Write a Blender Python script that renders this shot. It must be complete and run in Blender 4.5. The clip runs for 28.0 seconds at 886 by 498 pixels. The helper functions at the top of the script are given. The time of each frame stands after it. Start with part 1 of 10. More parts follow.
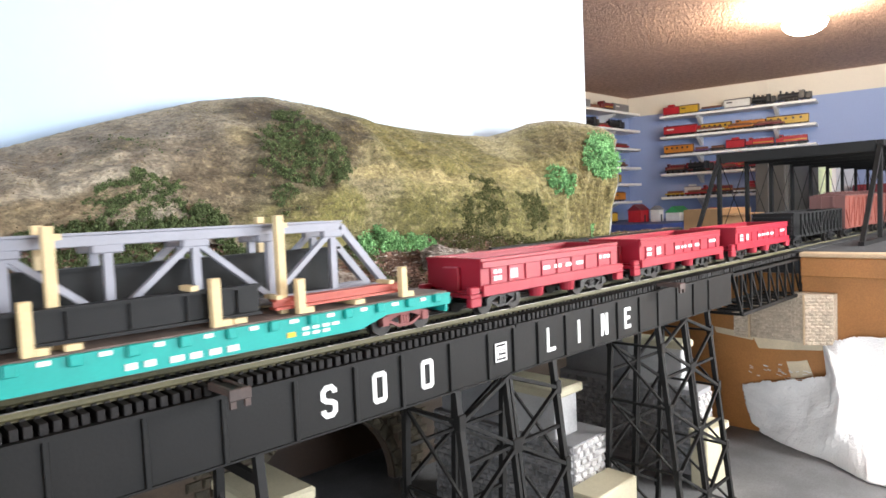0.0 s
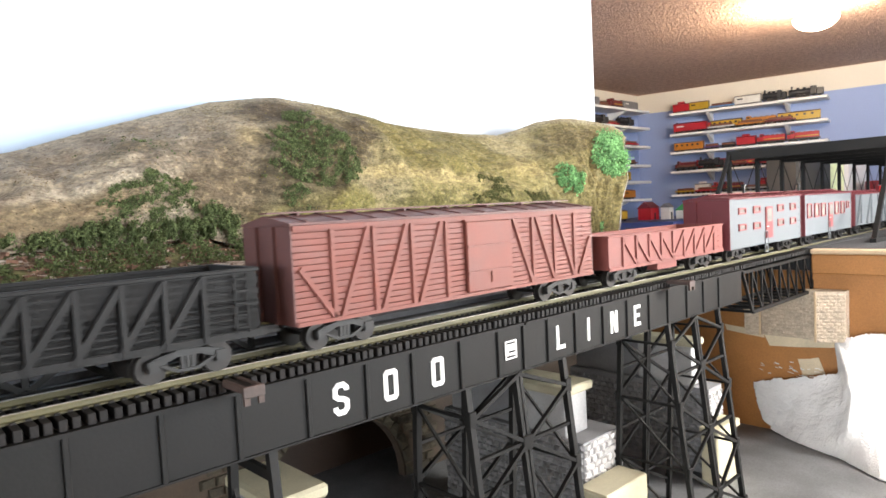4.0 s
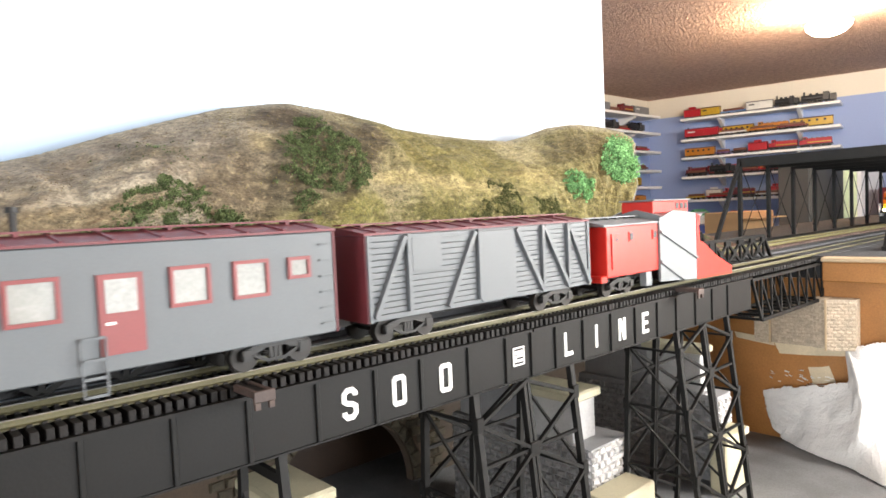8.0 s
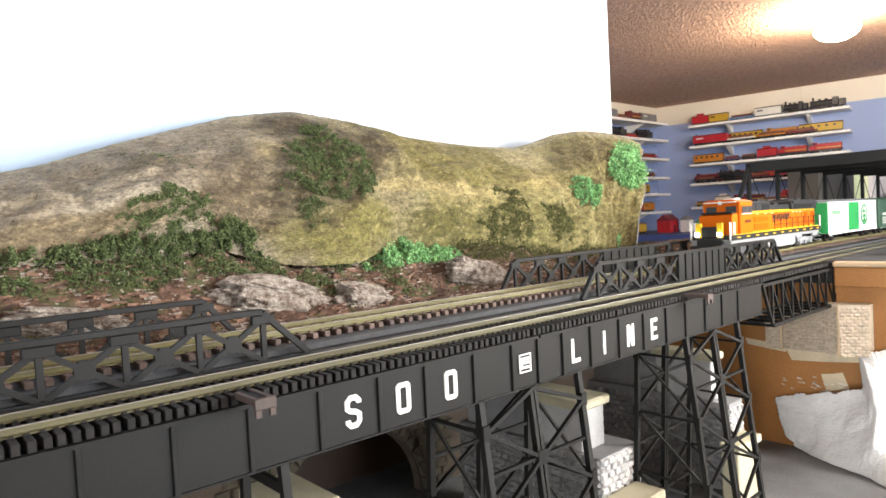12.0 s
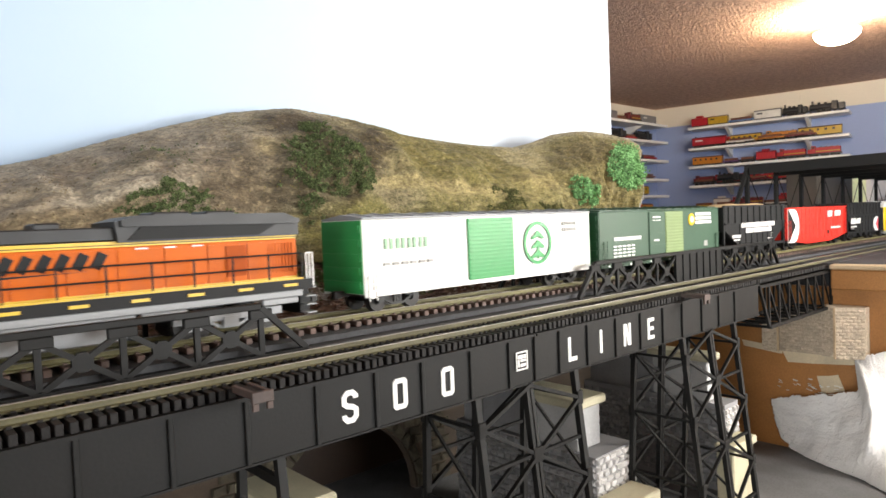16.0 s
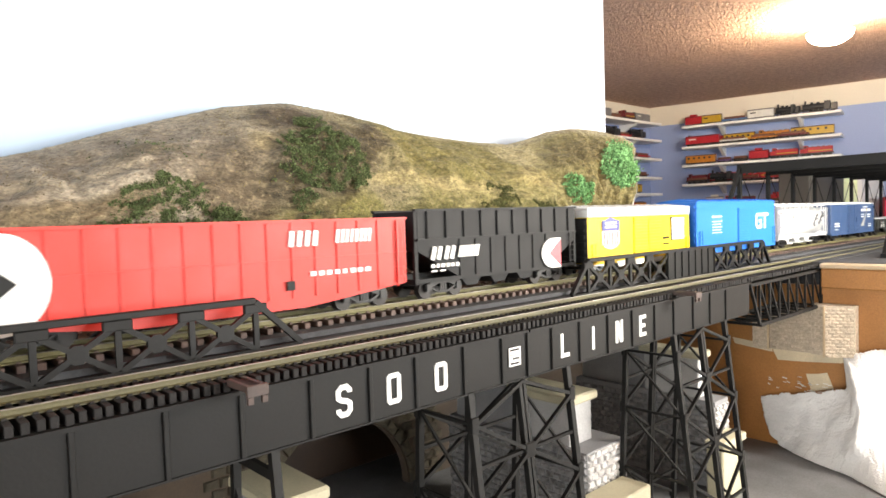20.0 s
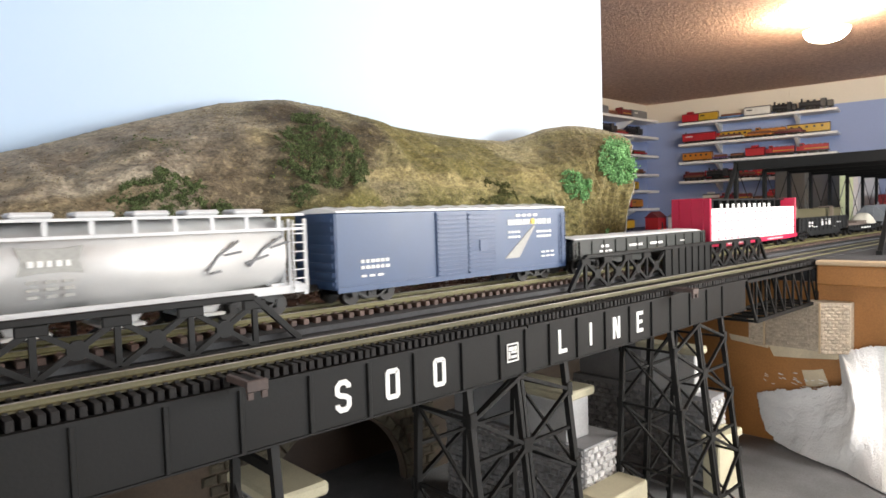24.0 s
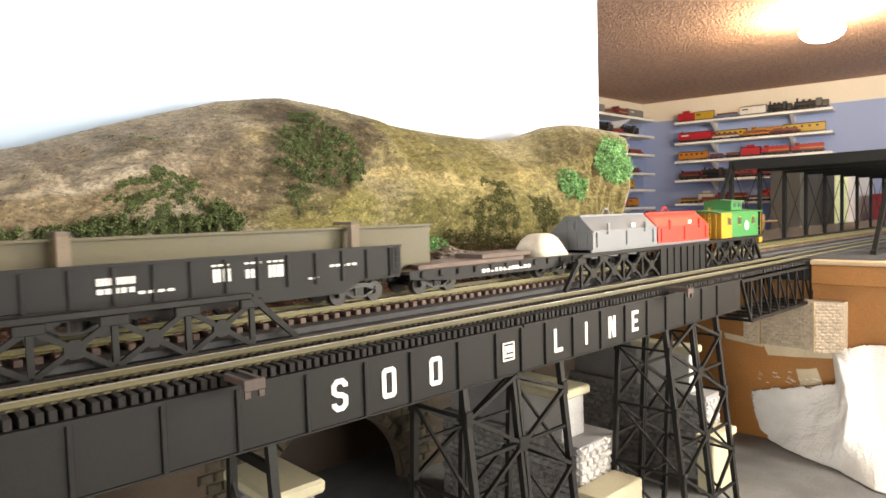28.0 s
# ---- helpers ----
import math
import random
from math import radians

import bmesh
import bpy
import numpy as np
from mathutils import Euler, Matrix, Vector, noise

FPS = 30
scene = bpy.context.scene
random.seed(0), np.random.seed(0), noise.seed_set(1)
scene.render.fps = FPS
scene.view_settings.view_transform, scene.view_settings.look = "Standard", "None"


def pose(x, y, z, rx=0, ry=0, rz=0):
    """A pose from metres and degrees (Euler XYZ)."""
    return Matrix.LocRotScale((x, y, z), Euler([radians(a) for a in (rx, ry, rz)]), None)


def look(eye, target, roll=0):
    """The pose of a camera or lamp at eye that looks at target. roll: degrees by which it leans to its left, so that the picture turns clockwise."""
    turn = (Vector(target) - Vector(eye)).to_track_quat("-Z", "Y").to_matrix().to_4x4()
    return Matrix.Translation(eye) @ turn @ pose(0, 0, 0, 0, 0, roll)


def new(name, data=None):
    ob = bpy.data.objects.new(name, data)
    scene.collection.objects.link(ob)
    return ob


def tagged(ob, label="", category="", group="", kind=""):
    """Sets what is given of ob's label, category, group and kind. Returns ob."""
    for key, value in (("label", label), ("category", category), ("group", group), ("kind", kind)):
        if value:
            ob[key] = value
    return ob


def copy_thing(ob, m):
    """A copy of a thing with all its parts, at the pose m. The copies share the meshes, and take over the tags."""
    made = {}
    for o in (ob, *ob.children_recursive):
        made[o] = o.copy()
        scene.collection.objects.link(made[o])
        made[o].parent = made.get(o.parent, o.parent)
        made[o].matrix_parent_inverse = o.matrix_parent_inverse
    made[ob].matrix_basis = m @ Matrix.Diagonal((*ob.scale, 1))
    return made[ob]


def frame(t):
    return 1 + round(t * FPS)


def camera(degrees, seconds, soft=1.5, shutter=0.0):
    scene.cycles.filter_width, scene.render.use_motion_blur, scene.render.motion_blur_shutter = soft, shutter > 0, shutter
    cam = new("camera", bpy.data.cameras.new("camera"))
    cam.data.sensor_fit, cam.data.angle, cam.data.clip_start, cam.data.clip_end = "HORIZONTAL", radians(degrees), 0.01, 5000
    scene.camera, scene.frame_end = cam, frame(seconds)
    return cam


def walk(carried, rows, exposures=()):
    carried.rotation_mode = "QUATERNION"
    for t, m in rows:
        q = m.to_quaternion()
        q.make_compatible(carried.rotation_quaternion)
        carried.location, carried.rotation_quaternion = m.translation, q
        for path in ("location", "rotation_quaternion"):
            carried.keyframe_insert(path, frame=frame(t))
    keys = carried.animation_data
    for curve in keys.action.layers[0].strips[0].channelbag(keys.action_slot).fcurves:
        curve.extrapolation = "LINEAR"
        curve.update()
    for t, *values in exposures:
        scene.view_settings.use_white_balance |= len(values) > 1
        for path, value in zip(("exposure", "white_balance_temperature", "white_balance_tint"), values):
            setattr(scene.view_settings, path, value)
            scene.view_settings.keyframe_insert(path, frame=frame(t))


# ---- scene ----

# World: x runs along the model tracks, y away from the viewer, z = 0 at the top of the plate girders.
cam = camera(68.48, 28.0, soft=1.6, shutter=0.2)


def aim(x, y, z, yaw, tilt, roll):
    """A camera pose: yaw to the right of +y, tilt downwards, roll to the left, in degrees."""
    a, b = radians(yaw), radians(tilt)
    way = Vector((math.sin(a) * math.cos(b), math.cos(a) * math.cos(b), -math.sin(b)))
    eye = Vector((x, y, z))
    return look(eye, eye + way, roll)


PATH = [
    (0, -0.0214, -0.1913, 0.0549, 44.17, 3.34, -2.52),
    (0.5, -0.0219, -0.1914, 0.0555, 44.06, 3.27, -2.49),
    (1, -0.0220, -0.1916, 0.0555, 43.90, 3.20, -2.49),
    (1.5, -0.0222, -0.1921, 0.0552, 43.79, 3.15, -2.52),
    (2, -0.0223, -0.1923, 0.0550, 43.69, 3.16, -2.60),
    (2.5, -0.0226, -0.1924, 0.0553, 43.58, 3.20, -2.60),
    (3, -0.0231, -0.1927, 0.0551, 43.52, 3.20, -2.68),
    (3.5, -0.0231, -0.1929, 0.0548, 43.46, 3.35, -2.77),
    (5.5, -0.0229, -0.1919, 0.0558, 42.89, 3.36, -3.09),
    (6, -0.0229, -0.1928, 0.0553, 42.72, 3.31, -3.16),
    (6.5, -0.0227, -0.1937, 0.0552, 42.60, 3.33, -3.09),
    (7, -0.0231, -0.1941, 0.0556, 42.54, 3.27, -2.84),
    (7.5, -0.0241, -0.1947, 0.0558, 42.53, 3.16, -2.73),
    (8, -0.0245, -0.1948, 0.0563, 42.52, 3.01, -2.53),
    (8.5, -0.0248, -0.1949, 0.0564, 42.57, 2.92, -2.50),
    (9, -0.0253, -0.1930, 0.0576, 42.58, 2.87, -2.68),
    (9.5, -0.0239, -0.1932, 0.0566, 42.39, 2.67, -3.12),
    (10, -0.0215, -0.1919, 0.0555, 42.24, 2.56, -3.45),
    (10.5, -0.0212, -0.1930, 0.0550, 42.03, 2.47, -3.51),
    (11, -0.0210, -0.1931, 0.0546, 41.93, 2.31, -3.04),
    (11.5, -0.0212, -0.1935, 0.0546, 41.86, 2.27, -3.04),
    (12, -0.0213, -0.1938, 0.0546, 41.81, 2.18, -2.95),
    (12.5, -0.0214, -0.1941, 0.0539, 41.77, 2.13, -2.90),
    (14.5, -0.0224, -0.1947, 0.0538, 41.88, 2.21, -2.43),
    (15, -0.0213, -0.1943, 0.0534, 41.91, 2.21, -2.44),
    (15.5, -0.0222, -0.1942, 0.0538, 41.94, 2.19, -2.36),
    (16, -0.0219, -0.1945, 0.0536, 41.95, 2.23, -2.31),
    (16.5, -0.0225, -0.1948, 0.0536, 41.94, 2.27, -2.09),
    (17, -0.0228, -0.1952, 0.0539, 42.02, 2.30, -1.87),
    (17.5, -0.0224, -0.1950, 0.0535, 42.09, 2.36, -1.89),
    (18, -0.0226, -0.1954, 0.0534, 42.16, 2.49, -1.77),
    (18.5, -0.0225, -0.1949, 0.0530, 42.32, 2.56, -1.82),
    (19, -0.0231, -0.1947, 0.0537, 42.47, 2.60, -1.69),
    (19.5, -0.0232, -0.1950, 0.0537, 42.47, 2.62, -1.83),
    (20, -0.0233, -0.1954, 0.0536, 42.52, 2.58, -1.84),
    (20.5, -0.0238, -0.1953, 0.0538, 42.58, 2.60, -1.68),
    (21, -0.0244, -0.1953, 0.0538, 42.65, 2.55, -1.71),
    (21.5, -0.0238, -0.1955, 0.0532, 42.66, 2.56, -1.75),
    (23.5, -0.0237, -0.1954, 0.0528, 42.77, 2.80, -1.89),
    (24, -0.0244, -0.1956, 0.0533, 42.79, 2.85, -1.79),
    (24.5, -0.0246, -0.1956, 0.0533, 42.85, 2.85, -1.76),
    (25, -0.0245, -0.1954, 0.0533, 42.92, 2.91, -1.74),
    (25.5, -0.0244, -0.1954, 0.0531, 43.02, 2.90, -1.75),
    (26, -0.0240, -0.1955, 0.0527, 43.02, 2.92, -1.97),
    (26.5, -0.0238, -0.1954, 0.0530, 43.07, 2.99, -1.81),
    (27, -0.0242, -0.1954, 0.0534, 43.10, 3.05, -1.70),
    (27.5, -0.0250, -0.1958, 0.0538, 43.10, 3.04, -1.62),
    (28, -0.0252, -0.1963, 0.0539, 43.12, 3.02, -1.65),
]
# seconds, stops, kelvin, tint
EXPOSURE = [(0, 0.02, 6180, 10), (1, 0.14, 6230, 10), (3, 0.2, 6280, 10), (5.5, 0.27, 6600, 10), (8, 0.23, 6610, 10), (9, 0.17, 6580, 10), (10, 0.14, 6570, 10), (11, 0.14, 6560, 10), (14.5, 0.08, 6680, 10), (15, 0.08, 6700, 10), (16, -0.35, 6733, 10), (17, -0.68, 6767, 10), (17.5, -0.55, 6783, 10), (18, -0.2, 6800, 10), (19, 0.1, 6850, 10), (20, 0.12, 6900, 10), (21, 0.02, 6825, 10), (22, -0.25, 6750, 10), (23.5, -0.5, 6600, 10), (24, -0.43, 6550, 10), (25, 0.05, 6650, 10), (26, 0.08, 6820, 10), (27, -0.35, 7050, 10), (28, 0.06, 7450, 10)]
walk(cam, [(r[0], aim(*r[1:])) for r in PATH], EXPOSURE)

# ---- world and lights ----
FLOOR, CEIL = -1.75, 0.588          # the room's floor and ceiling
WEST, EAST, SOUTH, NORTH = -2.4, 3.04, -1.6, 1.55
EAST_TURN = 11.0                    # the east wall runs out slantwise from the north-east corner
FAR_EAST = EAST + (NORTH - SOUTH + 0.1) * math.tan(radians(EAST_TURN))
world = bpy.data.worlds.new("sky")
scene.world = world
world.use_nodes = True
sky = world.node_tree.nodes.new("ShaderNodeTexSky")
sky.sky_type, sky.sun_disc = "NISHITA", False
sky.sun_elevation, sky.sun_rotation = radians(35), radians(150)
world.node_tree.links.new(sky.outputs[0], world.node_tree.nodes["Background"].inputs[0])
world.node_tree.nodes["Background"].inputs[1].default_value = 0.12


def area_lamp(name, m, sx, sy, watts, rgb):
    data = bpy.data.lights.new(name, "AREA")
    data.shape, data.size, data.size_y, data.energy, data.color = "RECTANGLE", sx, sy, watts, rgb
    ob = new(name, data)
    ob.matrix_basis = m
    return ob


# daylight through the south wall's window; the west window is added, unseen fill
SOUTH_WIN, WEST_FILL = (0.20, 1.75), (-1.40, -0.15)
WIN_Z = (-0.30, 0.55)
mid = sum(SOUTH_WIN) / 2
area_lamp("window_daylight", look((mid, SOUTH + 0.02, 0.125), (mid, 0, -0.1)), SOUTH_WIN[1] - SOUTH_WIN[0] - 0.1, 0.75, 58, (0.93, 0.97, 1.0))
# unseen light added from the west to brighten the faces turned that way
mid = sum(WEST_FILL) / 2
area_lamp("window_daylight", look((WEST + 0.02, mid, 0.125), (0, mid + 0.2, -0.1)), WEST_FILL[1] - WEST_FILL[0] - 0.1, 0.75, 55, (0.93, 0.97, 1.0))
# the warm ceiling lamp
LAMP = (2.02, 0.415, CEIL)
bulb = bpy.data.lights.new("ceiling_bulb", "POINT")
bulb.energy, bulb.color, bulb.shadow_soft_size = 33, (1.0, 0.77, 0.54), 0.02
new("ceiling_bulb", bulb).location = (LAMP[0], LAMP[1], CEIL - 0.036)
# an added, unseen fill light over the layout's near side, right of the viewer
FILL_LAMP = (0.63, -0.36, 0.13)
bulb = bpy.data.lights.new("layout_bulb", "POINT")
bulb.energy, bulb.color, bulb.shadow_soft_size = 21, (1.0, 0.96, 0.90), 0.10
new("layout_bulb", bulb).location = FILL_LAMP

# ---- materials ----
def nodes_of(name):
    m = bpy.data.materials.new(name)
    m.use_nodes = True
    return m, m.node_tree.nodes, m.node_tree.links, m.node_tree.nodes["Principled BSDF"]


def mat(name, rgb, rough=0.5, metal=0.0, grain=900.0, stain=60.0, vary=0.25, bump=0.15, tint=None, emit=0.0, coat=0.0, each=0.0, depth=0.0004, shine=0.5):
    """A surface with fine grain and large stains; tint is the stains' colour, each the difference between pieces."""
    m, n, l, p = nodes_of(name)
    tc = n.new("ShaderNodeTexCoord")
    big, fine = n.new("ShaderNodeTexNoise"), n.new("ShaderNodeTexNoise")
    big.inputs["Scale"].default_value, big.inputs["Detail"].default_value = stain, 5
    fine.inputs["Scale"].default_value, fine.inputs["Detail"].default_value = grain, 4
    info = n.new("ShaderNodeObjectInfo")
    shift = n.new("ShaderNodeVectorMath")
    shift.operation = "MULTIPLY_ADD"
    shift.inputs[1].default_value = (1, 1, 1)
    l.new(tc.outputs["Object"], shift.inputs[0])
    l.new(info.outputs["Random"], shift.inputs[2])
    l.new(shift.outputs[0], big.inputs["Vector"])
    l.new(shift.outputs[0], fine.inputs["Vector"])
    ramp = n.new("ShaderNodeValToRGB")
    ramp.color_ramp.elements[0].position, ramp.color_ramp.elements[1].position = 0.3, 0.7
    dark = tint or tuple(c * (1 - vary) for c in rgb)
    ramp.color_ramp.elements[0].color, ramp.color_ramp.elements[1].color = (*dark, 1), (*rgb, 1)
    l.new(big.outputs["Fac"], ramp.inputs[0])
    spread = n.new("ShaderNodeMapRange")
    spread.inputs["From Min"].default_value, spread.inputs["From Max"].default_value = 0.3, 0.7
    spread.inputs["To Min"].default_value, spread.inputs["To Max"].default_value = 1 - vary * 0.5, 1 + vary * 0.3
    l.new(fine.outputs["Fac"], spread.inputs["Value"])
    mix = n.new("ShaderNodeMix")
    mix.data_type, mix.blend_type = "RGBA", "MULTIPLY"
    mix.inputs[0].default_value = 1
    l.new(ramp.outputs[0], mix.inputs[6])
    l.new(spread.outputs[0], mix.inputs[7])
    out = mix.outputs[2]
    if each:
        hsv = n.new("ShaderNodeHueSaturation")
        lift = n.new("ShaderNodeMapRange")
        lift.inputs["To Min"].default_value, lift.inputs["To Max"].default_value = 1 - each, 1 + each
        l.new(info.outputs["Random"], lift.inputs["Value"])
        l.new(lift.outputs[0], hsv.inputs["Value"])
        l.new(out, hsv.inputs["Color"])
        out = hsv.outputs[0]
    l.new(out, p.inputs["Base Color"])
    rr = n.new("ShaderNodeMapRange")
    rr.inputs["To Min"].default_value, rr.inputs["To Max"].default_value = max(rough - 0.12, 0.03), min(rough + 0.12, 1)
    l.new(big.outputs["Fac"], rr.inputs["Value"])
    l.new(rr.outputs[0], p.inputs["Roughness"])
    p.inputs["Metallic"].default_value = metal
    p.inputs["Coat Weight"].default_value = coat
    p.inputs["Specular IOR Level"].default_value = shine
    if bump:
        b = n.new("ShaderNodeBump")
        b.inputs["Strength"].default_value, b.inputs["Distance"].default_value = bump, depth
        l.new(fine.outputs["Fac"], b.inputs["Height"])
        l.new(b.outputs[0], p.inputs["Normal"])
    if emit:
        p.inputs["Emission Color"].default_value, p.inputs["Emission Strength"].default_value = (*rgb, 1), emit
    return m


def glass(name, rgb=(0.9, 0.95, 0.95), rough=0.05):
    m, n, l, p = nodes_of(name)
    p.inputs["Base Color"].default_value = (*rgb, 1)
    p.inputs["Transmission Weight"].default_value, p.inputs["Roughness"].default_value = 1.0, rough
    return m


def turf(name, bump=0.9):
    """Ground cover: the mesh's own turf colours under grain of two sizes."""
    m, n, l, p = nodes_of(name)
    tc, col = n.new("ShaderNodeTexCoord"), n.new("ShaderNodeVertexColor")
    col.layer_name = "turf"
    fine, mid = n.new("ShaderNodeTexNoise"), n.new("ShaderNodeTexNoise")
    fine.inputs["Scale"].default_value, fine.inputs["Detail"].default_value = 820, 3
    mid.inputs["Scale"].default_value, mid.inputs["Detail"].default_value = 300, 4
    wide = n.new("ShaderNodeMapping")
    wide.inputs["Scale"].default_value = (0.6, 0.8, 1.1)
    l.new(tc.outputs["Object"], wide.inputs["Vector"])
    l.new(wide.outputs[0], fine.inputs["Vector"])
    l.new(wide.outputs[0], mid.inputs["Vector"])
    add = n.new("ShaderNodeMath")
    l.new(fine.outputs["Fac"], add.inputs[0])
    l.new(mid.outputs["Fac"], add.inputs[1])
    spread = n.new("ShaderNodeMapRange")
    spread.inputs["From Min"].default_value, spread.inputs["From Max"].default_value = 0.65, 1.35
    spread.inputs["To Min"].default_value, spread.inputs["To Max"].default_value = 0.40, 1.60
    l.new(add.outputs[0], spread.inputs["Value"])
    mix = n.new("ShaderNodeMix")
    mix.data_type, mix.blend_type = "RGBA", "MULTIPLY"
    mix.inputs[0].default_value = 1
    l.new(col.outputs["Color"], mix.inputs[6])
    l.new(spread.outputs[0], mix.inputs[7])
    l.new(mix.outputs[2], p.inputs["Base Color"])
    p.inputs["Roughness"].default_value = 0.95
    b = n.new("ShaderNodeBump")
    b.inputs["Strength"].default_value, b.inputs["Distance"].default_value = bump, 0.0016
    l.new(add.outputs[0], b.inputs["Height"])
    l.new(b.outputs[0], p.inputs["Normal"])
    return m


BLACK = mat("black_painted_plastic", (0.0088, 0.0086, 0.0082), 0.55, vary=0.4, bump=0.1, shine=0.25)
TIE = mat("brown_tie_plastic", (0.0135, 0.0120, 0.0118), 0.7, vary=0.5, bump=0.4, each=0.3, shine=0.3)
TIE_RED = mat("red_brown_tie_plastic", (0.13, 0.085, 0.07), 0.7, vary=0.4, bump=0.4, each=0.3)
RAIL = mat("weathered_rail_side", (0.155, 0.138, 0.052), 0.6, vary=0.3)
RAIL_GREY = mat("grimy_rail_side", (0.098, 0.088, 0.040), 0.6, vary=0.3)
RAILTOP = mat("worn_rail_head", (0.34, 0.32, 0.30), 0.5, metal=1.0, vary=0.3, stain=30)
ROADBED = mat("grey_roadbed", (0.055, 0.057, 0.062), 0.8, vary=0.4, bump=0.8, stain=120)
GREYFLOOR = mat("grey_painted_board", (0.205, 0.210, 0.218), 0.5, vary=0.45, stain=30, bump=0.15)
MASONITE = mat("brown_hardboard", (0.46, 0.205, 0.058), 0.45, vary=0.3, stain=18, bump=0.05)
PINE = mat("pine_trim", (0.62, 0.47, 0.30), 0.5, vary=0.2, stain=30)
TAPE = mat("masking_tape", (0.74, 0.63, 0.44), 0.6, vary=0.2)
PLASTER = mat("white_plaster_cloth", (0.90, 0.90, 0.89), 0.85, vary=0.08, grain=700, bump=0.8, depth=0.001)
STONE = mat("grey_cast_stone", (0.32, 0.32, 0.325), 0.85, vary=0.45, stain=220, bump=0.6, each=0.2)
STONE_PALE = mat("pale_cast_stone", (0.61, 0.51, 0.39), 0.85, vary=0.35, stain=220, bump=0.6, each=0.12)
STONE_BROWN = mat("brown_cast_stone", (0.062, 0.050, 0.030), 0.85, vary=0.5, stain=220, bump=0.6, each=0.25)
CONCRETE = mat("grey_cast_concrete", (0.30, 0.30, 0.31), 0.8, vary=0.2)
LEDGE = mat("grey_plaster_block", (0.50, 0.50, 0.50), 0.85, vary=0.2)
CREAM = mat("cream_plaster_cap", (0.55, 0.51, 0.36), 0.75, vary=0.15)
EARTH = mat("dark_earth_board", (0.06, 0.04, 0.025), 0.8, vary=0.4, stain=30)
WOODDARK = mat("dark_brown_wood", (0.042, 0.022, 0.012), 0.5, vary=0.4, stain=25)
ROCK = mat("brown_white_cast_rock", (0.66, 0.60, 0.53), 0.9, tint=(0.13, 0.075, 0.048), stain=300, grain=1300, vary=0.7, bump=1.0, depth=0.003)
BARK = mat("red_brown_bark", (0.20, 0.115, 0.08), 0.9, tint=(0.06, 0.032, 0.022), vary=0.4, stain=240, bump=0.6)
LEAF = mat("dark_green_foam", (0.128, 0.166, 0.072), 0.95, vary=0.5, stain=300, shine=0.1)
LEAF_OLIVE = mat("olive_green_foam", (0.115, 0.122, 0.050), 0.95, vary=0.5, stain=300, shine=0.1)
LEAF_BRIGHT = mat("bright_green_foam", (0.23, 0.46, 0.19), 0.9, vary=0.45, stain=300, shine=0.1)
for m in (BARK, LEAF, LEAF_OLIVE, LEAF_BRIGHT):     # every chip and tuft has a shade of its own
    n, l = m.node_tree.nodes, m.node_tree.links
    geo, hsv, lift = n.new("ShaderNodeNewGeometry"), n.new("ShaderNodeHueSaturation"), n.new("ShaderNodeMapRange")
    lift.inputs["To Min"].default_value, lift.inputs["To Max"].default_value = 0.45, 1.6
    base = n["Principled BSDF"].inputs["Base Color"]
    l.new(geo.outputs["Random Per Island"], lift.inputs["Value"])
    l.new(lift.outputs[0], hsv.inputs["Value"])
    l.new(base.links[0].from_socket, hsv.inputs["Color"])
    l.new(hsv.outputs[0], base)
TURF = turf("sprinkled_turf")
WHITE = mat("white_paint", (0.80, 0.80, 0.79), 0.5, vary=0.06, bump=0.05, grain=300)
LETTER = mat("white_lettering", (0.80, 0.80, 0.78), 0.5, vary=0.12)
LETTER_GREY = mat("grey_lettering", (0.35, 0.35, 0.33), 0.5)
WALLBLUE = mat("blue_wall_paint", (0.30, 0.38, 0.62), 0.7, vary=0.06, grain=200, stain=3, bump=0.1)
WALLCREAM = mat("cream_wall_paint", (0.72, 0.66, 0.56), 0.7, vary=0.06, grain=200, stain=3, bump=0.1)
CEILING = mat("sprayed_ceiling", (0.62, 0.42, 0.32), 0.9, vary=0.35, grain=130, stain=60, bump=1.0, depth=0.006)
CARPET = mat("grey_carpet", (0.2, 0.19, 0.18), 0.95, grain=300, stain=10)
PLY = mat("plywood", (0.45, 0.33, 0.2), 0.6, stain=12, grain=200)
CARDBOARD = mat("cardboard", (0.42, 0.27, 0.13), 0.75, vary=0.12, stain=20)
STEEL = mat("wheel_steel", (0.017, 0.014, 0.012), 0.5, metal=0.3, vary=0.3)
TRUCKGREY = mat("grimy_truck_plastic", (0.0085, 0.0080, 0.0076), 0.5, vary=0.5, shine=0.45)
BULB = mat("lamp_glass", (1.0, 0.86, 0.66), 0.4, emit=45.0, bump=0)


# ---- mesh helpers ----
def mesh_of(name, bm, material, smooth=False):
    bmesh.ops.recalc_face_normals(bm, faces=bm.faces)
    me = bpy.data.meshes.new(name)
    bm.to_mesh(me)
    bm.free()
    me.materials.append(material)
    if smooth:
        me.shade_smooth()
    return me


def place(name, me, parent, m=None, label=""):
    ob = new(name, me)
    ob.parent = parent
    if m is not None:
        ob.matrix_basis = m
    return tagged(ob, label) if label else ob


def part(name, bm, material, parent, label="", smooth=False):
    return place(name, mesh_of(name, bm, material, smooth), parent, None, label)


def thing(name, m, label, category, group="", kind=""):
    ob = new(name)
    ob.empty_display_size = 0.01
    ob.matrix_basis = m
    return tagged(ob, label, category, group, kind)


def solid(name, bm, material, label, category="", group="", kind="", m=None, smooth=False):
    """A thing that is one mesh."""
    return tagged(place(name, mesh_of(name, bm, material, smooth), None, m), label, category, group, kind)


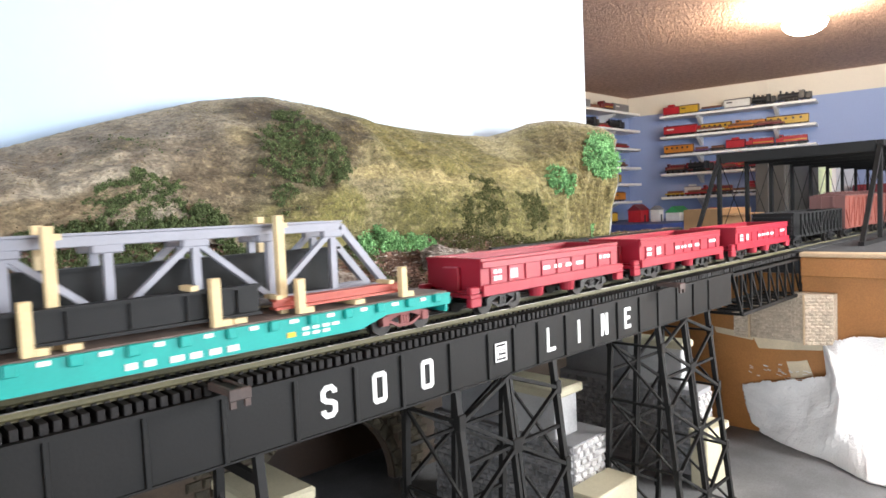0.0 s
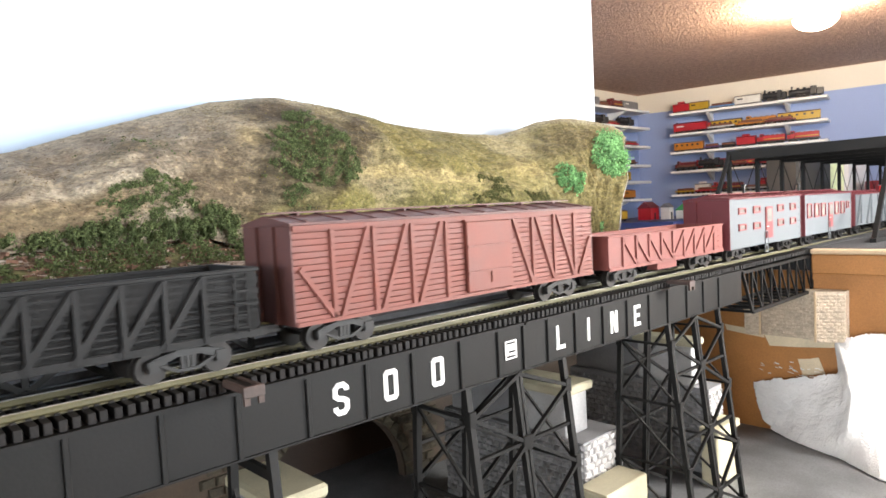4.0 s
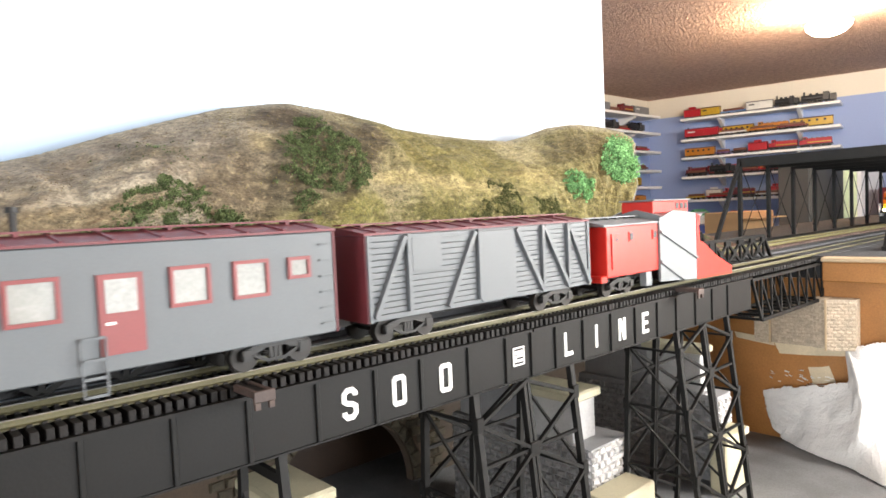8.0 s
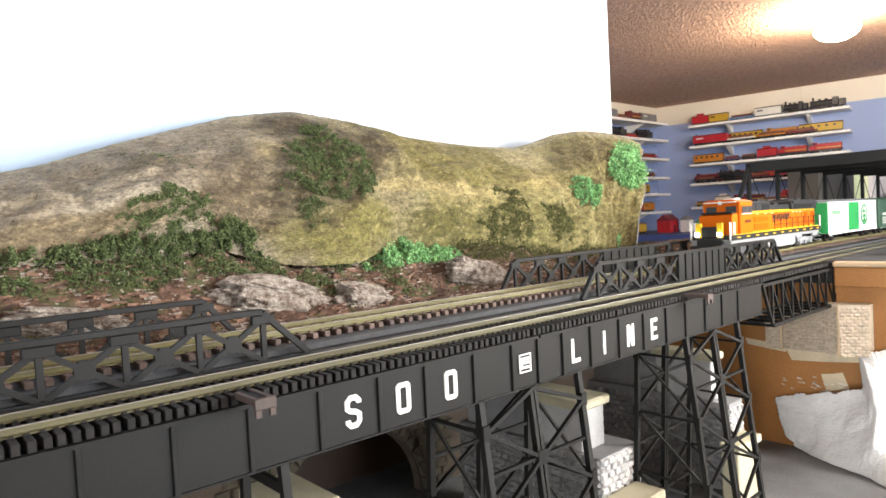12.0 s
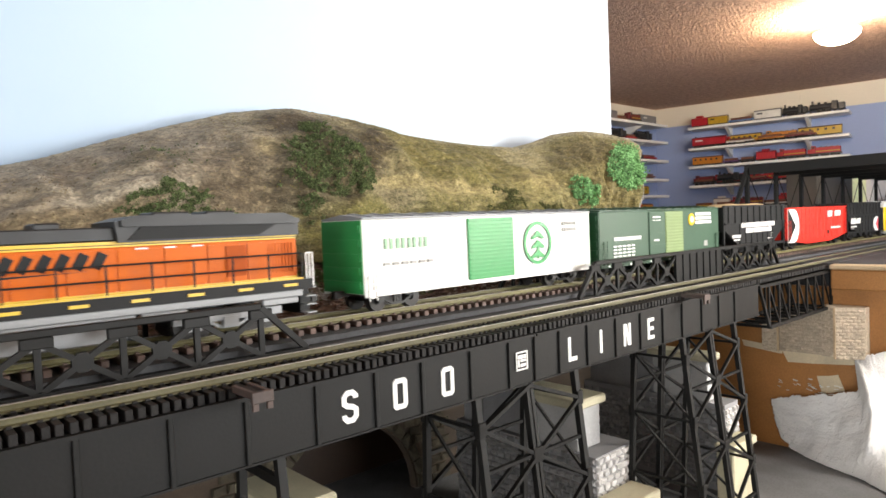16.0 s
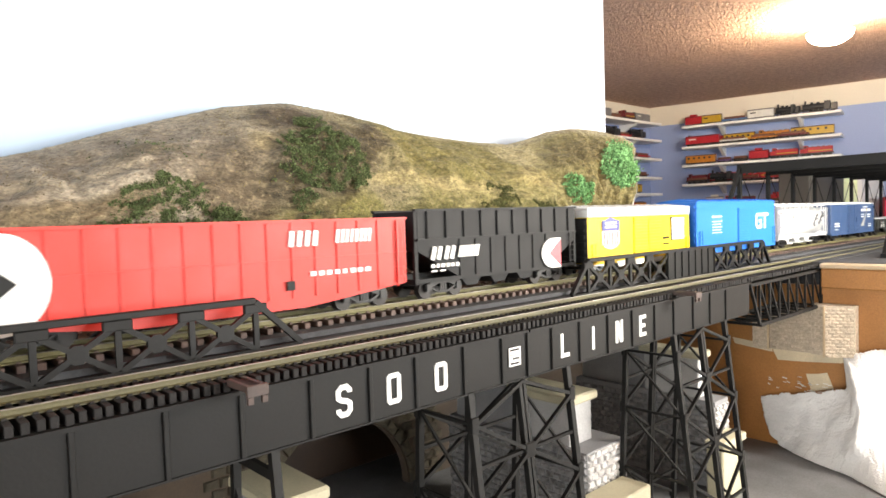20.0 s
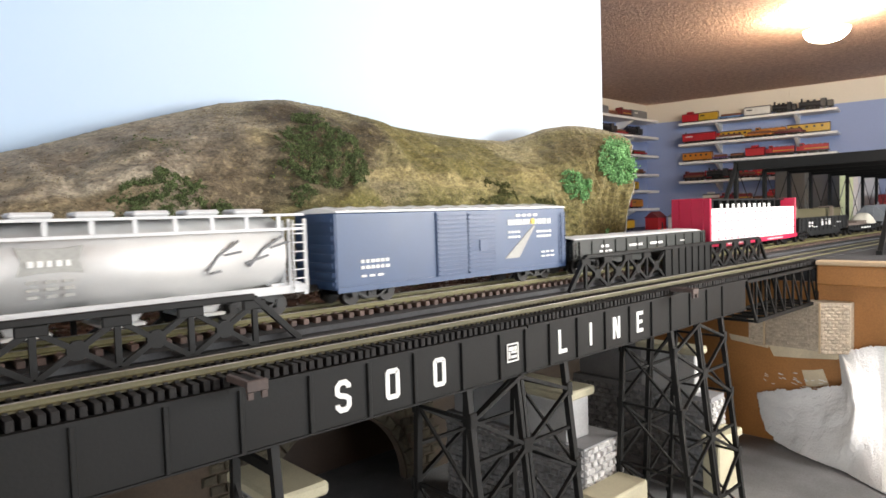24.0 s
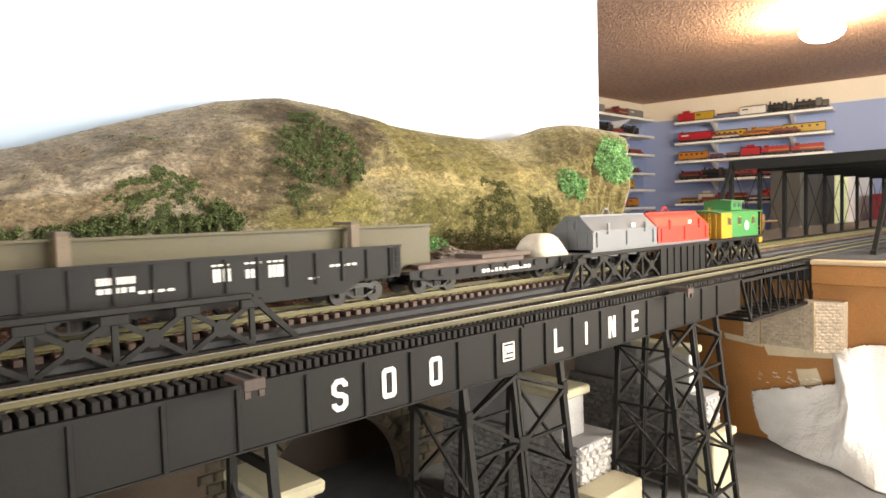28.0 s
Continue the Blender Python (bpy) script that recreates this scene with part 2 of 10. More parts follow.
def box(bm, x0, x1, y0, y1, z0, z1, bevel=0.0):
    v = [bm.verts.new((x, y, z)) for x in (x0, x1) for y in (y0, y1) for z in (z0, z1)]
    faces = [bm.faces.new([v[i] for i in q]) for q in ((0, 1, 3, 2), (4, 6, 7, 5), (0, 4, 5, 1), (2, 3, 7, 6), (0, 2, 6, 4), (1, 5, 7, 3))]
    if bevel:
        edges = list({e for f in faces for e in f.edges})
        bmesh.ops.bevel(bm, geom=edges, offset=bevel, segments=1, affect="EDGES")
    return bm


def cube(*a, bevel=0.0):
    return box(bmesh.new(), *a, bevel=bevel)


def beam(bm, p, q, w, h, up=(0, 0, 1)):
    """A bar from p to q, w wide across and h high along up."""
    p, q, up = Vector(p), Vector(q), Vector(up)
    d = (q - p).normalized()
    s = d.cross(up)
    s = s.normalized() if s.length > 1e-6 else Vector((0, 1, 0))
    u = s.cross(d).normalized()
    v = [bm.verts.new(c + s * a * w / 2 + u * b * h / 2) for c in (p, q) for a in (-1, 1) for b in (-1, 1)]
    for f in ((0, 1, 3, 2), (4, 6, 7, 5), (0, 4, 5, 1), (2, 3, 7, 6), (0, 2, 6, 4), (1, 5, 7, 3)):
        bm.faces.new([v[i] for i in f])
    return bm


def rod(bm, p, q, r, n=8, r2=None):
    p, q = Vector(p), Vector(q)
    d = (q - p).normalized()
    s = d.orthogonal().normalized()
    u = d.cross(s)
    rings = []
    for c, rad in ((p, r), (q, r if r2 is None else r2)):
        rings.append([bm.verts.new(c + (s * math.cos(k * 2 * math.pi / n) + u * math.sin(k * 2 * math.pi / n)) * rad) for k in range(n)])
    for k in range(n):
        bm.faces.new((rings[0][k], rings[0][(k + 1) % n], rings[1][(k + 1) % n], rings[1][k]))
    bm.faces.new(rings[0][::-1])
    bm.faces.new(rings[1])
    return bm


def prism(bm, outline, y0, y1):
    """A plate in the x-z plane, from y0 to y1."""
    a = [bm.verts.new((x, y0, z)) for x, z in outline]
    b = [bm.verts.new((x, y1, z)) for x, z in outline]
    bm.faces.new(a)
    bm.faces.new(b[::-1])
    k = len(a)
    for i in range(k):
        bm.faces.new((a[i], b[i], b[(i + 1) % k], a[(i + 1) % k]))
    return bm


def extrude_x(bm, outline, x0, x1):
    """A bar along x whose section is an outline in y-z."""
    a = [bm.verts.new((x0, y, z)) for y, z in outline]
    b = [bm.verts.new((x1, y, z)) for y, z in outline]
    bm.faces.new(a)
    bm.faces.new(b[::-1])
    k = len(a)
    for i in range(k):
        bm.faces.new((a[i], b[i], b[(i + 1) % k], a[(i + 1) % k]))
    return bm


def ring(bm, cx, cz, r0, r1, y0, y1, n=28, sx=1.0):
    """A flat ring in the x-z plane."""
    v = []
    for k in range(n):
        c, s = math.cos(2 * math.pi * k / n), math.sin(2 * math.pi * k / n)
        v.append([bm.verts.new((cx + c * r * sx, y, cz + s * r)) for r, y in ((r0, y0), (r1, y0), (r1, y1), (r0, y1))])
    for k in range(n):
        a, b = v[k], v[(k + 1) % n]
        for i in range(4):
            bm.faces.new((a[i], b[i], b[(i + 1) % 4], a[(i + 1) % 4]))
    return bm


def stroke(bm, pts, t, y0, y1):
    """A bar of width t bent along points of the x-z plane."""
    q = [Vector(p) for p in pts]
    left, right = [], []
    for k, p in enumerate(q):
        d0 = (p - q[k - 1]).normalized() if k else (q[1] - p).normalized()
        d1 = (q[k + 1] - p).normalized() if k < len(q) - 1 else d0
        n = Vector((-(d0.y + d1.y), d0.x + d1.x)).normalized()
        g = t / 2 / max(n.dot(Vector((-d0.y, d0.x))), 0.5)
        left.append(p + n * g)
        right.append(p - n * g)
    for k in range(len(q) - 1):
        prism(bm, [left[k], left[k + 1], right[k + 1], right[k]], y0, y1)
    return bm


def fuzz(x, y, z, s):
    return noise.noise(Vector((x * s, y * s, z * s)))

# ---- the room ----
def slab(name, x0, x1, y0, y1, z0, z1, material, label):
    return solid(name, cube(x0, x1, y0, y1, z0, z1), material, label, "room", kind="structure")


slab("floor", WEST, FAR_EAST, SOUTH, NORTH, FLOOR - 0.05, FLOOR, CARPET, "grey carpeted floor of the hobby room")
slab("ceiling", WEST, FAR_EAST, SOUTH, NORTH, CEIL, CEIL + 0.05, CEILING, "rough sprayed ceiling in warm lamp light")
BAND = 0.096
slab("wall_north", WEST, EAST, NORTH, NORTH + 0.1, FLOOR, CEIL - BAND, WALLBLUE, "blue painted room wall")
slab("wall_north_band", WEST, EAST, NORTH, NORTH + 0.1, CEIL - BAND, CEIL, WALLCREAM, "cream band of wall under the ceiling")
CORNER = pose(EAST, NORTH, 0, 0, 0, EAST_TURN)      # x = 0 on the east wall, y runs back from the corner
for nm, z0, z1, material, lab in (("wall_east", FLOOR, CEIL - BAND, WALLBLUE, "blue painted room wall"), ("wall_east_band", CEIL - BAND, CEIL, WALLCREAM, "cream band of wall under the ceiling")):
    solid(nm, cube(0, 0.1, -3.32, 0.0, z0, z1), material, lab, "room", kind="structure", m=CORNER)
solid("wire_cover", cube(-0.006, -0.0005, -0.655, -0.643, CEIL - BAND, CEIL - 0.001), WALLCREAM, "cream cable cover on the wall band", "cable cover", kind="structure", m=CORNER)


def window_wall(nm, m, length, a, b, k):
    """A wall along x from 0 to length, outwards to -y, with one window from a to b."""
    lab = "cream painted window wall"
    for q in ((0, a, FLOOR, CEIL), (b, length, FLOOR, CEIL), (a, b, FLOOR, WIN_Z[0]), (a, b, WIN_Z[1], CEIL)):
        solid(nm, cube(q[0], q[1], -0.1, 0, q[2], q[3]), WALLCREAM, lab, "room", kind="structure", m=m)
    win = thing("window_%d" % k, m, "white framed daylight window", "window", kind="structure")
    for q in ((a, b, WIN_Z[0], WIN_Z[0] + 0.05), (a, b, WIN_Z[1] - 0.05, WIN_Z[1]), (a, a + 0.05, WIN_Z[0] + 0.05, WIN_Z[1] - 0.05), (b - 0.05, b, WIN_Z[0] + 0.05, WIN_Z[1] - 0.05)):
        part("window_frame", cube(q[0], q[1], -0.07, -0.03, q[2], q[3]), WHITE, win)
    pane = part("pane", cube(a + 0.05, b - 0.05, -0.053, -0.049, WIN_Z[0] + 0.05, WIN_Z[1] - 0.05), glass("window_glass"), win)
    pane.visible_shadow = False


window_wall("wall_south", pose(WEST, SOUTH, 0), FAR_EAST - WEST, SOUTH_WIN[0] - WEST, SOUTH_WIN[1] - WEST, 1)
# the west wall's window is an opening added for its fill light
window_wall("wall_west", pose(WEST, NORTH + 0.1, 0, 0, 0, -90), NORTH + 0.2 - SOUTH, NORTH + 0.1 - WEST_FILL[1], NORTH + 0.1 - WEST_FILL[0], 2)


def ceiling_lamp(at, label):
    """A frosted bowl on a short stem under the ceiling."""
    t = thing("ceiling_lamp", pose(*at), label, "lamp", "ceiling lamps")
    part("base", rod(bmesh.new(), (0, 0, -0.008), (0, 0, 0), 0.035, 24), WHITE, t)
    part("stem", rod(bmesh.new(), (0, 0, -0.024), (0, 0, -0.0081), 0.006, 12), WHITE, t)
    bm = bmesh.new()
    rings = []
    for i in range(7):
        a = i * math.pi / 12
        r = max(0.058 * math.cos(a), 0.003)
        rings.append([bm.verts.new((r * math.cos(k * math.pi / 16), r * math.sin(k * math.pi / 16), -0.050 - 0.034 * math.sin(a))) for k in range(32)])
    for i in range(6):
        for k in range(32):
            bm.faces.new((rings[i][k], rings[i][(k + 1) % 32], rings[i + 1][(k + 1) % 32], rings[i + 1][k]))
    bm.faces.new(rings[6])
    part("glass_bowl", bm, BULB, t, "glowing frosted bowl", smooth=True)


ceiling_lamp(LAMP, "round frosted glass ceiling lamp, lit")


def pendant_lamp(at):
    """The added, unseen lamp body: a white metal shade hung from the ceiling over the fill light."""
    t = thing("pendant_lamp", pose(*at), "white metal pendant added out of view over the fill light", "lamp")
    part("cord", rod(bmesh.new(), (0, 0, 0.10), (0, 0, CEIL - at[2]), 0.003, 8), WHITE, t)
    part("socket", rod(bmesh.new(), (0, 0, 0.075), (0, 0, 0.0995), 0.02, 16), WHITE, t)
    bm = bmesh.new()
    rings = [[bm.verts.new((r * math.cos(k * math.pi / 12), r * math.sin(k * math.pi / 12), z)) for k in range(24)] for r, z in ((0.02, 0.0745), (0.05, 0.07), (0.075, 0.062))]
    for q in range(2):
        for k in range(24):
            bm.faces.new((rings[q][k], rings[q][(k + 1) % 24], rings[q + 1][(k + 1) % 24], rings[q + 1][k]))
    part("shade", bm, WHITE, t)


pendant_lamp(FILL_LAMP)

# ---- the layout: canyon floor, benches, backdrop ----
PIT = -0.165          # the grey board under the bridges
EDGE = 0.605          # the canyon's far rim
slab_bm = cube(-0.30, EDGE, -0.40, 0.40, PIT - 0.012, PIT)
solid("canyon_floor", slab_bm, GREYFLOOR, "grey painted board under the bridges", "board", kind="structure")
DECK = 0.0058
bm = cube(EDGE, 2.05, -1.02, 0.30, DECK - 0.02, DECK)
solid("bench_top_east", bm, ROADBED, "dark grey layout bench top", "bench", kind="structure")
bm = cube(-1.25, -0.56, -1.02, 0.30, DECK - 0.02, DECK)
solid("bench_top_west", bm, ROADBED, "dark grey layout bench top", "bench", kind="structure")
bm = cube(-0.56, -0.17, -0.06, 0.30, DECK - 0.02, DECK)
solid("bench_top_west", bm, ROADBED, "dark grey layout bench top beside the canyon", "bench", kind="structure")
bm = cube(-0.56, EDGE, -0.92, -0.79, DECK - 0.02, DECK)
solid("bench_top_south", bm, ROADBED, "dark grey layout bench top", "bench", kind="structure")
for x, y in ((0.70, -0.96), (1.98, -0.96), (0.70, 0.26), (1.98, 0.26), (-0.62, -0.96), (-1.20, -0.96), (-0.35, 0.26), (-1.20, 0.26)):
    solid("bench_support", cube(x - 0.025, x + 0.025, y - 0.025, y + 0.025, FLOOR, DECK - 0.021), PLY, "plywood bench leg", "bench", kind="structure")
solid("bench_support", cube(-0.28, EDGE - 0.05, -0.36, 0.38, PIT - 0.05, PIT - 0.013), PLY, "plywood carrier of the canyon floor", "bench", kind="structure")

# the hardboard rim with its pine trim
solid("fascia_board", cube(EDGE, EDGE + 0.006, -0.74, 0.27, PIT, DECK - 0.0205), MASONITE, "brown hardboard canyon rim", "board", kind="structure")
trim = thing("fascia_trim", pose(EDGE, 0, 0), "stained pine trim along the layout edge", "trim", kind="structure")
part("upper_strip", cube(-0.012, -0.0005, -0.74, -0.002, 0.0012, 0.0055, bevel=0.001), PINE, trim)
part("lower_strip", cube(-0.009, -0.0005, -0.74, -0.002, -0.016, 0.0010, bevel=0.001), MASONITE, trim)

# backdrop, painted from pale blue to white
m, n, l, p = nodes_of("painted_sky")
tc, sep = n.new("ShaderNodeTexCoord"), n.new("ShaderNodeSeparateXYZ")
l.new(tc.outputs["Object"], sep.inputs[0])
noi = n.new("ShaderNodeTexNoise")
noi.inputs["Scale"].default_value, noi.inputs["Detail"].default_value = 5, 4
l.new(tc.outputs["Object"], noi.inputs["Vector"])
sm = n.new("ShaderNodeMath")
sm.operation = "MULTIPLY_ADD"
sm.inputs[1].default_value = 0.16
l.new(noi.outputs["Fac"], sm.inputs[0])
l.new(sep.outputs["X"], sm.inputs[2])
ramp = n.new("ShaderNodeValToRGB")
ramp.color_ramp.elements[0].position, ramp.color_ramp.elements[1].position = 0.10, 0.90
ramp.color_ramp.elements[0].color, ramp.color_ramp.elements[1].color = (0.43, 0.57, 0.74, 1), (0.66, 0.70, 0.75, 1)
l.new(sm.outputs[0], ramp.inputs[0])
l.new(ramp.outputs[0], p.inputs["Base Color"])
p.inputs["Roughness"].default_value = 0.8
SKY = m
solid("backdrop", cube(-0.9, 0.7325, 0.30, 0.306, PIT, 0.56), SKY, "sky painted backdrop board behind the hill", "backdrop", kind="structure")

# ---- the hill ----
CREST = [(-0.4, 0.075), (-0.1, 0.087), (0.045, 0.0990), (0.063, 0.1033), (0.078, 0.1081), (0.109, 0.1188), (0.146, 0.1299), (0.187, 0.1418), (0.224, 0.1479), (0.239, 0.1498),
         (0.264, 0.1481), (0.286, 0.1464), (0.314, 0.141), (0.339, 0.1364), (0.385, 0.1335), (0.45, 0.1304), (0.478, 0.1292), (0.497, 0.1345), (0.520, 0.1432), (0.545, 0.1466), (0.564, 0.1470),
         (0.603, 0.1445), (0.646, 0.1409), (0.662, 0.1365), (0.672, 0.130)]
LOW = [(-0.4, 0.04), (0.13, 0.046), (0.155, 0.037), (0.18, 0.0335), (0.213, 0.033), (0.236, 0.039), (0.345, 0.037), (0.41, 0.026), (0.672, 0.0225)]


def smooth_step(a, b, x):
    u = min(max((x - a) / (b - a), 0), 1)
    return u * u * (3 - 2 * u)


def crest_y(x):
    return 0.27 - 0.055 * smooth_step(0.42, 0.62, x)


def hill_point(x, v):
    c, lo = np.interp(x, *zip(*CREST)), np.interp(x, *zip(*LOW))
    yl = 0.158 - 0.012 * smooth_step(0.15, 0.2, x) * (1 - smooth_step(0.2, 0.26, x)) - 0.012 * smooth_step(0.36, 0.6, x)
    y = yl + (crest_y(x) - yl) * v ** 2.3
    z = lo + (c - lo) * v ** 0.78
    edge = math.sin(math.pi * min(v, 1)) ** 0.5 if v < 1 else 0
    d = edge * (0.009 * fuzz(x, v * 0.1, 0.3, 26) + 0.0042 * fuzz(x, v * 0.13, 1.3, 70)) + 0.0009 * fuzz(x, v * 0.13, 2.3, 330)
    q = Vector((x, y - d, z + d * 0.6))
    if x > 0.45:                    # the hill is cut off slantwise
        q.x = 0.45 + (x - 0.45) * (-0.026 + (y + 0.193) * 1.69 - 0.45) / 0.222
        q.x -= 0.018 * smooth_step(0.5, 0.672, x) * (1 - min(v / 0.45, 1)) ** 1.3
    return q


def blot(x, v, cx, cv, rx, rv, lean, wob):
    """How far a soft-edged blot reaches here: lean is its slant, wob the raggedness of its edge."""
    a, b = (x - cx - lean * (v - cv)) / rx, (v - cv) / rv
    return 1 - smooth_step(0.45, 1.15, math.sqrt(a * a + b * b) + wob)


# centre, half sizes, slant, colour and weight of the turf's patches, the largest first
BLOTS = [
    (0.360, 0.60, 0.110, 0.42, 0.10, (0.150, 0.130, 0.052), 0.90),
    (0.60, 0.45, 0.130, 0.60, 0.00, (0.140, 0.115, 0.052), 0.90),
    (0.205, 0.12, 0.062, 0.20, 0.03, (0.140, 0.127, 0.044), 0.95),
    (0.300, 0.08, 0.058, 0.16, 0.03, (0.084, 0.077, 0.025), 0.92),
    (0.410, 0.15, 0.085, 0.19, 0.03, (0.100, 0.090, 0.032), 0.88),
    (0.055, 0.20, 0.065, 0.16, 0.10, (0.160, 0.123, 0.070), 0.85),
    (0.144, 0.30, 0.034, 0.25, 0.03, (0.104, 0.079, 0.046), 0.85),
    (0.150, 0.55, 0.034, 0.14, 0.05, (0.132, 0.104, 0.068), 0.70),
    (0.300, 0.32, 0.090, 0.065, 0.25, (0.300, 0.248, 0.140), 0.85),
    (0.460, 0.80, 0.040, 0.20, 0.10, (0.320, 0.275, 0.180), 0.85),
    (0.435, 0.50, 0.036, 0.14, 0.10, (0.262, 0.214, 0.108), 0.75),
    (0.060, 0.50, 0.060, 0.10, 0.10, (0.285, 0.250, 0.185), 0.75),
    (0.078, 0.38, 0.040, 0.065, 0.20, (0.315, 0.278, 0.212), 0.85),
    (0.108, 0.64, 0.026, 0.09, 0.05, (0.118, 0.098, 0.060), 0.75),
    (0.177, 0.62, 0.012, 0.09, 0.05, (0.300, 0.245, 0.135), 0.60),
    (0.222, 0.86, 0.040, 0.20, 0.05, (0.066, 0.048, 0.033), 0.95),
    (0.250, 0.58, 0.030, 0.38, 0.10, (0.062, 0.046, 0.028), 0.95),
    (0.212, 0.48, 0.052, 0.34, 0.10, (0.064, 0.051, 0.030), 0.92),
    (0.266, 0.80, 0.012, 0.16, 0.08, (0.262, 0.229, 0.156), 0.70),
    (0.535, 0.74, 0.065, 0.18, 0.05, (0.122, 0.098, 0.050), 0.85),
    (0.570, 0.40, 0.018, 0.25, 0.10, (0.220, 0.186, 0.108), 0.60),
    (0.575, 0.12, 0.085, 0.17, 0.00, (0.098, 0.080, 0.030), 0.75),
]


def hill_colour(x, v, z):
    """Turf colours: tan crest hazed pale at its edge, brown gully, gold and olive grass to the lower right."""
    a = fuzz(x, z, 0.1, 60)
    b = fuzz(x * 0.42, z * 1.7, 4.1, 190)
    e = fuzz(x * 0.8, z * 1.5, 7.7, 420)
    c = Vector((0.285, 0.248, 0.188)).lerp(Vector((0.178, 0.148, 0.108)), smooth_step(-0.3, 0.40, a * 0.8 + b * 0.5))
    c = c.lerp(Vector((0.185, 0.160, 0.070)), 0.8 * smooth_step(0.25, 0.31, x + 0.03 * a))
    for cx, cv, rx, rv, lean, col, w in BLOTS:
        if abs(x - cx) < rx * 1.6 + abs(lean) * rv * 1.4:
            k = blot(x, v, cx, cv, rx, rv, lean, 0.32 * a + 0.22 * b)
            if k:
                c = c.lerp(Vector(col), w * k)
    c = Vector((c.x, c.y, c.z * (1.0 - 0.18 * smooth_step(0.14, 0.22, x)))) * (1 + 0.38 * b + 0.16 * e)
    if e > 0.22 and b > -0.1:                 # pale crumbs
        c = c.lerp(Vector((0.40, 0.33, 0.19)), 0.30 * smooth_step(0.22, 0.45, e))
    # the crest's pale edge and its haze are both put into the turf colour
    return c.lerp(Vector((0.36, 0.32, 0.23)), 0.55 * smooth_step(0.90, 1.0, v))


def painted(name, verts, faces, colours, material, smooth=True):
    me = bpy.data.meshes.new(name)
    me.from_pydata(verts, [], faces)
    layer = me.color_attributes.new("turf", "FLOAT_COLOR", "POINT")
    layer.data.foreach_set("color", np.array([(*c, 1.0) for c in colours]).ravel())
    me.materials.append(material)
    if smooth:
        me.shade_smooth()
    return me


def sheet(nu, nv):
    return [(i * nv + j, (i + 1) * nv + j, (i + 1) * nv + j + 1, i * nv + j + 1) for i in range(nu - 1) for j in range(nv - 1)]


def build_hill():
    nu, nv = 640, 96
    verts, cols = [], []
    for i in range(nu):
        x = -0.28 + 0.952 * i / (nu - 1)
        for j in range(nv):
            v = j / (nv - 5)
            if v <= 1:
                q = hill_point(x, v)
            else:                       # the back of the shell, down behind the crest
                q = hill_point(x, 1.0) + Vector((0, 0.004 * (j - nv + 5), -0.012 * (j - nv + 5) ** 1.5))
            verts.append(q)
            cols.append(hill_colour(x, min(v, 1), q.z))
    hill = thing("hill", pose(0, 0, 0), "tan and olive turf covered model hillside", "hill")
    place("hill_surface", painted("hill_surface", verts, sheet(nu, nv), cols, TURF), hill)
    # the cut plaster end of the shell
    end = [hill_point(0.672, k / 12) for k in range(13)]
    bm = bmesh.new()
    a = [bm.verts.new(q + Vector((0.0005, -0.001, 0.0))) for q in end]
    b = [bm.verts.new(q + Vector((0.002, 0.004, -0.001))) for q in end]
    for k in range(12):
        bm.faces.new((a[k], a[k + 1], b[k + 1], b[k]))
    part("plaster_edge", bm, PLASTER, hill, "raw white plaster edge")
    bm = bmesh.new()
    vs = [bm.verts.new(q) for q in end] + [bm.verts.new((0.672, 0.298, 0.125)), bm.verts.new((0.672, 0.298, DECK))]
    bm.faces.new(vs)
    part("hill_end", bm, PLASTER, hill)
    return hill


build_hill()


def bank_point(x, v):
    lo = float(np.interp(x, *zip(*LOW)))
    y = 0.0975 + 0.0725 * v
    z = 0.0075 + (lo + 0.001 - 0.0075) * smooth_step(0.05, 1.0, v) + 0.0026 * fuzz(x * 0.6, y, 0.7, 90) * min(1, v * 4) + 0.0016 * fuzz(x * 0.5, y, 2.7, 300)
    return Vector((x, y, z))


def build_bank():
    """The stony bank between the back track and the hill."""
    nu, nv = 420, 44
    verts, cols = [], []
    for i in range(nu):
        x = -0.28 + 0.985 * i / (nu - 1)
        for j in range(nv):
            q = bank_point(x, j / (nv - 1))
            verts.append(q)
            a, b = 0.5 + 0.5 * fuzz(x, q.y, 3.3, 80), 0.5 + 0.5 * fuzz(x * 0.5, q.y, 6.3, 300)
            c = Vector((0.085, 0.045, 0.028)).lerp(Vector((0.26, 0.17, 0.125)), smooth_step(0.5, 0.8, b))
            c = c.lerp(Vector((0.06, 0.075, 0.025)), 0.8 * smooth_step(0.52, 0.7, a + 0.3 * smooth_step(0.4, 0.8, j / nv) * (1 - smooth_step(0.16, 0.24, x))))
            cols.append(c)
    place("bank", painted("bank", verts, sheet(nu, nv), cols, TURF), None)
    tagged(bpy.data.objects["bank"], "red-brown stony bank with turf beside the track", "ground", kind="structure")
    # the shelf that carries the bank, and the dark canyon wall below it
    solid("bank_shelf", cube(-0.17, EDGE, 0.0985, 0.298, -0.008, 0.0058), EARTH, "dark board under the bank", "board", kind="structure")
    solid("bank_filler", cube(EDGE, 0.7, 0.0985, 0.298, 0.006, 0.0072), EARTH, "dark earth under the bank", "board", kind="structure")


build_bank()


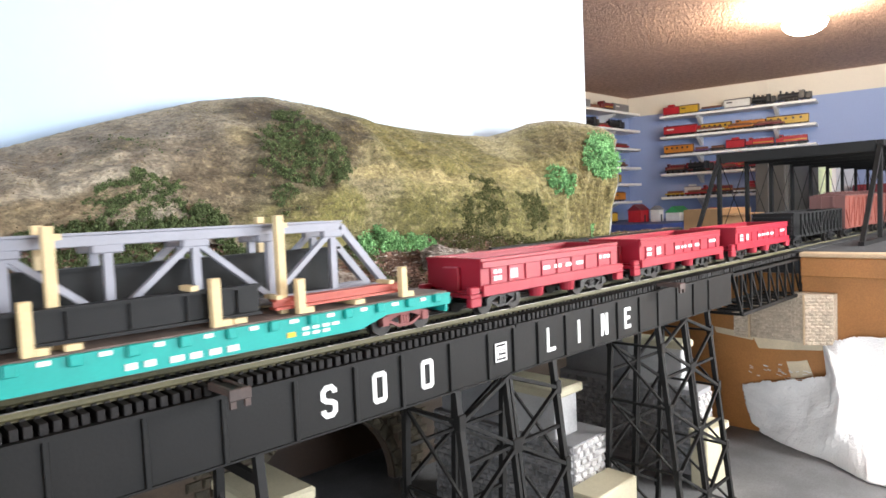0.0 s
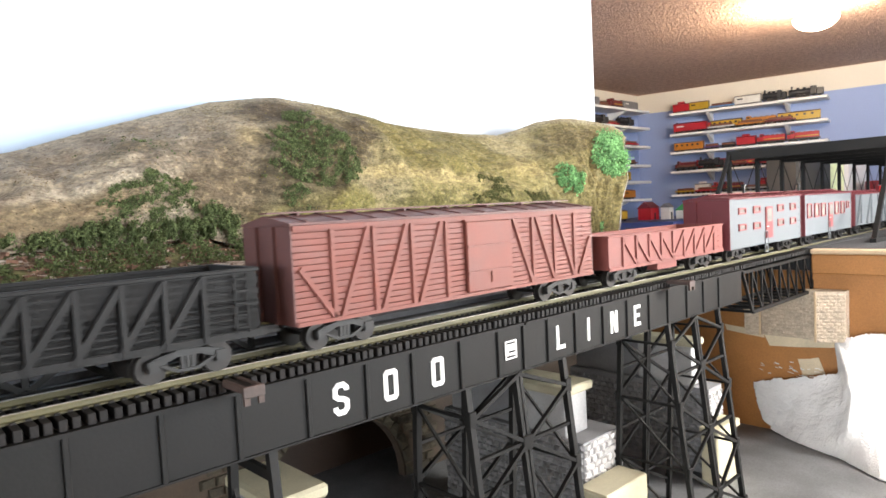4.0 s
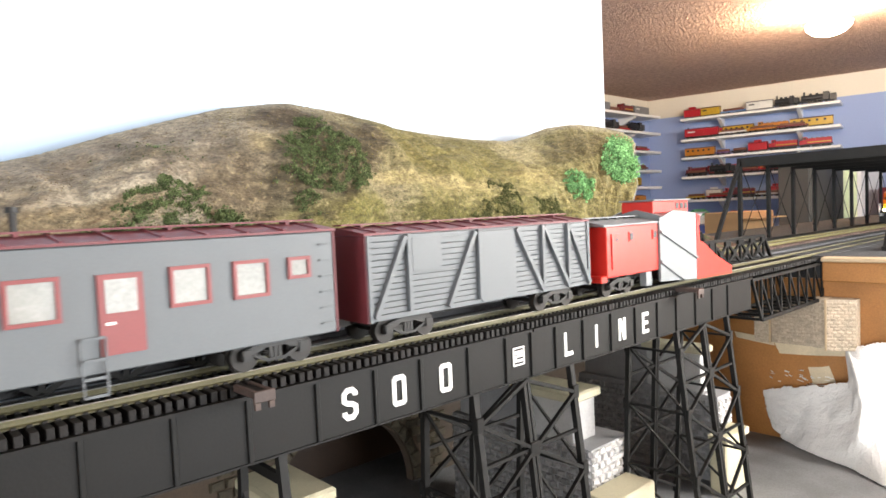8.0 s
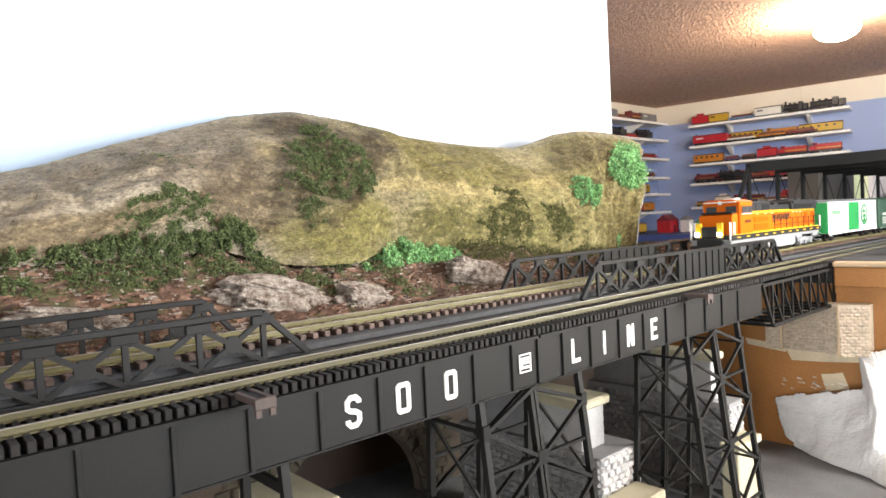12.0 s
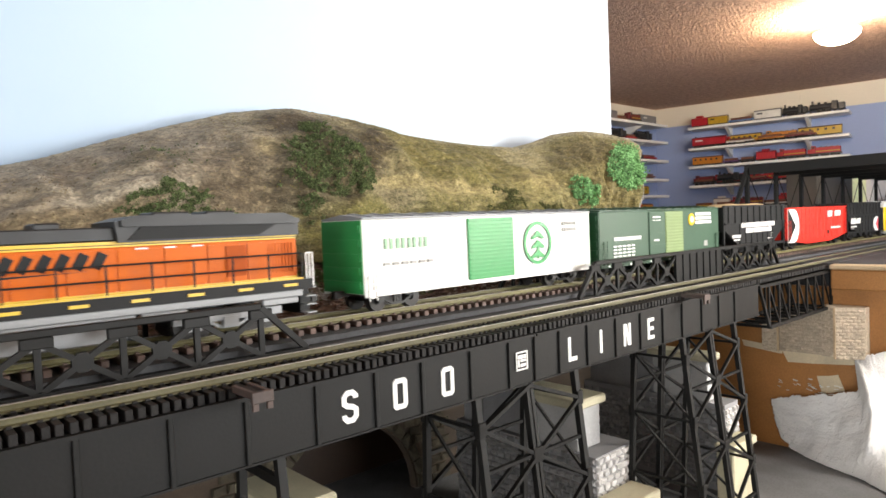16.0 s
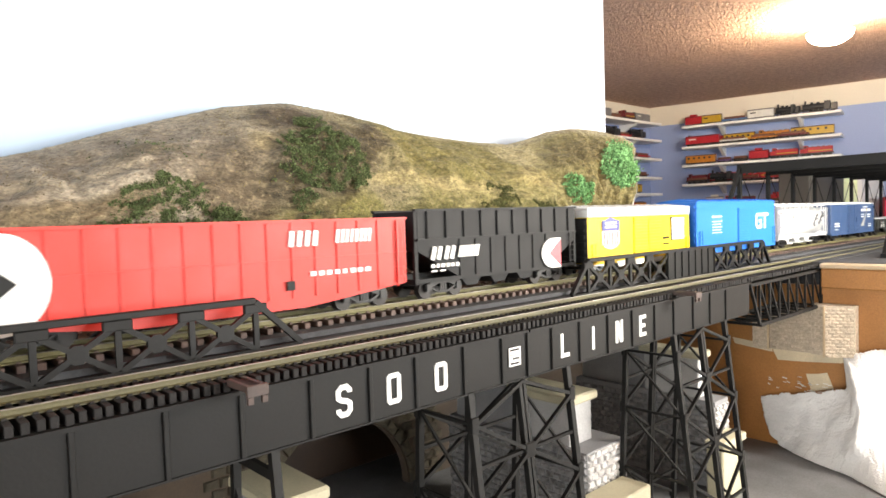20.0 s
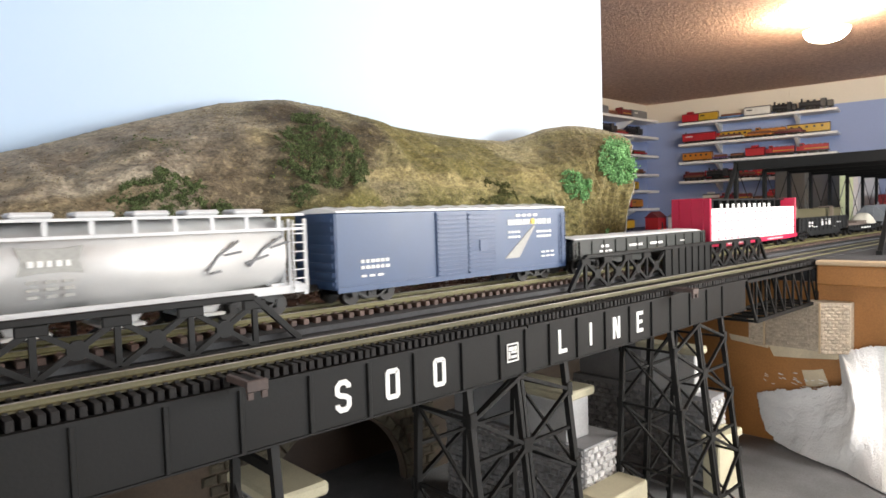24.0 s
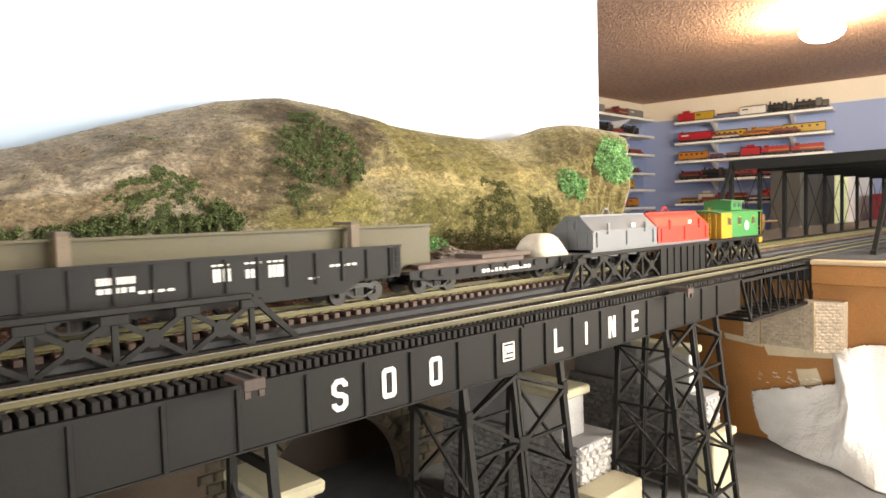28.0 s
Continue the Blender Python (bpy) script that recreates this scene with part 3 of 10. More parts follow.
def rock(name, x, y, z, sx, sy, sz, seed, parent_label):
    """A flat layered rock, split into ledges."""
    bm = bmesh.new()
    bmesh.ops.create_icosphere(bm, subdivisions=5, radius=1)
    off = Vector((seed * 3.1, seed, 0))
    for v in bm.verts:
        c = v.co.copy()
        q = Vector((math.copysign(abs(c.x) ** 0.7, c.x), math.copysign(abs(c.y) ** 0.7, c.y), math.copysign(abs(c.z) ** 0.8, c.z)))
        ledge = noise.noise(Vector((c.x * 1.6, c.y * 1.6, c.z * 7.0)) + off)
        k = 1 + 0.26 * noise.noise(c * 1.4 + off) + 0.20 * ledge + 0.16 * noise.noise(Vector((c.x * 5, c.y * 5, c.z * 16)) + off) + 0.04 * noise.noise(c * 22 + off)
        v.co = Vector((q.x * sx * k, q.y * sy * k, max(q.z, -0.7) * sz * (1 + 0.22 * noise.noise(c * 2.2 + off))))
    return solid(name, bm, ROCK, parent_label, "rock", "rocks on the bank", m=pose(x, y, z, 0, 12, seed * 3 - 8))


rock("rock", 0.046, 0.127, 0.019, 0.0235, 0.008, 0.0075, 1.3, "pale weathered rock half sunk in the bank")
rock("rock", 0.140, 0.128, 0.019, 0.0285, 0.011, 0.0125, 2.1, "large pale layered rock leaning on the bank")
rock("rock", 0.197, 0.123, 0.012, 0.0185, 0.009, 0.0105, 3.7, "flat white and brown rock on the bank")
rock("rock", 0.294, 0.127, 0.019, 0.0290, 0.010, 0.0105, 4.4, "big brown and white rock beside the truss")


def clump_mesh(name, spots, size, material, seed):
    """Torn foam: many small crumpled tufts at the spots."""
    rnd = random.Random(seed)
    verts, faces = [], []
    base = [Vector(q) for q in ((1, 0, 0), (-1, 0, 0), (0, 1, 0), (0, -1, 0), (0, 0, 1), (0, 0, -1))]
    tri = ((0, 2, 4), (2, 1, 4), (1, 3, 4), (3, 0, 4), (2, 0, 5), (1, 2, 5), (3, 1, 5), (0, 3, 5))
    for q in spots:
        s = size * rnd.uniform(0.5, 1.4)
        turn = Euler((rnd.random() * 6, rnd.random() * 6, rnd.random() * 6)).to_matrix()
        k = len(verts)
        for b in base:
            verts.append(Vector(q) + turn @ (b * s * rnd.uniform(0.3, 1.5)))
        faces += [tuple(k + i for i in f) for f in tri]
    me = bpy.data.meshes.new(name)
    me.from_pydata(verts, [], faces)
    me.materials.append(material)
    return me


def patch(name, cx, cv, rx, rv, count, size, material, label, seed, lift=0.0008, fade=1.0):
    """Foliage stuck on the hill round x = cx, height share cv, thinning to its edge."""
    rnd = random.Random(seed)
    spots = []
    while len(spots) < count:
        a, b = rnd.gauss(0, 0.5), rnd.gauss(0, 0.5)
        if a * a + b * b > 1.3 or fuzz(a, b, seed, 2.2) + 0.9 * fuzz(a, b, seed + 5, 7) < -0.02:
            continue
        v = min(max(cv + b * rv, 0.0), 0.99)
        q = hill_point(cx + a * rx, v)
        spots.append(q + Vector((0, -rnd.random() * lift * 2.5, rnd.random() * lift * 2)))
    return tagged(place(name, clump_mesh(name, spots, size, material, seed), None), label, "bush", kind="stuff")


def inside(poly, x, v):
    odd = False
    for (xa, va), (xb, vb) in zip(poly, poly[1:] + poly[:1]):
        if (va > v) != (vb > v) and x < xa + (v - va) * (xb - xa) / (vb - va):
            odd = not odd
    return odd


def thicket(name, poly, count, size, material, label, seed, lift=0.0008, gap=-0.25, rag=0.006):
    """Foliage stuck on the hill within an outline of x and height share, ragged and with gaps."""
    rnd = random.Random(seed)
    spots = []
    xs, vs = [q[0] for q in poly], [q[1] for q in poly]
    while len(spots) < count:
        x, v = rnd.uniform(min(xs) - rag, max(xs) + rag), rnd.uniform(min(vs) - rag * 5, max(vs) + rag * 5)
        dx, dv = rag * 1.6 * fuzz(x, v * 0.2, seed, 150), rag * 5 * fuzz(x, v * 0.2, seed + 3, 150)
        if not inside(poly, x + dx, v + dv) or rnd.random() > 0.04 + 0.96 * smooth_step(gap - 0.18, gap + 0.30, fuzz(x, v * 0.16, seed + 7, 130) + 0.5 * fuzz(x, v * 0.16, seed + 9, 330)):
            continue
        high = 0.5 + 0.8 * fuzz(x, v * 0.16, seed + 11, 260)
        q = hill_point(x, min(max(v, 0.0), 0.99))
        spots.append(q + Vector((0, -rnd.random() * lift * 2.5, rnd.random() * lift * 2)) * max(high, 0.15))
    return tagged(place(name, clump_mesh(name, spots, size, material, seed), None), label, "bush", kind="stuff")


thicket("shrub_patch", [(0.221, 0.84), (0.237, 0.80), (0.228, 0.64), (0.238, 0.53), (0.245, 0.34), (0.234, 0.26), (0.196, 0.29), (0.174, 0.37), (0.181, 0.52), (0.193, 0.66), (0.210, 0.70)], 12000, 0.00046, LEAF, "dark green foam shrubs down the gully", 11, 0.0018, -0.06)
thicket("shrub_patch", [(0.176, 0.30), (0.192, 0.30), (0.190, 0.19), (0.184, 0.14)], 700, 0.00045, LEAF, "dark green foam tuft below the gully", 13, 0.0010, -0.05)
thicket("shrub_patch", [(0.090, 0.35), (0.104, 0.38), (0.120, 0.36), (0.129, 0.23), (0.127, 0.15), (0.116, 0.05), (0.098, 0.05), (0.078, 0.15), (0.080, 0.27)], 6200, 0.00040, LEAF, "dark green foam shrubs on the tan slope", 14, 0.0009, 0.0)
thicket("shrub_patch", [(-0.02, 0.07), (0.040, 0.05), (0.072, 0.09), (0.092, 0.05), (0.112, 0.04), (0.122, 0.08), (0.134, 0.14), (0.149, 0.12), (0.150, 0.0), (-0.02, 0.0)], 15000, 0.00055, LEAF, "dark green foam hedge along the hill foot", 16, 0.0036, -0.18)
thicket("shrub_patch", [(0.336, 0.14), (0.352, 0.20), (0.372, 0.32), (0.386, 0.37), (0.388, 0.25), (0.392, 0.12), (0.384, 0.0), (0.350, 0.0), (0.338, 0.08)], 5000, 0.00042, LEAF_OLIVE, "olive green foam shrubs on the lower slope", 17, 0.0008, -0.12)
thicket("shrub_patch", [(0.414, 0.30), (0.436, 0.29), (0.448, 0.15), (0.440, 0.06), (0.424, 0.05), (0.416, 0.18)], 3600, 0.00042, LEAF_OLIVE, "olive green foam shrubs at the hill foot", 18, 0.0009, -0.12)
thicket("shrub_patch", [(0.352, 0.37), (0.392, 0.40), (0.384, 0.33), (0.356, 0.31)], 420, 0.00042, LEAF_OLIVE, "small olive tufts under the saddle", 24, 0.0008, 0.05)
patch("shrub_patch", 0.108, 0.66, 0.034, 0.16, 90, 0.0006, LEAF, "sparse dark tufts on the tan slope", 20)
thicket("bright_bush", [(0.582, 0.68), (0.602, 0.80), (0.645, 0.82), (0.671, 0.75), (0.671, 0.55), (0.655, 0.42), (0.600, 0.37), (0.578, 0.45), (0.571, 0.56)], 3600, 0.00110, LEAF_BRIGHT, "bright green foam bush on the hill end", 21, 0.0042, -0.22, 0.007)
thicket("bright_bush", [(0.474, 0.48), (0.484, 0.51), (0.498, 0.47), (0.515, 0.36), (0.516, 0.28), (0.500, 0.25), (0.478, 0.35)], 1300, 0.00095, LEAF_BRIGHT, "small bright green foam bush on the slope", 22, 0.0030, -0.18, 0.005)
thicket("bright_bush", [(0.575, 0.05), (0.590, 0.06), (0.590, 0.0), (0.575, 0.0)], 90, 0.0008, LEAF_BRIGHT, "tiny bright green tuft at the hill foot", 26, 0.001, -0.2, 0.002)


def crumbs(count, material, label, seed, x0, x1):
    """Loose grains of ground foam all over the turf."""
    rnd = random.Random(seed)
    spots = []
    while len(spots) < count:
        x, v = rnd.uniform(x0, x1), rnd.uniform(0.0, 0.97)
        if fuzz(x, v * 0.15, seed, 40) + 0.8 * fuzz(x, v * 0.15, seed + 4, 130) > 0.0:
            spots.append(hill_point(x, v) + Vector((0, -0.0001, 0.0001)))
    tagged(place("turf_crumbs", clump_mesh("turf_crumbs", spots, 0.00034, material, seed), None), label, "ground cover", kind="stuff")


crumbs(2200, mat("tan_foam_grains", (0.30, 0.24, 0.13), 0.95, vary=0.3, stain=300, shine=0.1), "tan foam grains strewn over the hillside turf", 61, 0.0, 0.64)
crumbs(2200, mat("brown_foam_grains", (0.110, 0.085, 0.050), 0.95, vary=0.3, stain=300, shine=0.1), "dark brown foam grains on the hillside turf", 62, 0.0, 0.64)
crumbs(2200, mat("yellow_foam_grains", (0.24, 0.21, 0.055), 0.95, vary=0.3, stain=300, shine=0.1), "yellow-green foam grains on the lower turf", 63, 0.15, 0.62)


def bank_patch(name, x0, x1, v0, v1, tall, count, size, material, label, seed, gap=-0.15):
    """Foliage growing on the bank between two heights of it, in clumps along x."""
    rnd = random.Random(seed)
    spots = []
    while len(spots) < count:
        x, v = rnd.uniform(x0, x1), rnd.uniform(v0, v1)
        g = fuzz(x, v * 0.05, seed, 60) + 0.5 * fuzz(x, v * 0.07, seed + 2, 190)
        if g < gap:
            continue
        spots.append(bank_point(x, v) + Vector((rnd.gauss(0, 0.0006), rnd.gauss(0, 0.0008), tall * rnd.random() ** 1.4 * min(1, (g - gap) * 2.5))))
    return tagged(place(name, clump_mesh(name, spots, size, material, seed), None), label, "bush", kind="stuff")


bank_patch("bright_bush", 0.218, 0.300, 0.62, 0.84, 0.010, 4200, 0.00085, LEAF_BRIGHT, "bright green foam bushes at the hill foot", 31)
bank_patch("shrub_hedge", -0.05, 0.160, 0.60, 0.84, 0.0055, 9500, 0.00055, LEAF, "dark green foam hedge above the rocks", 32, -0.25)
bank_patch("shrub_hedge", 0.15, 0.24, 0.30, 0.85, 0.005, 3200, 0.00055, LEAF, "dark green weeds between the rocks", 33, 0.0)
bank_patch("shrub_hedge", 0.30, 0.56, 0.55, 0.86, 0.008, 9000, 0.00055, LEAF_OLIVE, "olive weeds along the hill foot", 34, -0.2)
bank_patch("shrub_hedge", -0.05, 0.45, 0.15, 0.60, 0.003, 1500, 0.0005, LEAF_OLIVE, "thin weeds among the bark", 36, 0.15)


def debris(count, seed):
    """Bark chips and broken stone strewn over the bank, sunk into it."""
    rnd = random.Random(seed)
    for material, share, name, label in ((BARK, 0.72, "bark_chips", "red-brown bark chips strewn over the bank"), (ROCK, 0.28, "gravel", "broken pale stones scattered on the bank")):
        bm = bmesh.new()
        for _ in range(int(count * share)):
            x, v = rnd.uniform(-0.06, 0.60), rnd.random() ** 0.8
            q = bank_point(x, v)
            n = rnd.uniform(0.0006, 0.0016) if name == "gravel" else rnd.uniform(0.0008, 0.0020)
            a = q + Vector((rnd.uniform(-1, 1) * 2.2, rnd.uniform(-1, 1), 0)) * n
            b = q - (a - q) + Vector((0, 0, rnd.uniform(-0.4, 0.6) * n))
            beam(bm, a, b, n * rnd.uniform(0.5, 1.1), n * rnd.uniform(0.4, 0.9))
        tagged(place(name, mesh_of(name, bm, material), None), label, "debris", kind="stuff")


debris(8000, 35)


# ---- tracks ----
Y1, Z1, R1 = 0.0168, 0.0075, 0.42      # front track: centre line, rail top, curve
Y2, Z2, R2 = 0.0634, 0.0138, 0.4666    # back track
U0, U1 = -0.55, 1.35                   # the straight


def course(u, y0, r):
    """Place and heading at u along a track's loop."""
    if u > U1:
        a = (u - U1) / r
        if a > math.pi:
            return U1 - (a - math.pi) * r, y0 - 2 * r, -math.pi
        return U1 + r * math.sin(a), y0 - r + r * math.cos(a), -a
    if u < U0:
        a = (U0 - u) / r
        if a > math.pi:
            return U0 + (a - math.pi) * r, y0 - 2 * r, math.pi
        return U0 - r * math.sin(a), y0 - r + r * math.cos(a), a
    k = 0.003 if y0 < 0.04 else 0.0048            # both tracks sidle a little off the straight beyond the bridge
    return u, y0 + k * smooth_step(0.45, 0.80, u), k * 1.5 / 0.35 * math.sin(math.pi * min(max((u - 0.45) / 0.35, 0), 1))


def rail_mesh(name, y0, r, z, off, h, material, section):
    us = [U0 - math.pi * r + math.pi * r * k / 32 for k in range(33)] + [U0 + (U1 - U0) * k / 40 for k in range(1, 40)] + [U1 + math.pi * r * k / 32 for k in range(33)]
    bm = bmesh.new()
    rings = []
    for u in us:
        x, y, a = course(u, y0, r)
        side = Vector((-math.sin(a), math.cos(a), 0))
        rings.append([bm.verts.new(Vector((x, y, z)) + side * (off + q[0]) + Vector((0, 0, q[1]))) for q in section])
    k = len(section)
    for i in range(len(us)):
        for j in range(k):
            bm.faces.new((rings[i][j], rings[(i + 1) % len(us)][j], rings[(i + 1) % len(us)][(j + 1) % k], rings[i][(j + 1) % k]))
    return mesh_of(name, bm, material)


FOOT = [(-0.0014, -0.0026), (0.0014, -0.0026), (0.0014, -0.0021), (0.0004, -0.0018), (0.0004, -0.0008), (0.00055, -0.0006), (0.00055, -0.0002), (-0.00055, -0.0002), (-0.00055, -0.0006), (-0.0004, -0.0008), (-0.0004, -0.0018), (-0.0014, -0.0021)]
HEAD = [(-0.00055, -0.0002), (0.00055, -0.0002), (0.00045, 0.0), (-0.00045, 0.0)]


def build_track(name, steel, y0, r, z, tie_gap, tie_w, tie_len, tie_h, material, x0, x1, label):
    track = thing(name, pose(0, 0, 0), label, "track", kind="structure")
    for off in (-0.0087, 0.0087):
        place("rail", rail_mesh("rail", y0, r, z, off, 0, steel, FOOT), track, None, "olive weathered rail")
        place("rail_head", rail_mesh("rail_head", y0, r, z, off, 0, RAILTOP, HEAD), track, None, "shiny worn rail head")
    top = z - 0.0026
    bm = cube(-tie_w / 2, tie_w / 2, -tie_len / 2, tie_len / 2, -tie_h, 0, bevel=0.0002)
    for off in (-0.0087, 0.0087):
        for s in (-1, 1):
            box(bm, -0.0006, 0.0006, off + s * 0.0020 - 0.0005, off + s * 0.0020 + 0.0005, 0.0001, 0.0007)
    me = mesh_of("tie", bm, material)
    rnd = random.Random(len(name))
    k = 0
    while x0 + k * tie_gap < x1:
        place("tie", me, track, pose(x0 + k * tie_gap + rnd.uniform(-1, 1) * 0.0002, course(x0 + k * tie_gap, y0, r)[1] + rnd.uniform(-1, 1) * 0.0003, top, 0, 0, rnd.uniform(-0.8, 0.8)))
        k += 1
    bm = bmesh.new()
    u, total = x1 + 0.003, U1 + math.pi * r + (x0 - U0) + math.pi * r + (U1 - U0)
    us = []
    v = x1 + 0.004
    while v < U1 + math.pi * r:
        us.append(v)
        v += 0.007
    v = x0 - 0.006
    while v > U0 - math.pi * r - (U1 - U0):
        us.append(v)
        v -= 0.007
    for v in us:
        x, y, a = course(v, y0, r)
        d, s = Vector((math.cos(a), math.sin(a), 0)), Vector((-math.sin(a), math.cos(a), 0))
        c = Vector((x, y, top - tie_h / 2))
        beam(bm, c - s * tie_len / 2, c + s * tie_len / 2, tie_w, tie_h)
    tagged(part("far_ties", bm, material, track), kind="stuff")
    return track


build_track("front_track", RAIL_GREY, Y1, R1, Z1, 0.0034, 0.0021, 0.0335, 0.0032, TIE, -0.155, 0.62, "bridge track with close black-brown ties")
build_track("back_track", RAIL, Y2, R2, Z2, 0.0058, 0.0026, 0.0300, 0.0024, TIE_RED, -0.10, 1.05, "track with red-brown plastic ties")
# roadbeds off the bridges
solid("roadbed", cube(0.622, 1.36, -0.002, 0.036, DECK - 0.004, DECK + 0.0004), ROADBED, "dark grey roadbed under the front track", "roadbed", kind="structure")
solid("roadbed", cube(-0.17, 1.36, 0.0405, 0.0865, DECK + 0.0005, Z2 - 0.0051), ROADBED, "dark grey raised roadbed of the back track", "roadbed", kind="structure")
solid("back_deck", cube(-0.17, EDGE - 0.001, 0.0365, 0.0975, -0.006, DECK), ROADBED, "dark grey bridge deck of the back track", "bridge deck", kind="structure")


# ---- the plate girder bridge ----
STIFF = [-0.128, -0.104, -0.08, -0.056, -0.032, -0.007, 0.0183, 0.043, 0.0665, 0.0919, 0.1168, 0.1391, 0.1656, 0.1893, 0.2068, 0.2250, 0.2476, 0.2728, 0.2969, 0.3209, 0.3433, 0.3679, 0.3910, 0.4143]
H_G = 0.0203


def letter_bars(k):
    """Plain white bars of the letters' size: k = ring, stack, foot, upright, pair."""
    bm = bmesh.new()
    w, h, t, y0, y1 = 0.0068, 0.0118, 0.0019, -0.0003, 0.0002
    if k == "ring":
        box(bm, -w / 2, -w / 2 + t, y0, y1, -h / 2 + 0.0012, h / 2 - 0.0012)
        box(bm, w / 2 - t, w / 2, y0, y1, -h / 2 + 0.0012, h / 2 - 0.0012)
        for s in (-1, 1):
            prism(bm, [(-w / 2, s * (h / 2 - 0.0012)), (-w / 2 + 0.0012, s * h / 2), (w / 2 - 0.0012, s * h / 2), (w / 2, s * (h / 2 - 0.0012)), (w / 2 - t, s * (h / 2 - t)), (-w / 2 + t, s * (h / 2 - t))], y0, y1)
    if k == "comb":
        for z in (-1, 0, 1):
            box(bm, -w / 2 + t, w / 2 - 0.0008 * (z == 0), y0, y1, z * (h / 2 - t / 2) - t / 2, z * (h / 2 - t / 2) + t / 2)
        box(bm, -w / 2, -w / 2 + t, y0, y1, -h / 2, h / 2)
    if k == "stack":
        a, b, c = w / 2 - t / 2, h / 2 - t / 2, 0.0013
        stroke(bm, [(a, b - 0.0022), (a, b - c), (a - c, b), (-a + c, b), (-a, b - c), (-a, c), (-a + c, 0.0003), (a - c, -0.0003), (a, -c), (a, -b + c), (a - c, -b), (-a + c, -b), (-a, -b + c), (-a, -b + 0.0022)], t, y0, y1)
    if k in ("upright", "foot"):
        a = -w / 2 if k == "foot" else -t / 2
        box(bm, a, a + t, y0, y1, -h / 2, h / 2)
        if k == "foot":
            box(bm, a + t, w / 2, y0, y1, -h / 2, -h / 2 + t)
    if k == "pair":
        for s in (-1, 1):
            box(bm, s * (w / 2 - t / 2) - t / 2, s * (w / 2 - t / 2) + t / 2, y0, y1, -h / 2, h / 2)
        prism(bm, [(-w / 2 + t * 0.4, h / 2), (-w / 2 + t * 1.4, h / 2), (w / 2 - t * 0.4, -h / 2), (w / 2 - t * 1.4, -h / 2)], y0 - 0.00005, y1)
    return bm


def build_girder(x0, x1, stiffs, label, back=True):
    g = thing("plate_girder", pose(0, 0, 0), label, "bridge girder", "girder spans")
    for y, s in ((0.0, -1), (0.0325, 1)):
        part("web", cube(x0 + 0.0004, x1 - 0.0004, min(y, y - s * 0.0012), max(y, y - s * 0.0012), -H_G, 0.0003), BLACK, g)
        part("top_flange", cube(x0 + 0.0004, x1 - 0.0004, y - 0.0016 * (s < 0) - 0.0012 * (s > 0), y + 0.0012 * (s < 0) + 0.0016 * (s > 0), 0.0003, 0.0016), BLACK, g)
        part("bottom_flange", cube(x0 + 0.0004, x1 - 0.0004, y - 0.0008, y + 0.0008, -H_G - 0.0007, -H_G), BLACK, g)
    me = mesh_of("stiffener", cube(-0.0008, 0.0008, -0.0011, 0.0, -H_G, 0.0003, bevel=0.0002), BLACK)
    for x in stiffs:
        place("stiffener", me, g, pose(x, 0, 0))
    for x in stiffs[::2]:
        part("cross_frame", cube(x - 0.0006, x + 0.0006, 0.0013, 0.0312, -H_G + 0.002, -0.001), BLACK, g)
    return g


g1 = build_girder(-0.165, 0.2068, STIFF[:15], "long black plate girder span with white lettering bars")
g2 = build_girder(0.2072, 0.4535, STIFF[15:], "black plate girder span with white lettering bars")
for g, x, k in ((g1, 0.1052, "stack"), (g1, 0.1279, "ring"), (g1, 0.1523, "ring"), (g2, 0.2352, "foot"), (g2, 0.2592, "upright"), (g2, 0.2835, "pair"), (g2, 0.3076, "comb")):
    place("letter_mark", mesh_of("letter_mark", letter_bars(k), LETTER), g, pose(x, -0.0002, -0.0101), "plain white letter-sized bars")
bm = bmesh.new()
for q in ((-0.0039, 0.0039, -0.0042, -0.0036), (-0.0039, 0.0039, 0.0036, 0.0042), (-0.0039, -0.0033, -0.0036, 0.0036), (0.0033, 0.0039, -0.0036, 0.0036),
          (-0.0026, 0.0004, 0.001, 0.0026), (-0.0026, -0.0018, -0.0026, 0.0006), (-0.001, 0.0026, -0.0004, 0.0006), (0.001, 0.0026, 0.001, 0.0026), (-0.001, 0.0026, -0.0026, -0.0014)):
    box(bm, q[0], q[1], -0.0006, -0.0001, q[2], q[3])
place("emblem", mesh_of("emblem", bm, LETTER), g1, pose(0.1975, -0.0001, -0.0095), "small white square emblem")


def platform(x):
    """A refuge platform beside the ties."""
    p = thing("refuge_platform", pose(x, -0.0015, 0.0042), "rusty brown refuge platform at the bridge side", "platform", "refuge platforms")
    for s in (-1, 1):
        part("bracket", cube(s * 0.0024 - 0.0008, s * 0.0024 + 0.0008, -0.0115, 0.002, -0.0006, 0.0016, bevel=0.0002), RUST, p)
        part("front_block", cube(s * 0.0023 - 0.0009, s * 0.0023 + 0.0009, -0.0129, -0.0118, -0.0040, -0.0019), RUST, p)
    part("front_plank", cube(-0.0035, 0.0035, -0.0131, -0.0117, -0.0018, 0.0017, bevel=0.0002), RUST, p)
    part("floor_plank", cube(-0.0015, 0.0015, -0.0116, 0.0, 0.0002, 0.0012), TIE, p)


RUST = mat("rust_brown_plastic", (0.070, 0.046, 0.039), 0.6, vary=0.35)
platform(0.0655)
platform(0.347)


# ---- the towers ----
CN, SN = [-0.0213, -0.0525, -0.093, -0.133], [-0.034, -0.0713, -0.111, -0.150]


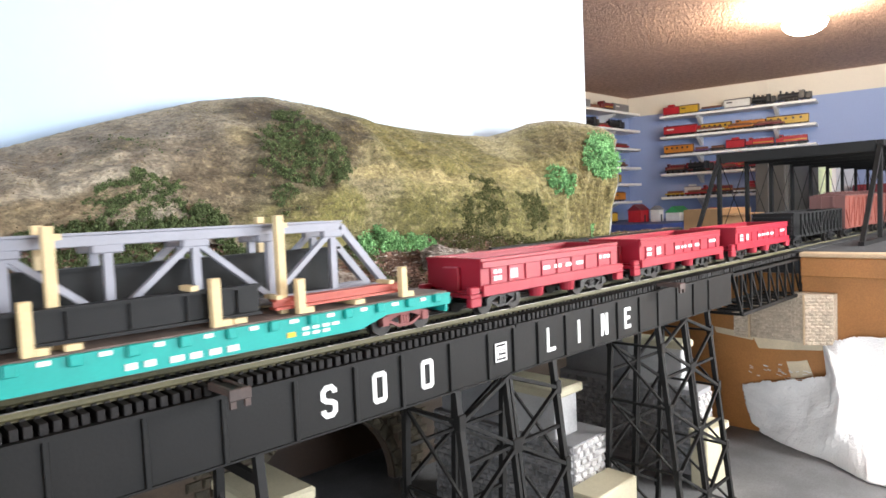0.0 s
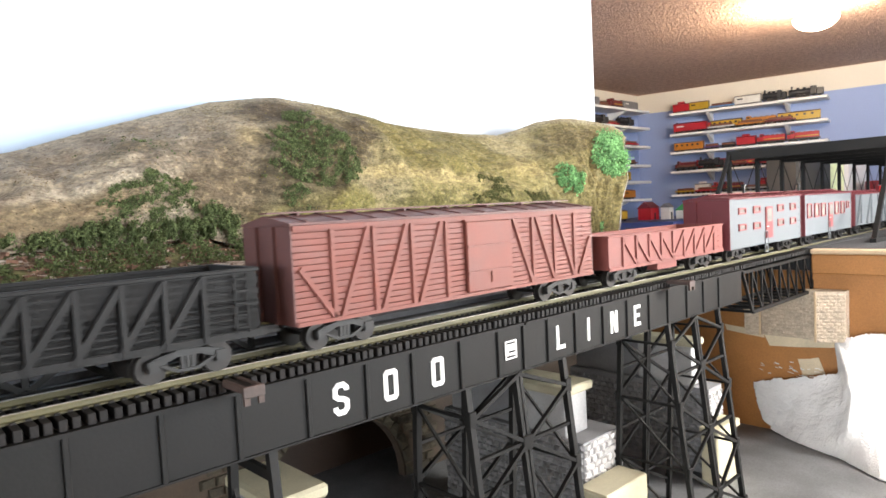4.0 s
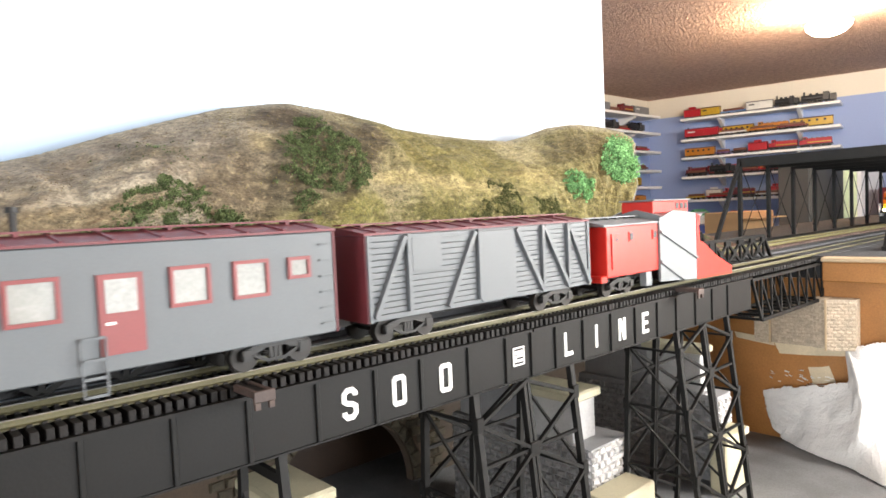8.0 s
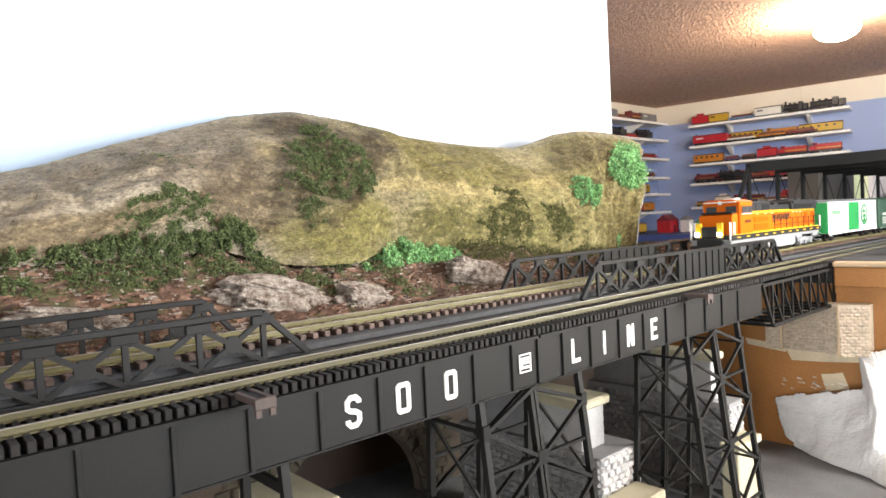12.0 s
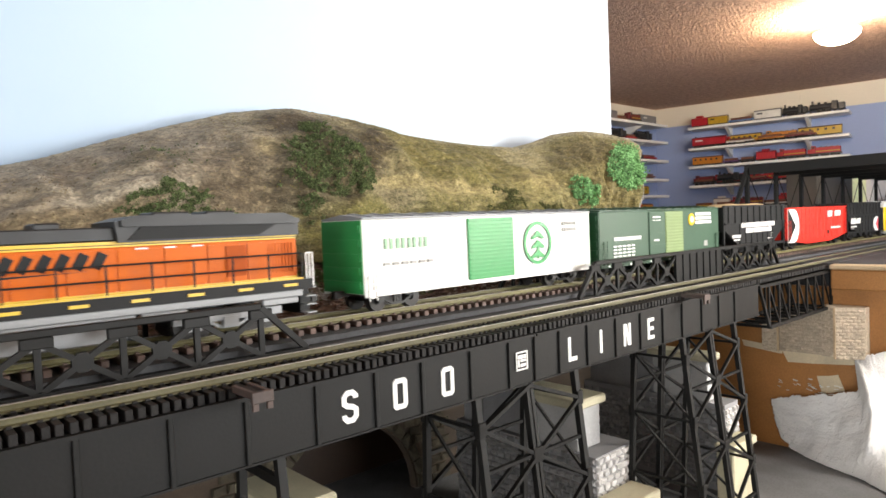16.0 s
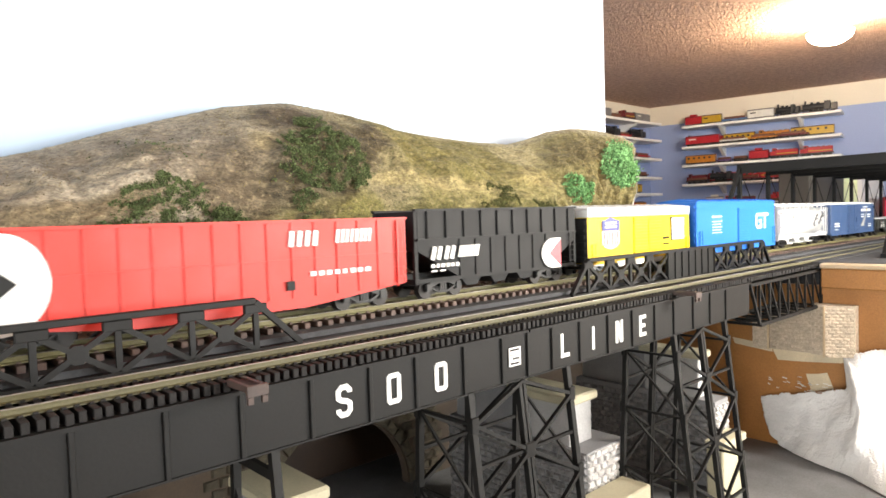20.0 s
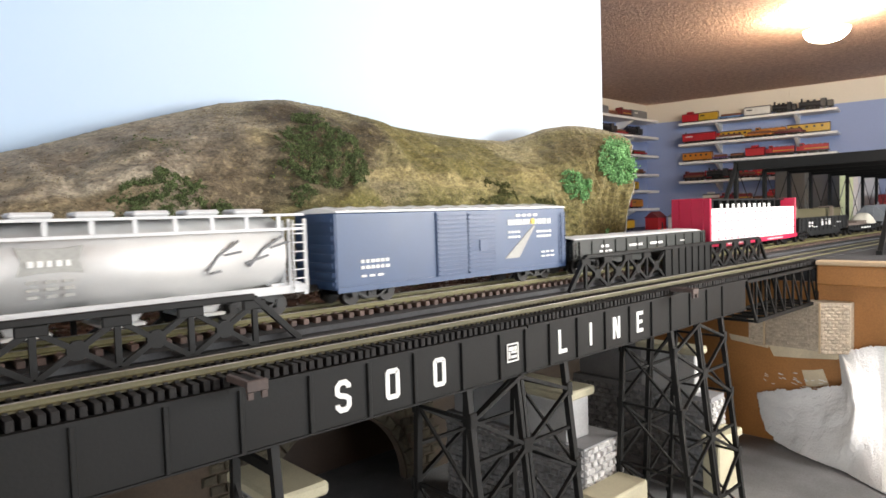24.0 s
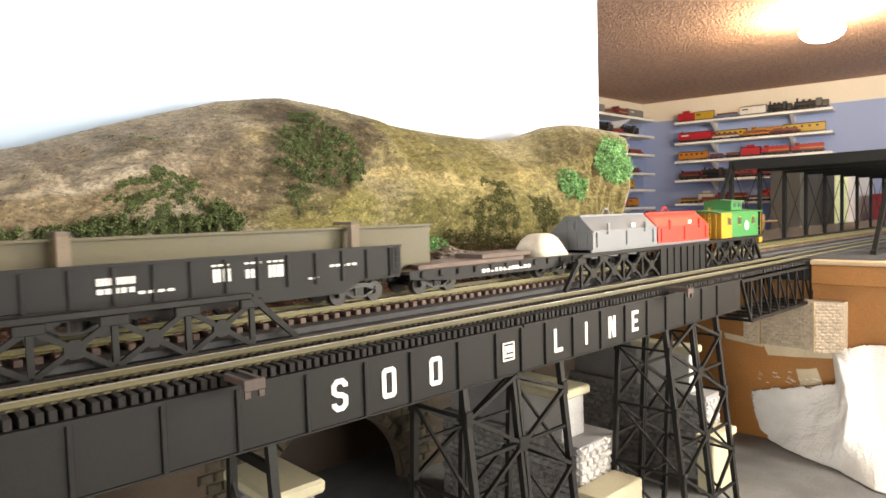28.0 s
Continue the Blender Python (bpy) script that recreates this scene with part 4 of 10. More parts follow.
def tower(xs, label):
    t = thing("trestle_tower", pose(0, 0, 0), label, "trestle tower", "bridge towers")
    ny = lambda z: 0.0005 - 0.115 * (-0.0205 - z)
    fy = lambda z: 0.0325 + 0.05 * (-0.0205 - z)
    for side, fn in ((-1, ny), (1, fy)):
        for k, x in enumerate(xs):
            for dx in ((-0.0014, 0.0014) if k == 1 else (0,)):
                bm = bmesh.new()
                beam(bm, (x + dx, fn(-0.0211), -0.0211), (x + dx, fn(PIT), PIT), 0.0031 if k != 1 else 0.0020, 0.0029, (0, 1, 0))
                part("leg", bm, BLACK, t)
        for k in range(4):
            for s, x in ((-1, xs[0]), (1, xs[2])):
                for za, zb in (((CN[k], SN[k])), *(((CN[k + 1], SN[k]),) if k < 3 else ())):
                    bm = bmesh.new()
                    beam(bm, (xs[1], fn(za) + side * 0.0012, za), (x, fn(zb) + side * 0.0012, zb), 0.0017, 0.0019, (0, 1, 0))
                    part("diagonal", bm, BLACK, t)
                if k:
                    bm = bmesh.new()
                    beam(bm, (xs[1], fn(CN[k]), CN[k]), (x, fn(CN[k]), CN[k]), 0.0015, 0.0018, (0, 1, 0))
                    part("strut", bm, BLACK, t)
                z = SN[k]
                part("gusset", cube(x - 0.0021, x + 0.0021, fn(z) + min(side, 0) * 0.0023 , fn(z) + max(side, 0) * 0.0023, z - 0.0034, z + 0.0034, bevel=0.0003), BLACK, t)
            z = CN[k]
            if k:
                part("gusset", cube(xs[1] - 0.0034, xs[1] + 0.0034, fn(z) + min(side, 0) * 0.0023, fn(z) + max(side, 0) * 0.0023, z - 0.0034, z + 0.0034, bevel=0.0004), BLACK, t)
    for x in (xs[0], xs[2]):
        for za, zb in zip(SN[:-1], SN[1:]):
            for a, b in ((fy(za), ny(zb)),):
                bm = bmesh.new()
                beam(bm, (x, a, za), (x, b, zb), 0.0013, 0.0013, (1, 0, 0))
                part("sway_rod", bm, BLACK, t)
            bm = bmesh.new()
            beam(bm, (x, ny(za), za), (x, fy(za), za), 0.0014, 0.0014, (1, 0, 0))
            part("cross_strut", bm, BLACK, t)
    return t


tower((0.1685, 0.2015, 0.2365), "black steel trestle tower on the canyon floor")
tower((0.3435, 0.378, 0.4125), "black steel trestle tower beside a stone pier")
for x in (0.078, -0.02):
    b = thing("trestle_bent", pose(x, 0, 0), "black steel trestle bent under the girder", "trestle bent", "bridge bents")
    for y0, y1 in ((0.002, -0.014), (0.031, 0.04)):
        bm = bmesh.new()
        beam(bm, (0, y0, -0.0211), (0, y1, PIT), 0.003, 0.003, (0, 1, 0))
        part("leg", bm, BLACK, b)
    bm = bmesh.new()
    beam(bm, (0, 0.0, -0.03), (0, 0.033, -0.03), 0.002, 0.0035)
    part("cap_beam", bm, BLACK, b)
    for a, c in (((0, 0.0, -0.04), (0, 0.036, -0.1)), ((0, 0.033, -0.04), (0, -0.006, -0.1))):
        bm = bmesh.new()
        beam(bm, a, c, 0.001, 0.0015, (1, 0, 0))
        part("diagonal", bm, BLACK, b)


# ---- the deck truss at the canyon's rim ----
def deck_truss():
    t = thing("deck_truss", pose(0, 0, 0), "black deck truss span reaching the stone abutment", "bridge truss")
    xt, xb, zt, zb = (0.4545, 0.616), (0.4715, 0.602), 0.0003, -0.0318
    n = 7
    for y in (0.0, 0.0325):
        part("top_chord", cube(xt[0], xt[1], y - 0.001, y + 0.001, zt - 0.0022, zt), BLACK, t)
        part("bottom_chord", cube(xb[0], xb[1], y - 0.0014, y + 0.0014, zb - 0.0013, zb + 0.0013), BLACK, t)
        for a, b in (((xt[0] + 0.001, zt - 0.002), (xb[0], zb)), ((xt[1] - 0.001, zt - 0.002), (xb[1], zb))):
            bm = bmesh.new()
            beam(bm, (a[0], y, a[1]), (b[0], y, b[1]), 0.002, 0.002, (0, 1, 0))
            part("end_post", bm, BLACK, t)
        for k in range(n + 1):
            x = xb[0] + (xb[1] - xb[0]) * k / n
            bm = bmesh.new()
            beam(bm, (x, y, zb), (x, y, zt - 0.0021), 0.0016, 0.0016, (0, 1, 0))
            part("vertical", bm, BLACK, t)
            if k < n:
                x2 = xb[0] + (xb[1] - xb[0]) * (k + 1) / n
                bm = bmesh.new()
                beam(bm, (x, y, zt - 0.002), (x2, y, zb), 0.0013, 0.0013, (0, 1, 0))
                part("diagonal", bm, BLACK, t)
    for k in range(n + 1):
        x = xb[0] + (xb[1] - xb[0]) * k / n
        part("floor_beam", cube(x - 0.0008, x + 0.0008, 0.0015, 0.031, zb - 0.001, zb + 0.001), BLACK, t)
        part("deck_beam", cube(x - 0.0008, x + 0.0008, 0.0011, 0.0314, zt - 0.002, zt), BLACK, t)
        if k < n:
            x2 = xb[0] + (xb[1] - xb[0]) * (k + 1) / n
            for a, b in ((0.0015, 0.031), (0.031, 0.0015)):
                bm = bmesh.new()
                beam(bm, (x, a, zb), (x2, b, zb), 0.0009, 0.0009)
                part("lateral", bm, BLACK, t)


deck_truss()


# ---- pony trusses of the back track ----
def pony_side(t, y, x0, x1, xt0, xt1, panels, plate=None, zt=0.0262, zb=0.0062):
    s = 0.0011
    part("top_chord", cube(xt0, xt1, y - 0.0013, y + 0.0013, zt - 0.0024, zt, bevel=0.0003), BLACK, t)
    part("bottom_chord", cube(x0, x1, y - 0.0012, y + 0.0012, zb - 0.0016, zb + 0.0004), BLACK, t)
    for a, b in ((x0, xt0), (x1, xt1)):
        bm = bmesh.new()
        beam(bm, (a, y, zb), (b, y, zt - 0.0016), 0.0022, 0.0025, (0, 1, 0))
        part("end_post", bm, BLACK, t)
    step = (xt1 - xt0) / panels
    for k in range(panels + 1):
        x = xt0 + step * k
        if plate and plate[0] - 0.001 < x < plate[1] + 0.001:
            continue
        part("vertical", cube(x - 0.0010, x + 0.0010, y - 0.0008, y + 0.0008, zb, zt - 0.002), BLACK, t)
        part("gusset", cube(x - 0.0046, x + 0.0046, y - 0.0011, y + 0.0011, zt - 0.0060, zt - 0.0023, bevel=0.0004), BLACK, t)
    for k in range(panels):
        x = xt0 + step * k
        if plate and plate[0] - 0.002 < x + step / 2 < plate[1] + 0.002:
            continue
        for a, b in (((x, zt - 0.004), (x + step, zb)), ((x, zb), (x + step, zt - 0.004))):
            bm = bmesh.new()
            beam(bm, (a[0], y, a[1]), (b[0], y, b[1]), 0.0019, 0.0018, (0, 1, 0))
            part("diagonal", bm, BLACK, t)
        bm = bmesh.new()
        c = (x + step / 2, (zt - 0.004 + zb) / 2)
        prism(bm, [(c[0] + 0.0034 * math.cos(q * math.pi / 4 + 0.39), c[1] + 0.0034 * math.sin(q * math.pi / 4 + 0.39)) for q in range(8)], y - 0.001, y + 0.001)
        part("centre_plate", bm, BLACK, t)
    if plate:
        part("web_plate", cube(plate[0], plate[1], y - 0.0008, y + 0.0008, zb, zt - 0.002), BLACK, t)
        for k in range(8):
            x = plate[0] + (plate[1] - plate[0]) * k / 7
            part("rib", cube(x - 0.0005, x + 0.0005, y - 0.0017, y - 0.0008, zb, zt - 0.002), BLACK, t)


pa = thing("pony_truss", pose(0, 0, 0), "black pony truss bridge round the back track", "bridge truss", "pony trusses")
pony_side(pa, 0.036, -0.155, 0.1096, -0.130, 0.0905, 9)
pony_side(pa, 0.0925, -0.155, 0.1076, -0.130, 0.0905, 9, zt=0.0272)
pb = thing("pony_truss", pose(0, 0, 0), "black pony truss with a plated middle panel", "bridge truss", "pony trusses")
pony_side(pb, 0.036, 0.291, 0.585, 0.3076, 0.569, 11, (0.4027, 0.4740), zt=0.0272)
pony_side(pb, 0.0925, 0.281, 0.585, 0.297, 0.569, 11, (0.396, 0.4702), zt=0.0295)


# ---- the large covered truss over both tracks ----
def covered_truss():
    t = thing("through_truss", pose(0, 0, 0), "large black double-track through truss with solid top", "bridge truss")
    z0, z1, n, dx = DECK, 0.1065, 9, 0.083
    for y, xt in ((-0.031, 0.742), (0.128, 0.742)):
        part("top_chord", cube(xt, xt + dx * n, y - 0.003, y + 0.003, z1 - 0.006, z1), BLACK, t)
        part("bottom_chord", cube(xt - 0.072, xt + dx * n, y - 0.0025, y + 0.0025, z0, z0 + 0.004), BLACK, t)
        bm = bmesh.new()
        beam(bm, (xt - 0.070, y, z0), (xt + 0.002, y, z1 - 0.003), 0.0036, 0.0040, (0, 1, 0))
        part("end_post", bm, BLACK, t)
        for k in range(n + 1):
            x = xt + dx * k
            bm = bmesh.new()
            beam(bm, (x, y, z0 + 0.002), (x, y, z1 - 0.004), 0.005, 0.004, (0, 1, 0))
            part("post", bm, BLACK, t)
            if k < n:
                for a, b in ((z0 + 0.003, z1 - 0.005), (z1 - 0.005, z0 + 0.003)):
                    bm = bmesh.new()
                    beam(bm, (x, y, a), (x + dx, y, b), 0.0007, 0.0007, (0, 1, 0))
                    part("tie_rod", bm, BLACK, t)
    part("roof", cube(0.7442, 0.737 + dx * n, -0.0278, 0.1248, z1 - 0.005, z1 - 0.001), BLACK, t)
    part("portal_beam", cube(0.7395, 0.7440, -0.0278, 0.1248, z1 - 0.011, z1), BLACK, t)
    for k in range(1, n + 1):
        part("sway_beam", cube(0.737 + dx * k - 0.001, 0.737 + dx * k + 0.001, -0.0278, 0.1248, z1 - 0.011, z1 - 0.0052), BLACK, t)


covered_truss()


# ---- piers, walls and plaster in the canyon ----
def stone_meshes(material, w, h, d, n=6, seed=5):
    """A few rough-faced blocks: x along the wall, y = 0 at its back, front towards -y."""
    rnd = random.Random(seed)
    out = []
    for _ in range(n):
        bm = bmesh.new()
        j = lambda s: rnd.uniform(-s, s)
        g = min(w, h) * 0.07
        back = [bm.verts.new((x * (w / 2 - g), 0, z * (h / 2 - g))) for x, z in ((-1, -1), (1, -1), (1, 1), (-1, 1))]
        front = [bm.verts.new((x * (w / 2 - g) * 0.86 + j(w * 0.08), -d * rnd.uniform(0.35, 1.0), z * (h / 2 - g) * 0.80 + j(h * 0.11))) for x, z in ((-1, -1), (1, -1), (1, 1), (-1, 1))]
        mid = bm.verts.new((j(w * 0.28), -d * rnd.uniform(0.8, 1.35), j(h * 0.26)))
        for k in range(4):
            bm.faces.new((back[k], back[(k + 1) % 4], front[(k + 1) % 4], front[k]))
            bm.faces.new((front[k], front[(k + 1) % 4], mid))
        out.append(mesh_of("stone", bm, material))
    return out


def stone_face(parent, meshes, m, width, height, sw, sh, seed=1):
    """Courses of stones over a face: m carries x along the face, z up, y into the wall."""
    rnd = random.Random(seed)
    rows = int(height / sh)
    for r in range(rows):
        n = max(1, int(width / sw))
        off = 0.5 * (r % 2)
        for k in range(n - (r % 2)):
            x = (k + 0.5 + off) * width / n
            place("stone", rnd.choice(meshes), parent, m @ pose(x, 0, (r + 0.5) * sh, 0, rnd.choice((0, 180)), 0))
        if r % 2:
            for x in (width / n * 0.25, width - width / n * 0.25):
                place("stone", rnd.choice(meshes), parent, m @ pose(x, 0, (r + 0.5) * sh) @ Matrix.Diagonal((0.5, 1, 1, 1)))


GREY_STONES = stone_meshes(STONE, 0.0064, 0.0044, 0.0020, 9)
# whiter stones for the pier ends: the light on that face is in the colour
LIT_STONE = mat("lit_end_stone", (0.66, 0.65, 0.64), 0.85, vary=0.3, stain=200, bump=0.7, each=0.1)
LIT_STONES = stone_meshes(LIT_STONE, 0.0064, 0.0044, 0.0020, 9, 8)


def pier(x0, x1, y0, y1, step, top, label, block, foot=True):
    """A stone pier across the canyon: rough body with its lit end coloured white, smooth upper block with a cream cap,
    cream footing.
    """
    p = thing("stone_pier", pose(x0, y0, PIT), label, "pier", "stone piers")
    h = step - PIT
    w, d = x1 - x0, y1 - y0
    part("core", cube(0, w, 0, d, 0.0, h), CONCRETE, p)
    stone_face(p, GREY_STONES, pose(0, d, 0.004, 0, 0, -90), d, h - 0.004, 0.0064, 0.0044, 3)
    stone_face(p, LIT_STONES, pose(0, 0, 0.004), w, h - 0.004, 0.0064, 0.0044, 4)
    part("upper_block", cube(0.002, w * 0.62, 0.014, 0.062, h, top - PIT - 0.006, bevel=0.0008), block, p, "smooth plaster block")
    # darker than the front block: the rear's shade is put into the colour
    part("rear_block", cube(0.004, w * 0.60, 0.0622, d - 0.004, h, top - PIT - 0.003, bevel=0.0008), CONCRETE, p, "bare rear block, darker grey for its shade")
    part("cap", cube(-0.0015, w * 0.62 + 0.003, 0.0105, 0.0655, top - PIT - 0.006, top - PIT, bevel=0.0012), CREAM, p, "cream cap stone")
    if foot:
        part("footing", cube(-0.012, w - 0.008, -0.024, -0.0025, 0, 0.048, bevel=0.001), CREAM, p, "cream footing block")
    return p


pier(0.3080, 0.3500, 0.040, 0.165, -0.0945, -0.0612, "grey stone pier, stepped end coloured as lit, cream cap", LEDGE)
pb2 = pier(0.4700, 0.4930, 0.034, 0.165, -0.0960, -0.0580, "grey stone pier beside the tower, end coloured as lit", LEDGE, False)
block = part("end_block", cube(-0.022, 0.0125, -0.016, -0.0028, 0, 0.0405, bevel=0.001), CREAM, pb2, "tall cream end block")
bm = cube(-0.0240, 0.0145, -0.0180, -0.0026, 0.0406, 0.0465, bevel=0.0008)
part("end_block_cap", bm, CREAM, pb2, "cream cap of the end block")
p = thing("stone_pier", pose(0.106, 0.056, PIT), "low pier with a cream cap beneath the girder", "pier", "stone piers")
part("core", cube(0, 0.021, 0, 0.038, 0.0, 0.0955), CONCRETE, p)
stone_face(p, GREY_STONES, pose(0, 0.038, 0.002, 0, 0, -90), 0.038, 0.093, 0.0095, 0.0066, 6)
part("cap", cube(-0.003, 0.0245, -0.005, 0.042, 0.0955, 0.1020, bevel=0.0015), CREAM, p, "cream cap stone")

# the dark canyon wall with the arched portal
AX, AZ, AR = 0.245, PIT, 0.067
WALL_L = "dark brown canyon wall under the bank"
solid("canyon_wall", cube(-0.17, AX - AR, 0.222, 0.23, PIT, -0.0085), EARTH, WALL_L, "wall", kind="structure")
solid("canyon_wall", cube(AX + AR, EDGE - 0.001, 0.222, 0.23, PIT, -0.0085), EARTH, WALL_L, "wall", kind="structure")
bm = bmesh.new()
arc = [(AX + AR * math.cos(math.pi * k / 20), AZ + AR * math.sin(math.pi * k / 20)) for k in range(21)]
for (xa, za), (xb, zb) in zip(arc[:-1], arc[1:]):
    prism(bm, [(xa, za), (xb, zb), (xb, -0.0085), (xa, -0.0085)], 0.222, 0.23)
solid("canyon_wall", bm, EARTH, "dark brown canyon wall over the portal", "wall", kind="structure")
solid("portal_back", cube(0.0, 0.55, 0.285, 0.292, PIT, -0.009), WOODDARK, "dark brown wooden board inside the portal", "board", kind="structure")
portal = thing("tunnel_portal", pose(AX, 0.2215, PIT), "brown cut stone arched tunnel portal", "tunnel portal")
vous = stone_meshes(STONE_BROWN, 0.0125, 0.010, 0.004, 4, 9)
for k in range(18):
    a = math.pi * (k + 0.5) / 18
    place("arch_stone", vous[k % 4], portal, pose(math.cos(a) * (AR + 0.0055), 0, math.sin(a) * (AR + 0.0055), 0, 90 - math.degrees(a), 0))
brown = stone_meshes(STONE_BROWN, 0.011, 0.0075, 0.0025, 5, 10)
for r in range(13):
    z = (r + 0.5) * 0.0075
    inner = math.sqrt(max((AR + 0.012) ** 2 - z * z, 0))
    for s in (-1, 1):
        x = 0.100 - 0.0055 * (r % 2)
        while x > inner + 0.003:
            place("stone", brown[(r + int(x * 900)) % 5], portal, pose(s * x, 0, z))
            x -= 0.011

# the pale stone abutment at the rim
ab = thing("stone_abutment", pose(0.584, 0, 0), "pale cut stone abutment carrying the truss end", "abutment")
pale = stone_meshes(STONE_PALE, 0.0046, 0.0028, 0.0007, 6, 14)
part("wall", cube(0.010, 0.0205, 0.0042, 0.0395, -0.0735, -0.0345), STONE_PALE, ab)
part("pilaster", cube(0.0070, 0.0205, -0.0080, 0.0040, -0.0735, -0.0300), STONE_PALE, ab)
bm = bmesh.new()
quad = [(-0.0010, -0.0085), (0.0098, -0.0285), (0.0205, -0.0285), (0.0205, -0.0085)]
low, high = [bm.verts.new((x, y, -0.0735)) for x, y in quad], [bm.verts.new((x, y, -0.0300)) for x, y in quad]
bm.faces.new(low)
bm.faces.new(high)
for k in range(4):
    bm.faces.new((low[k], low[(k + 1) % 4], high[(k + 1) % 4], high[k]))
part("splayed_block", bm, STONE_PALE, ab)
part("corner_strip", cube(-0.0016, 0.0004, -0.0092, -0.0076, -0.0735, -0.0300), PINE, ab, "bare edge strip at the corner")
part("end_pier", cube(0.006, 0.0205, 0.0398, 0.0535, -0.0735, -0.0500), STONE_PALE, ab)
part("pier_strip", cube(0.0052, 0.0062, 0.0388, 0.0404, -0.0735, -0.0500), PINE, ab, "bare edge strip")
stone_face(ab, pale, pose(0.010, 0.0395, -0.0735, 0, 0, -90), 0.0353, 0.039, 0.0046, 0.0028, 21)
stone_face(ab, pale, pose(0.0070, 0.0040, -0.0735, 0, 0, -90), 0.0118, 0.0434, 0.0046, 0.0028, 22)
stone_face(ab, pale, pose(-0.0010, -0.0090, -0.0735, 0, 0, -61.6), 0.0220, 0.0434, 0.0046, 0.0028, 23)
stone_face(ab, pale, pose(0.006, 0.0535, -0.0735, 0, 0, -90), 0.0130, 0.0235, 0.0046, 0.0028, 24)


def tape(x, pts, label):
    """A strip of masking tape on the hardboard, its corners in y and z."""
    bm = bmesh.new()
    a = [bm.verts.new((x, y, z)) for y, z in pts]
    b = [bm.verts.new((x - 0.0005, y, z)) for y, z in pts]
    bm.faces.new(a)
    bm.faces.new(b)
    for k in range(len(pts)):
        bm.faces.new((a[k], a[(k + 1) % len(pts)], b[(k + 1) % len(pts)], b[k]))
    solid("masking_tape", bm, TAPE, label, "tape", "tape strips")


tape(EDGE - 0.0003, [(0.078, -0.069), (0.0415, -0.0725), (0.0415, -0.0785), (0.060, -0.0765), (0.076, -0.0745)], "cream masking tape strip across the hardboard")
tape(EDGE - 0.0012, [(0.0425, -0.0722), (0.0088, -0.0741), (-0.0175, -0.0749), (-0.0230, -0.0790), (-0.0153, -0.0812), (0.012, -0.0838), (0.0363, -0.0852)], "cream masking tape strip under the abutment")
tape(EDGE - 0.0003, [(0.0128, -0.0949), (0.003, -0.0935), (-0.0042, -0.0914), (-0.0093, -0.1050), (0.0086, -0.1100)], "torn square of masking tape on the hardboard")


# three curves of the cloth, from its free tip to beyond the view: x, y, z
CLOTH = [
    [(0.602, 0.0506, -0.1212), (0.599, 0.0332, -0.1156), (0.594, 0.0078, -0.1087), (0.588, -0.0139, -0.1023), (0.585, -0.0257, -0.097), (0.596, -0.0201, -0.0745), (0.595, -0.0335, -0.0686), (0.597, -0.047, -0.0644), (0.6, -0.1326, -0.0512)],
    [(0.602, 0.0491, -0.1312), (0.599, 0.0374, -0.1364), (0.594, 0.0155, -0.1388), (0.583, -0.0103, -0.1334), (0.572, -0.0302, -0.122), (0.566, -0.039, -0.112), (0.575, -0.0434, -0.1156), (0.585, -0.0526, -0.1163), (0.595, -0.1325, -0.1039)],
    [(0.601, 0.047, -0.1413), (0.599, 0.0412, -0.1544), (0.597, 0.0302, -0.1639), (0.5805, 0.005, -0.1645), (0.5713, -0.0171, -0.1645), (0.5675, -0.0295, -0.1645), (0.5522, -0.0483, -0.1645), (0.5385, -0.0656, -0.1645), (0.5369, -0.1373, -0.1645)]]


def plaster_cloth():
    """The stiff white cloth draped from the bench edge to the canyon floor, with one sharp ridge."""
    nu, nv = 200, 100
    verts = []
    at = [0.0, 0.13, 0.28, 0.42, 0.52, 0.60, 0.70, 0.80, 1.0]
    for i in range(nu):
        u = i / (nu - 1)
        a, m, b = [Vector([float(np.interp(u, at, [q[k] for q in row])) for k in range(3)]) for row in CLOTH]
        ragged = 0.0030 * fuzz(u, 0.2, 0.5, 22) + 0.0014 * fuzz(u, 0.2, 3.5, 80)
        a.z += ragged
        b.y += 0.0022 * fuzz(u, 0.7, 0.5, 26) + 0.0010 * fuzz(u, 0.7, 2.5, 90)
        for j in range(nv):
            v = j / (nv - 1)
            q = a * ((1 - v) * (1 - 2 * v)) + m * (4 * v * (1 - v)) + b * (v * (2 * v - 1))
            e = min(1, v * 8, (1 - v) * 8)
            q.x += e * (0.0016 * fuzz(u * 1.6, v, 0.2, 6) + 0.00045 * fuzz(u * 1.7, v, 4.2, 24)) + 0.00030 * fuzz(u * 1.8, v * 0.7, 7.2, 100)
            q.y += e * 0.0010 * fuzz(u * 1.6, v, 2.2, 10)
            q.x = min(q.x, EDGE - 0.0016)
            q.z = max(q.z, PIT + 0.0006)
            verts.append(q)
    me = bpy.data.meshes.new("plaster_cloth")
    me.from_pydata(verts, [], sheet(nu, nv))
    me.materials.append(PLASTER)
    me.shade_smooth()
    ob = tagged(place("plaster_cloth", me, None), "crumpled white plaster cloth draped to the floor", "plaster cloth")
    sol = ob.modifiers.new("thickness", "SOLIDIFY")
    sol.thickness = 0.0010


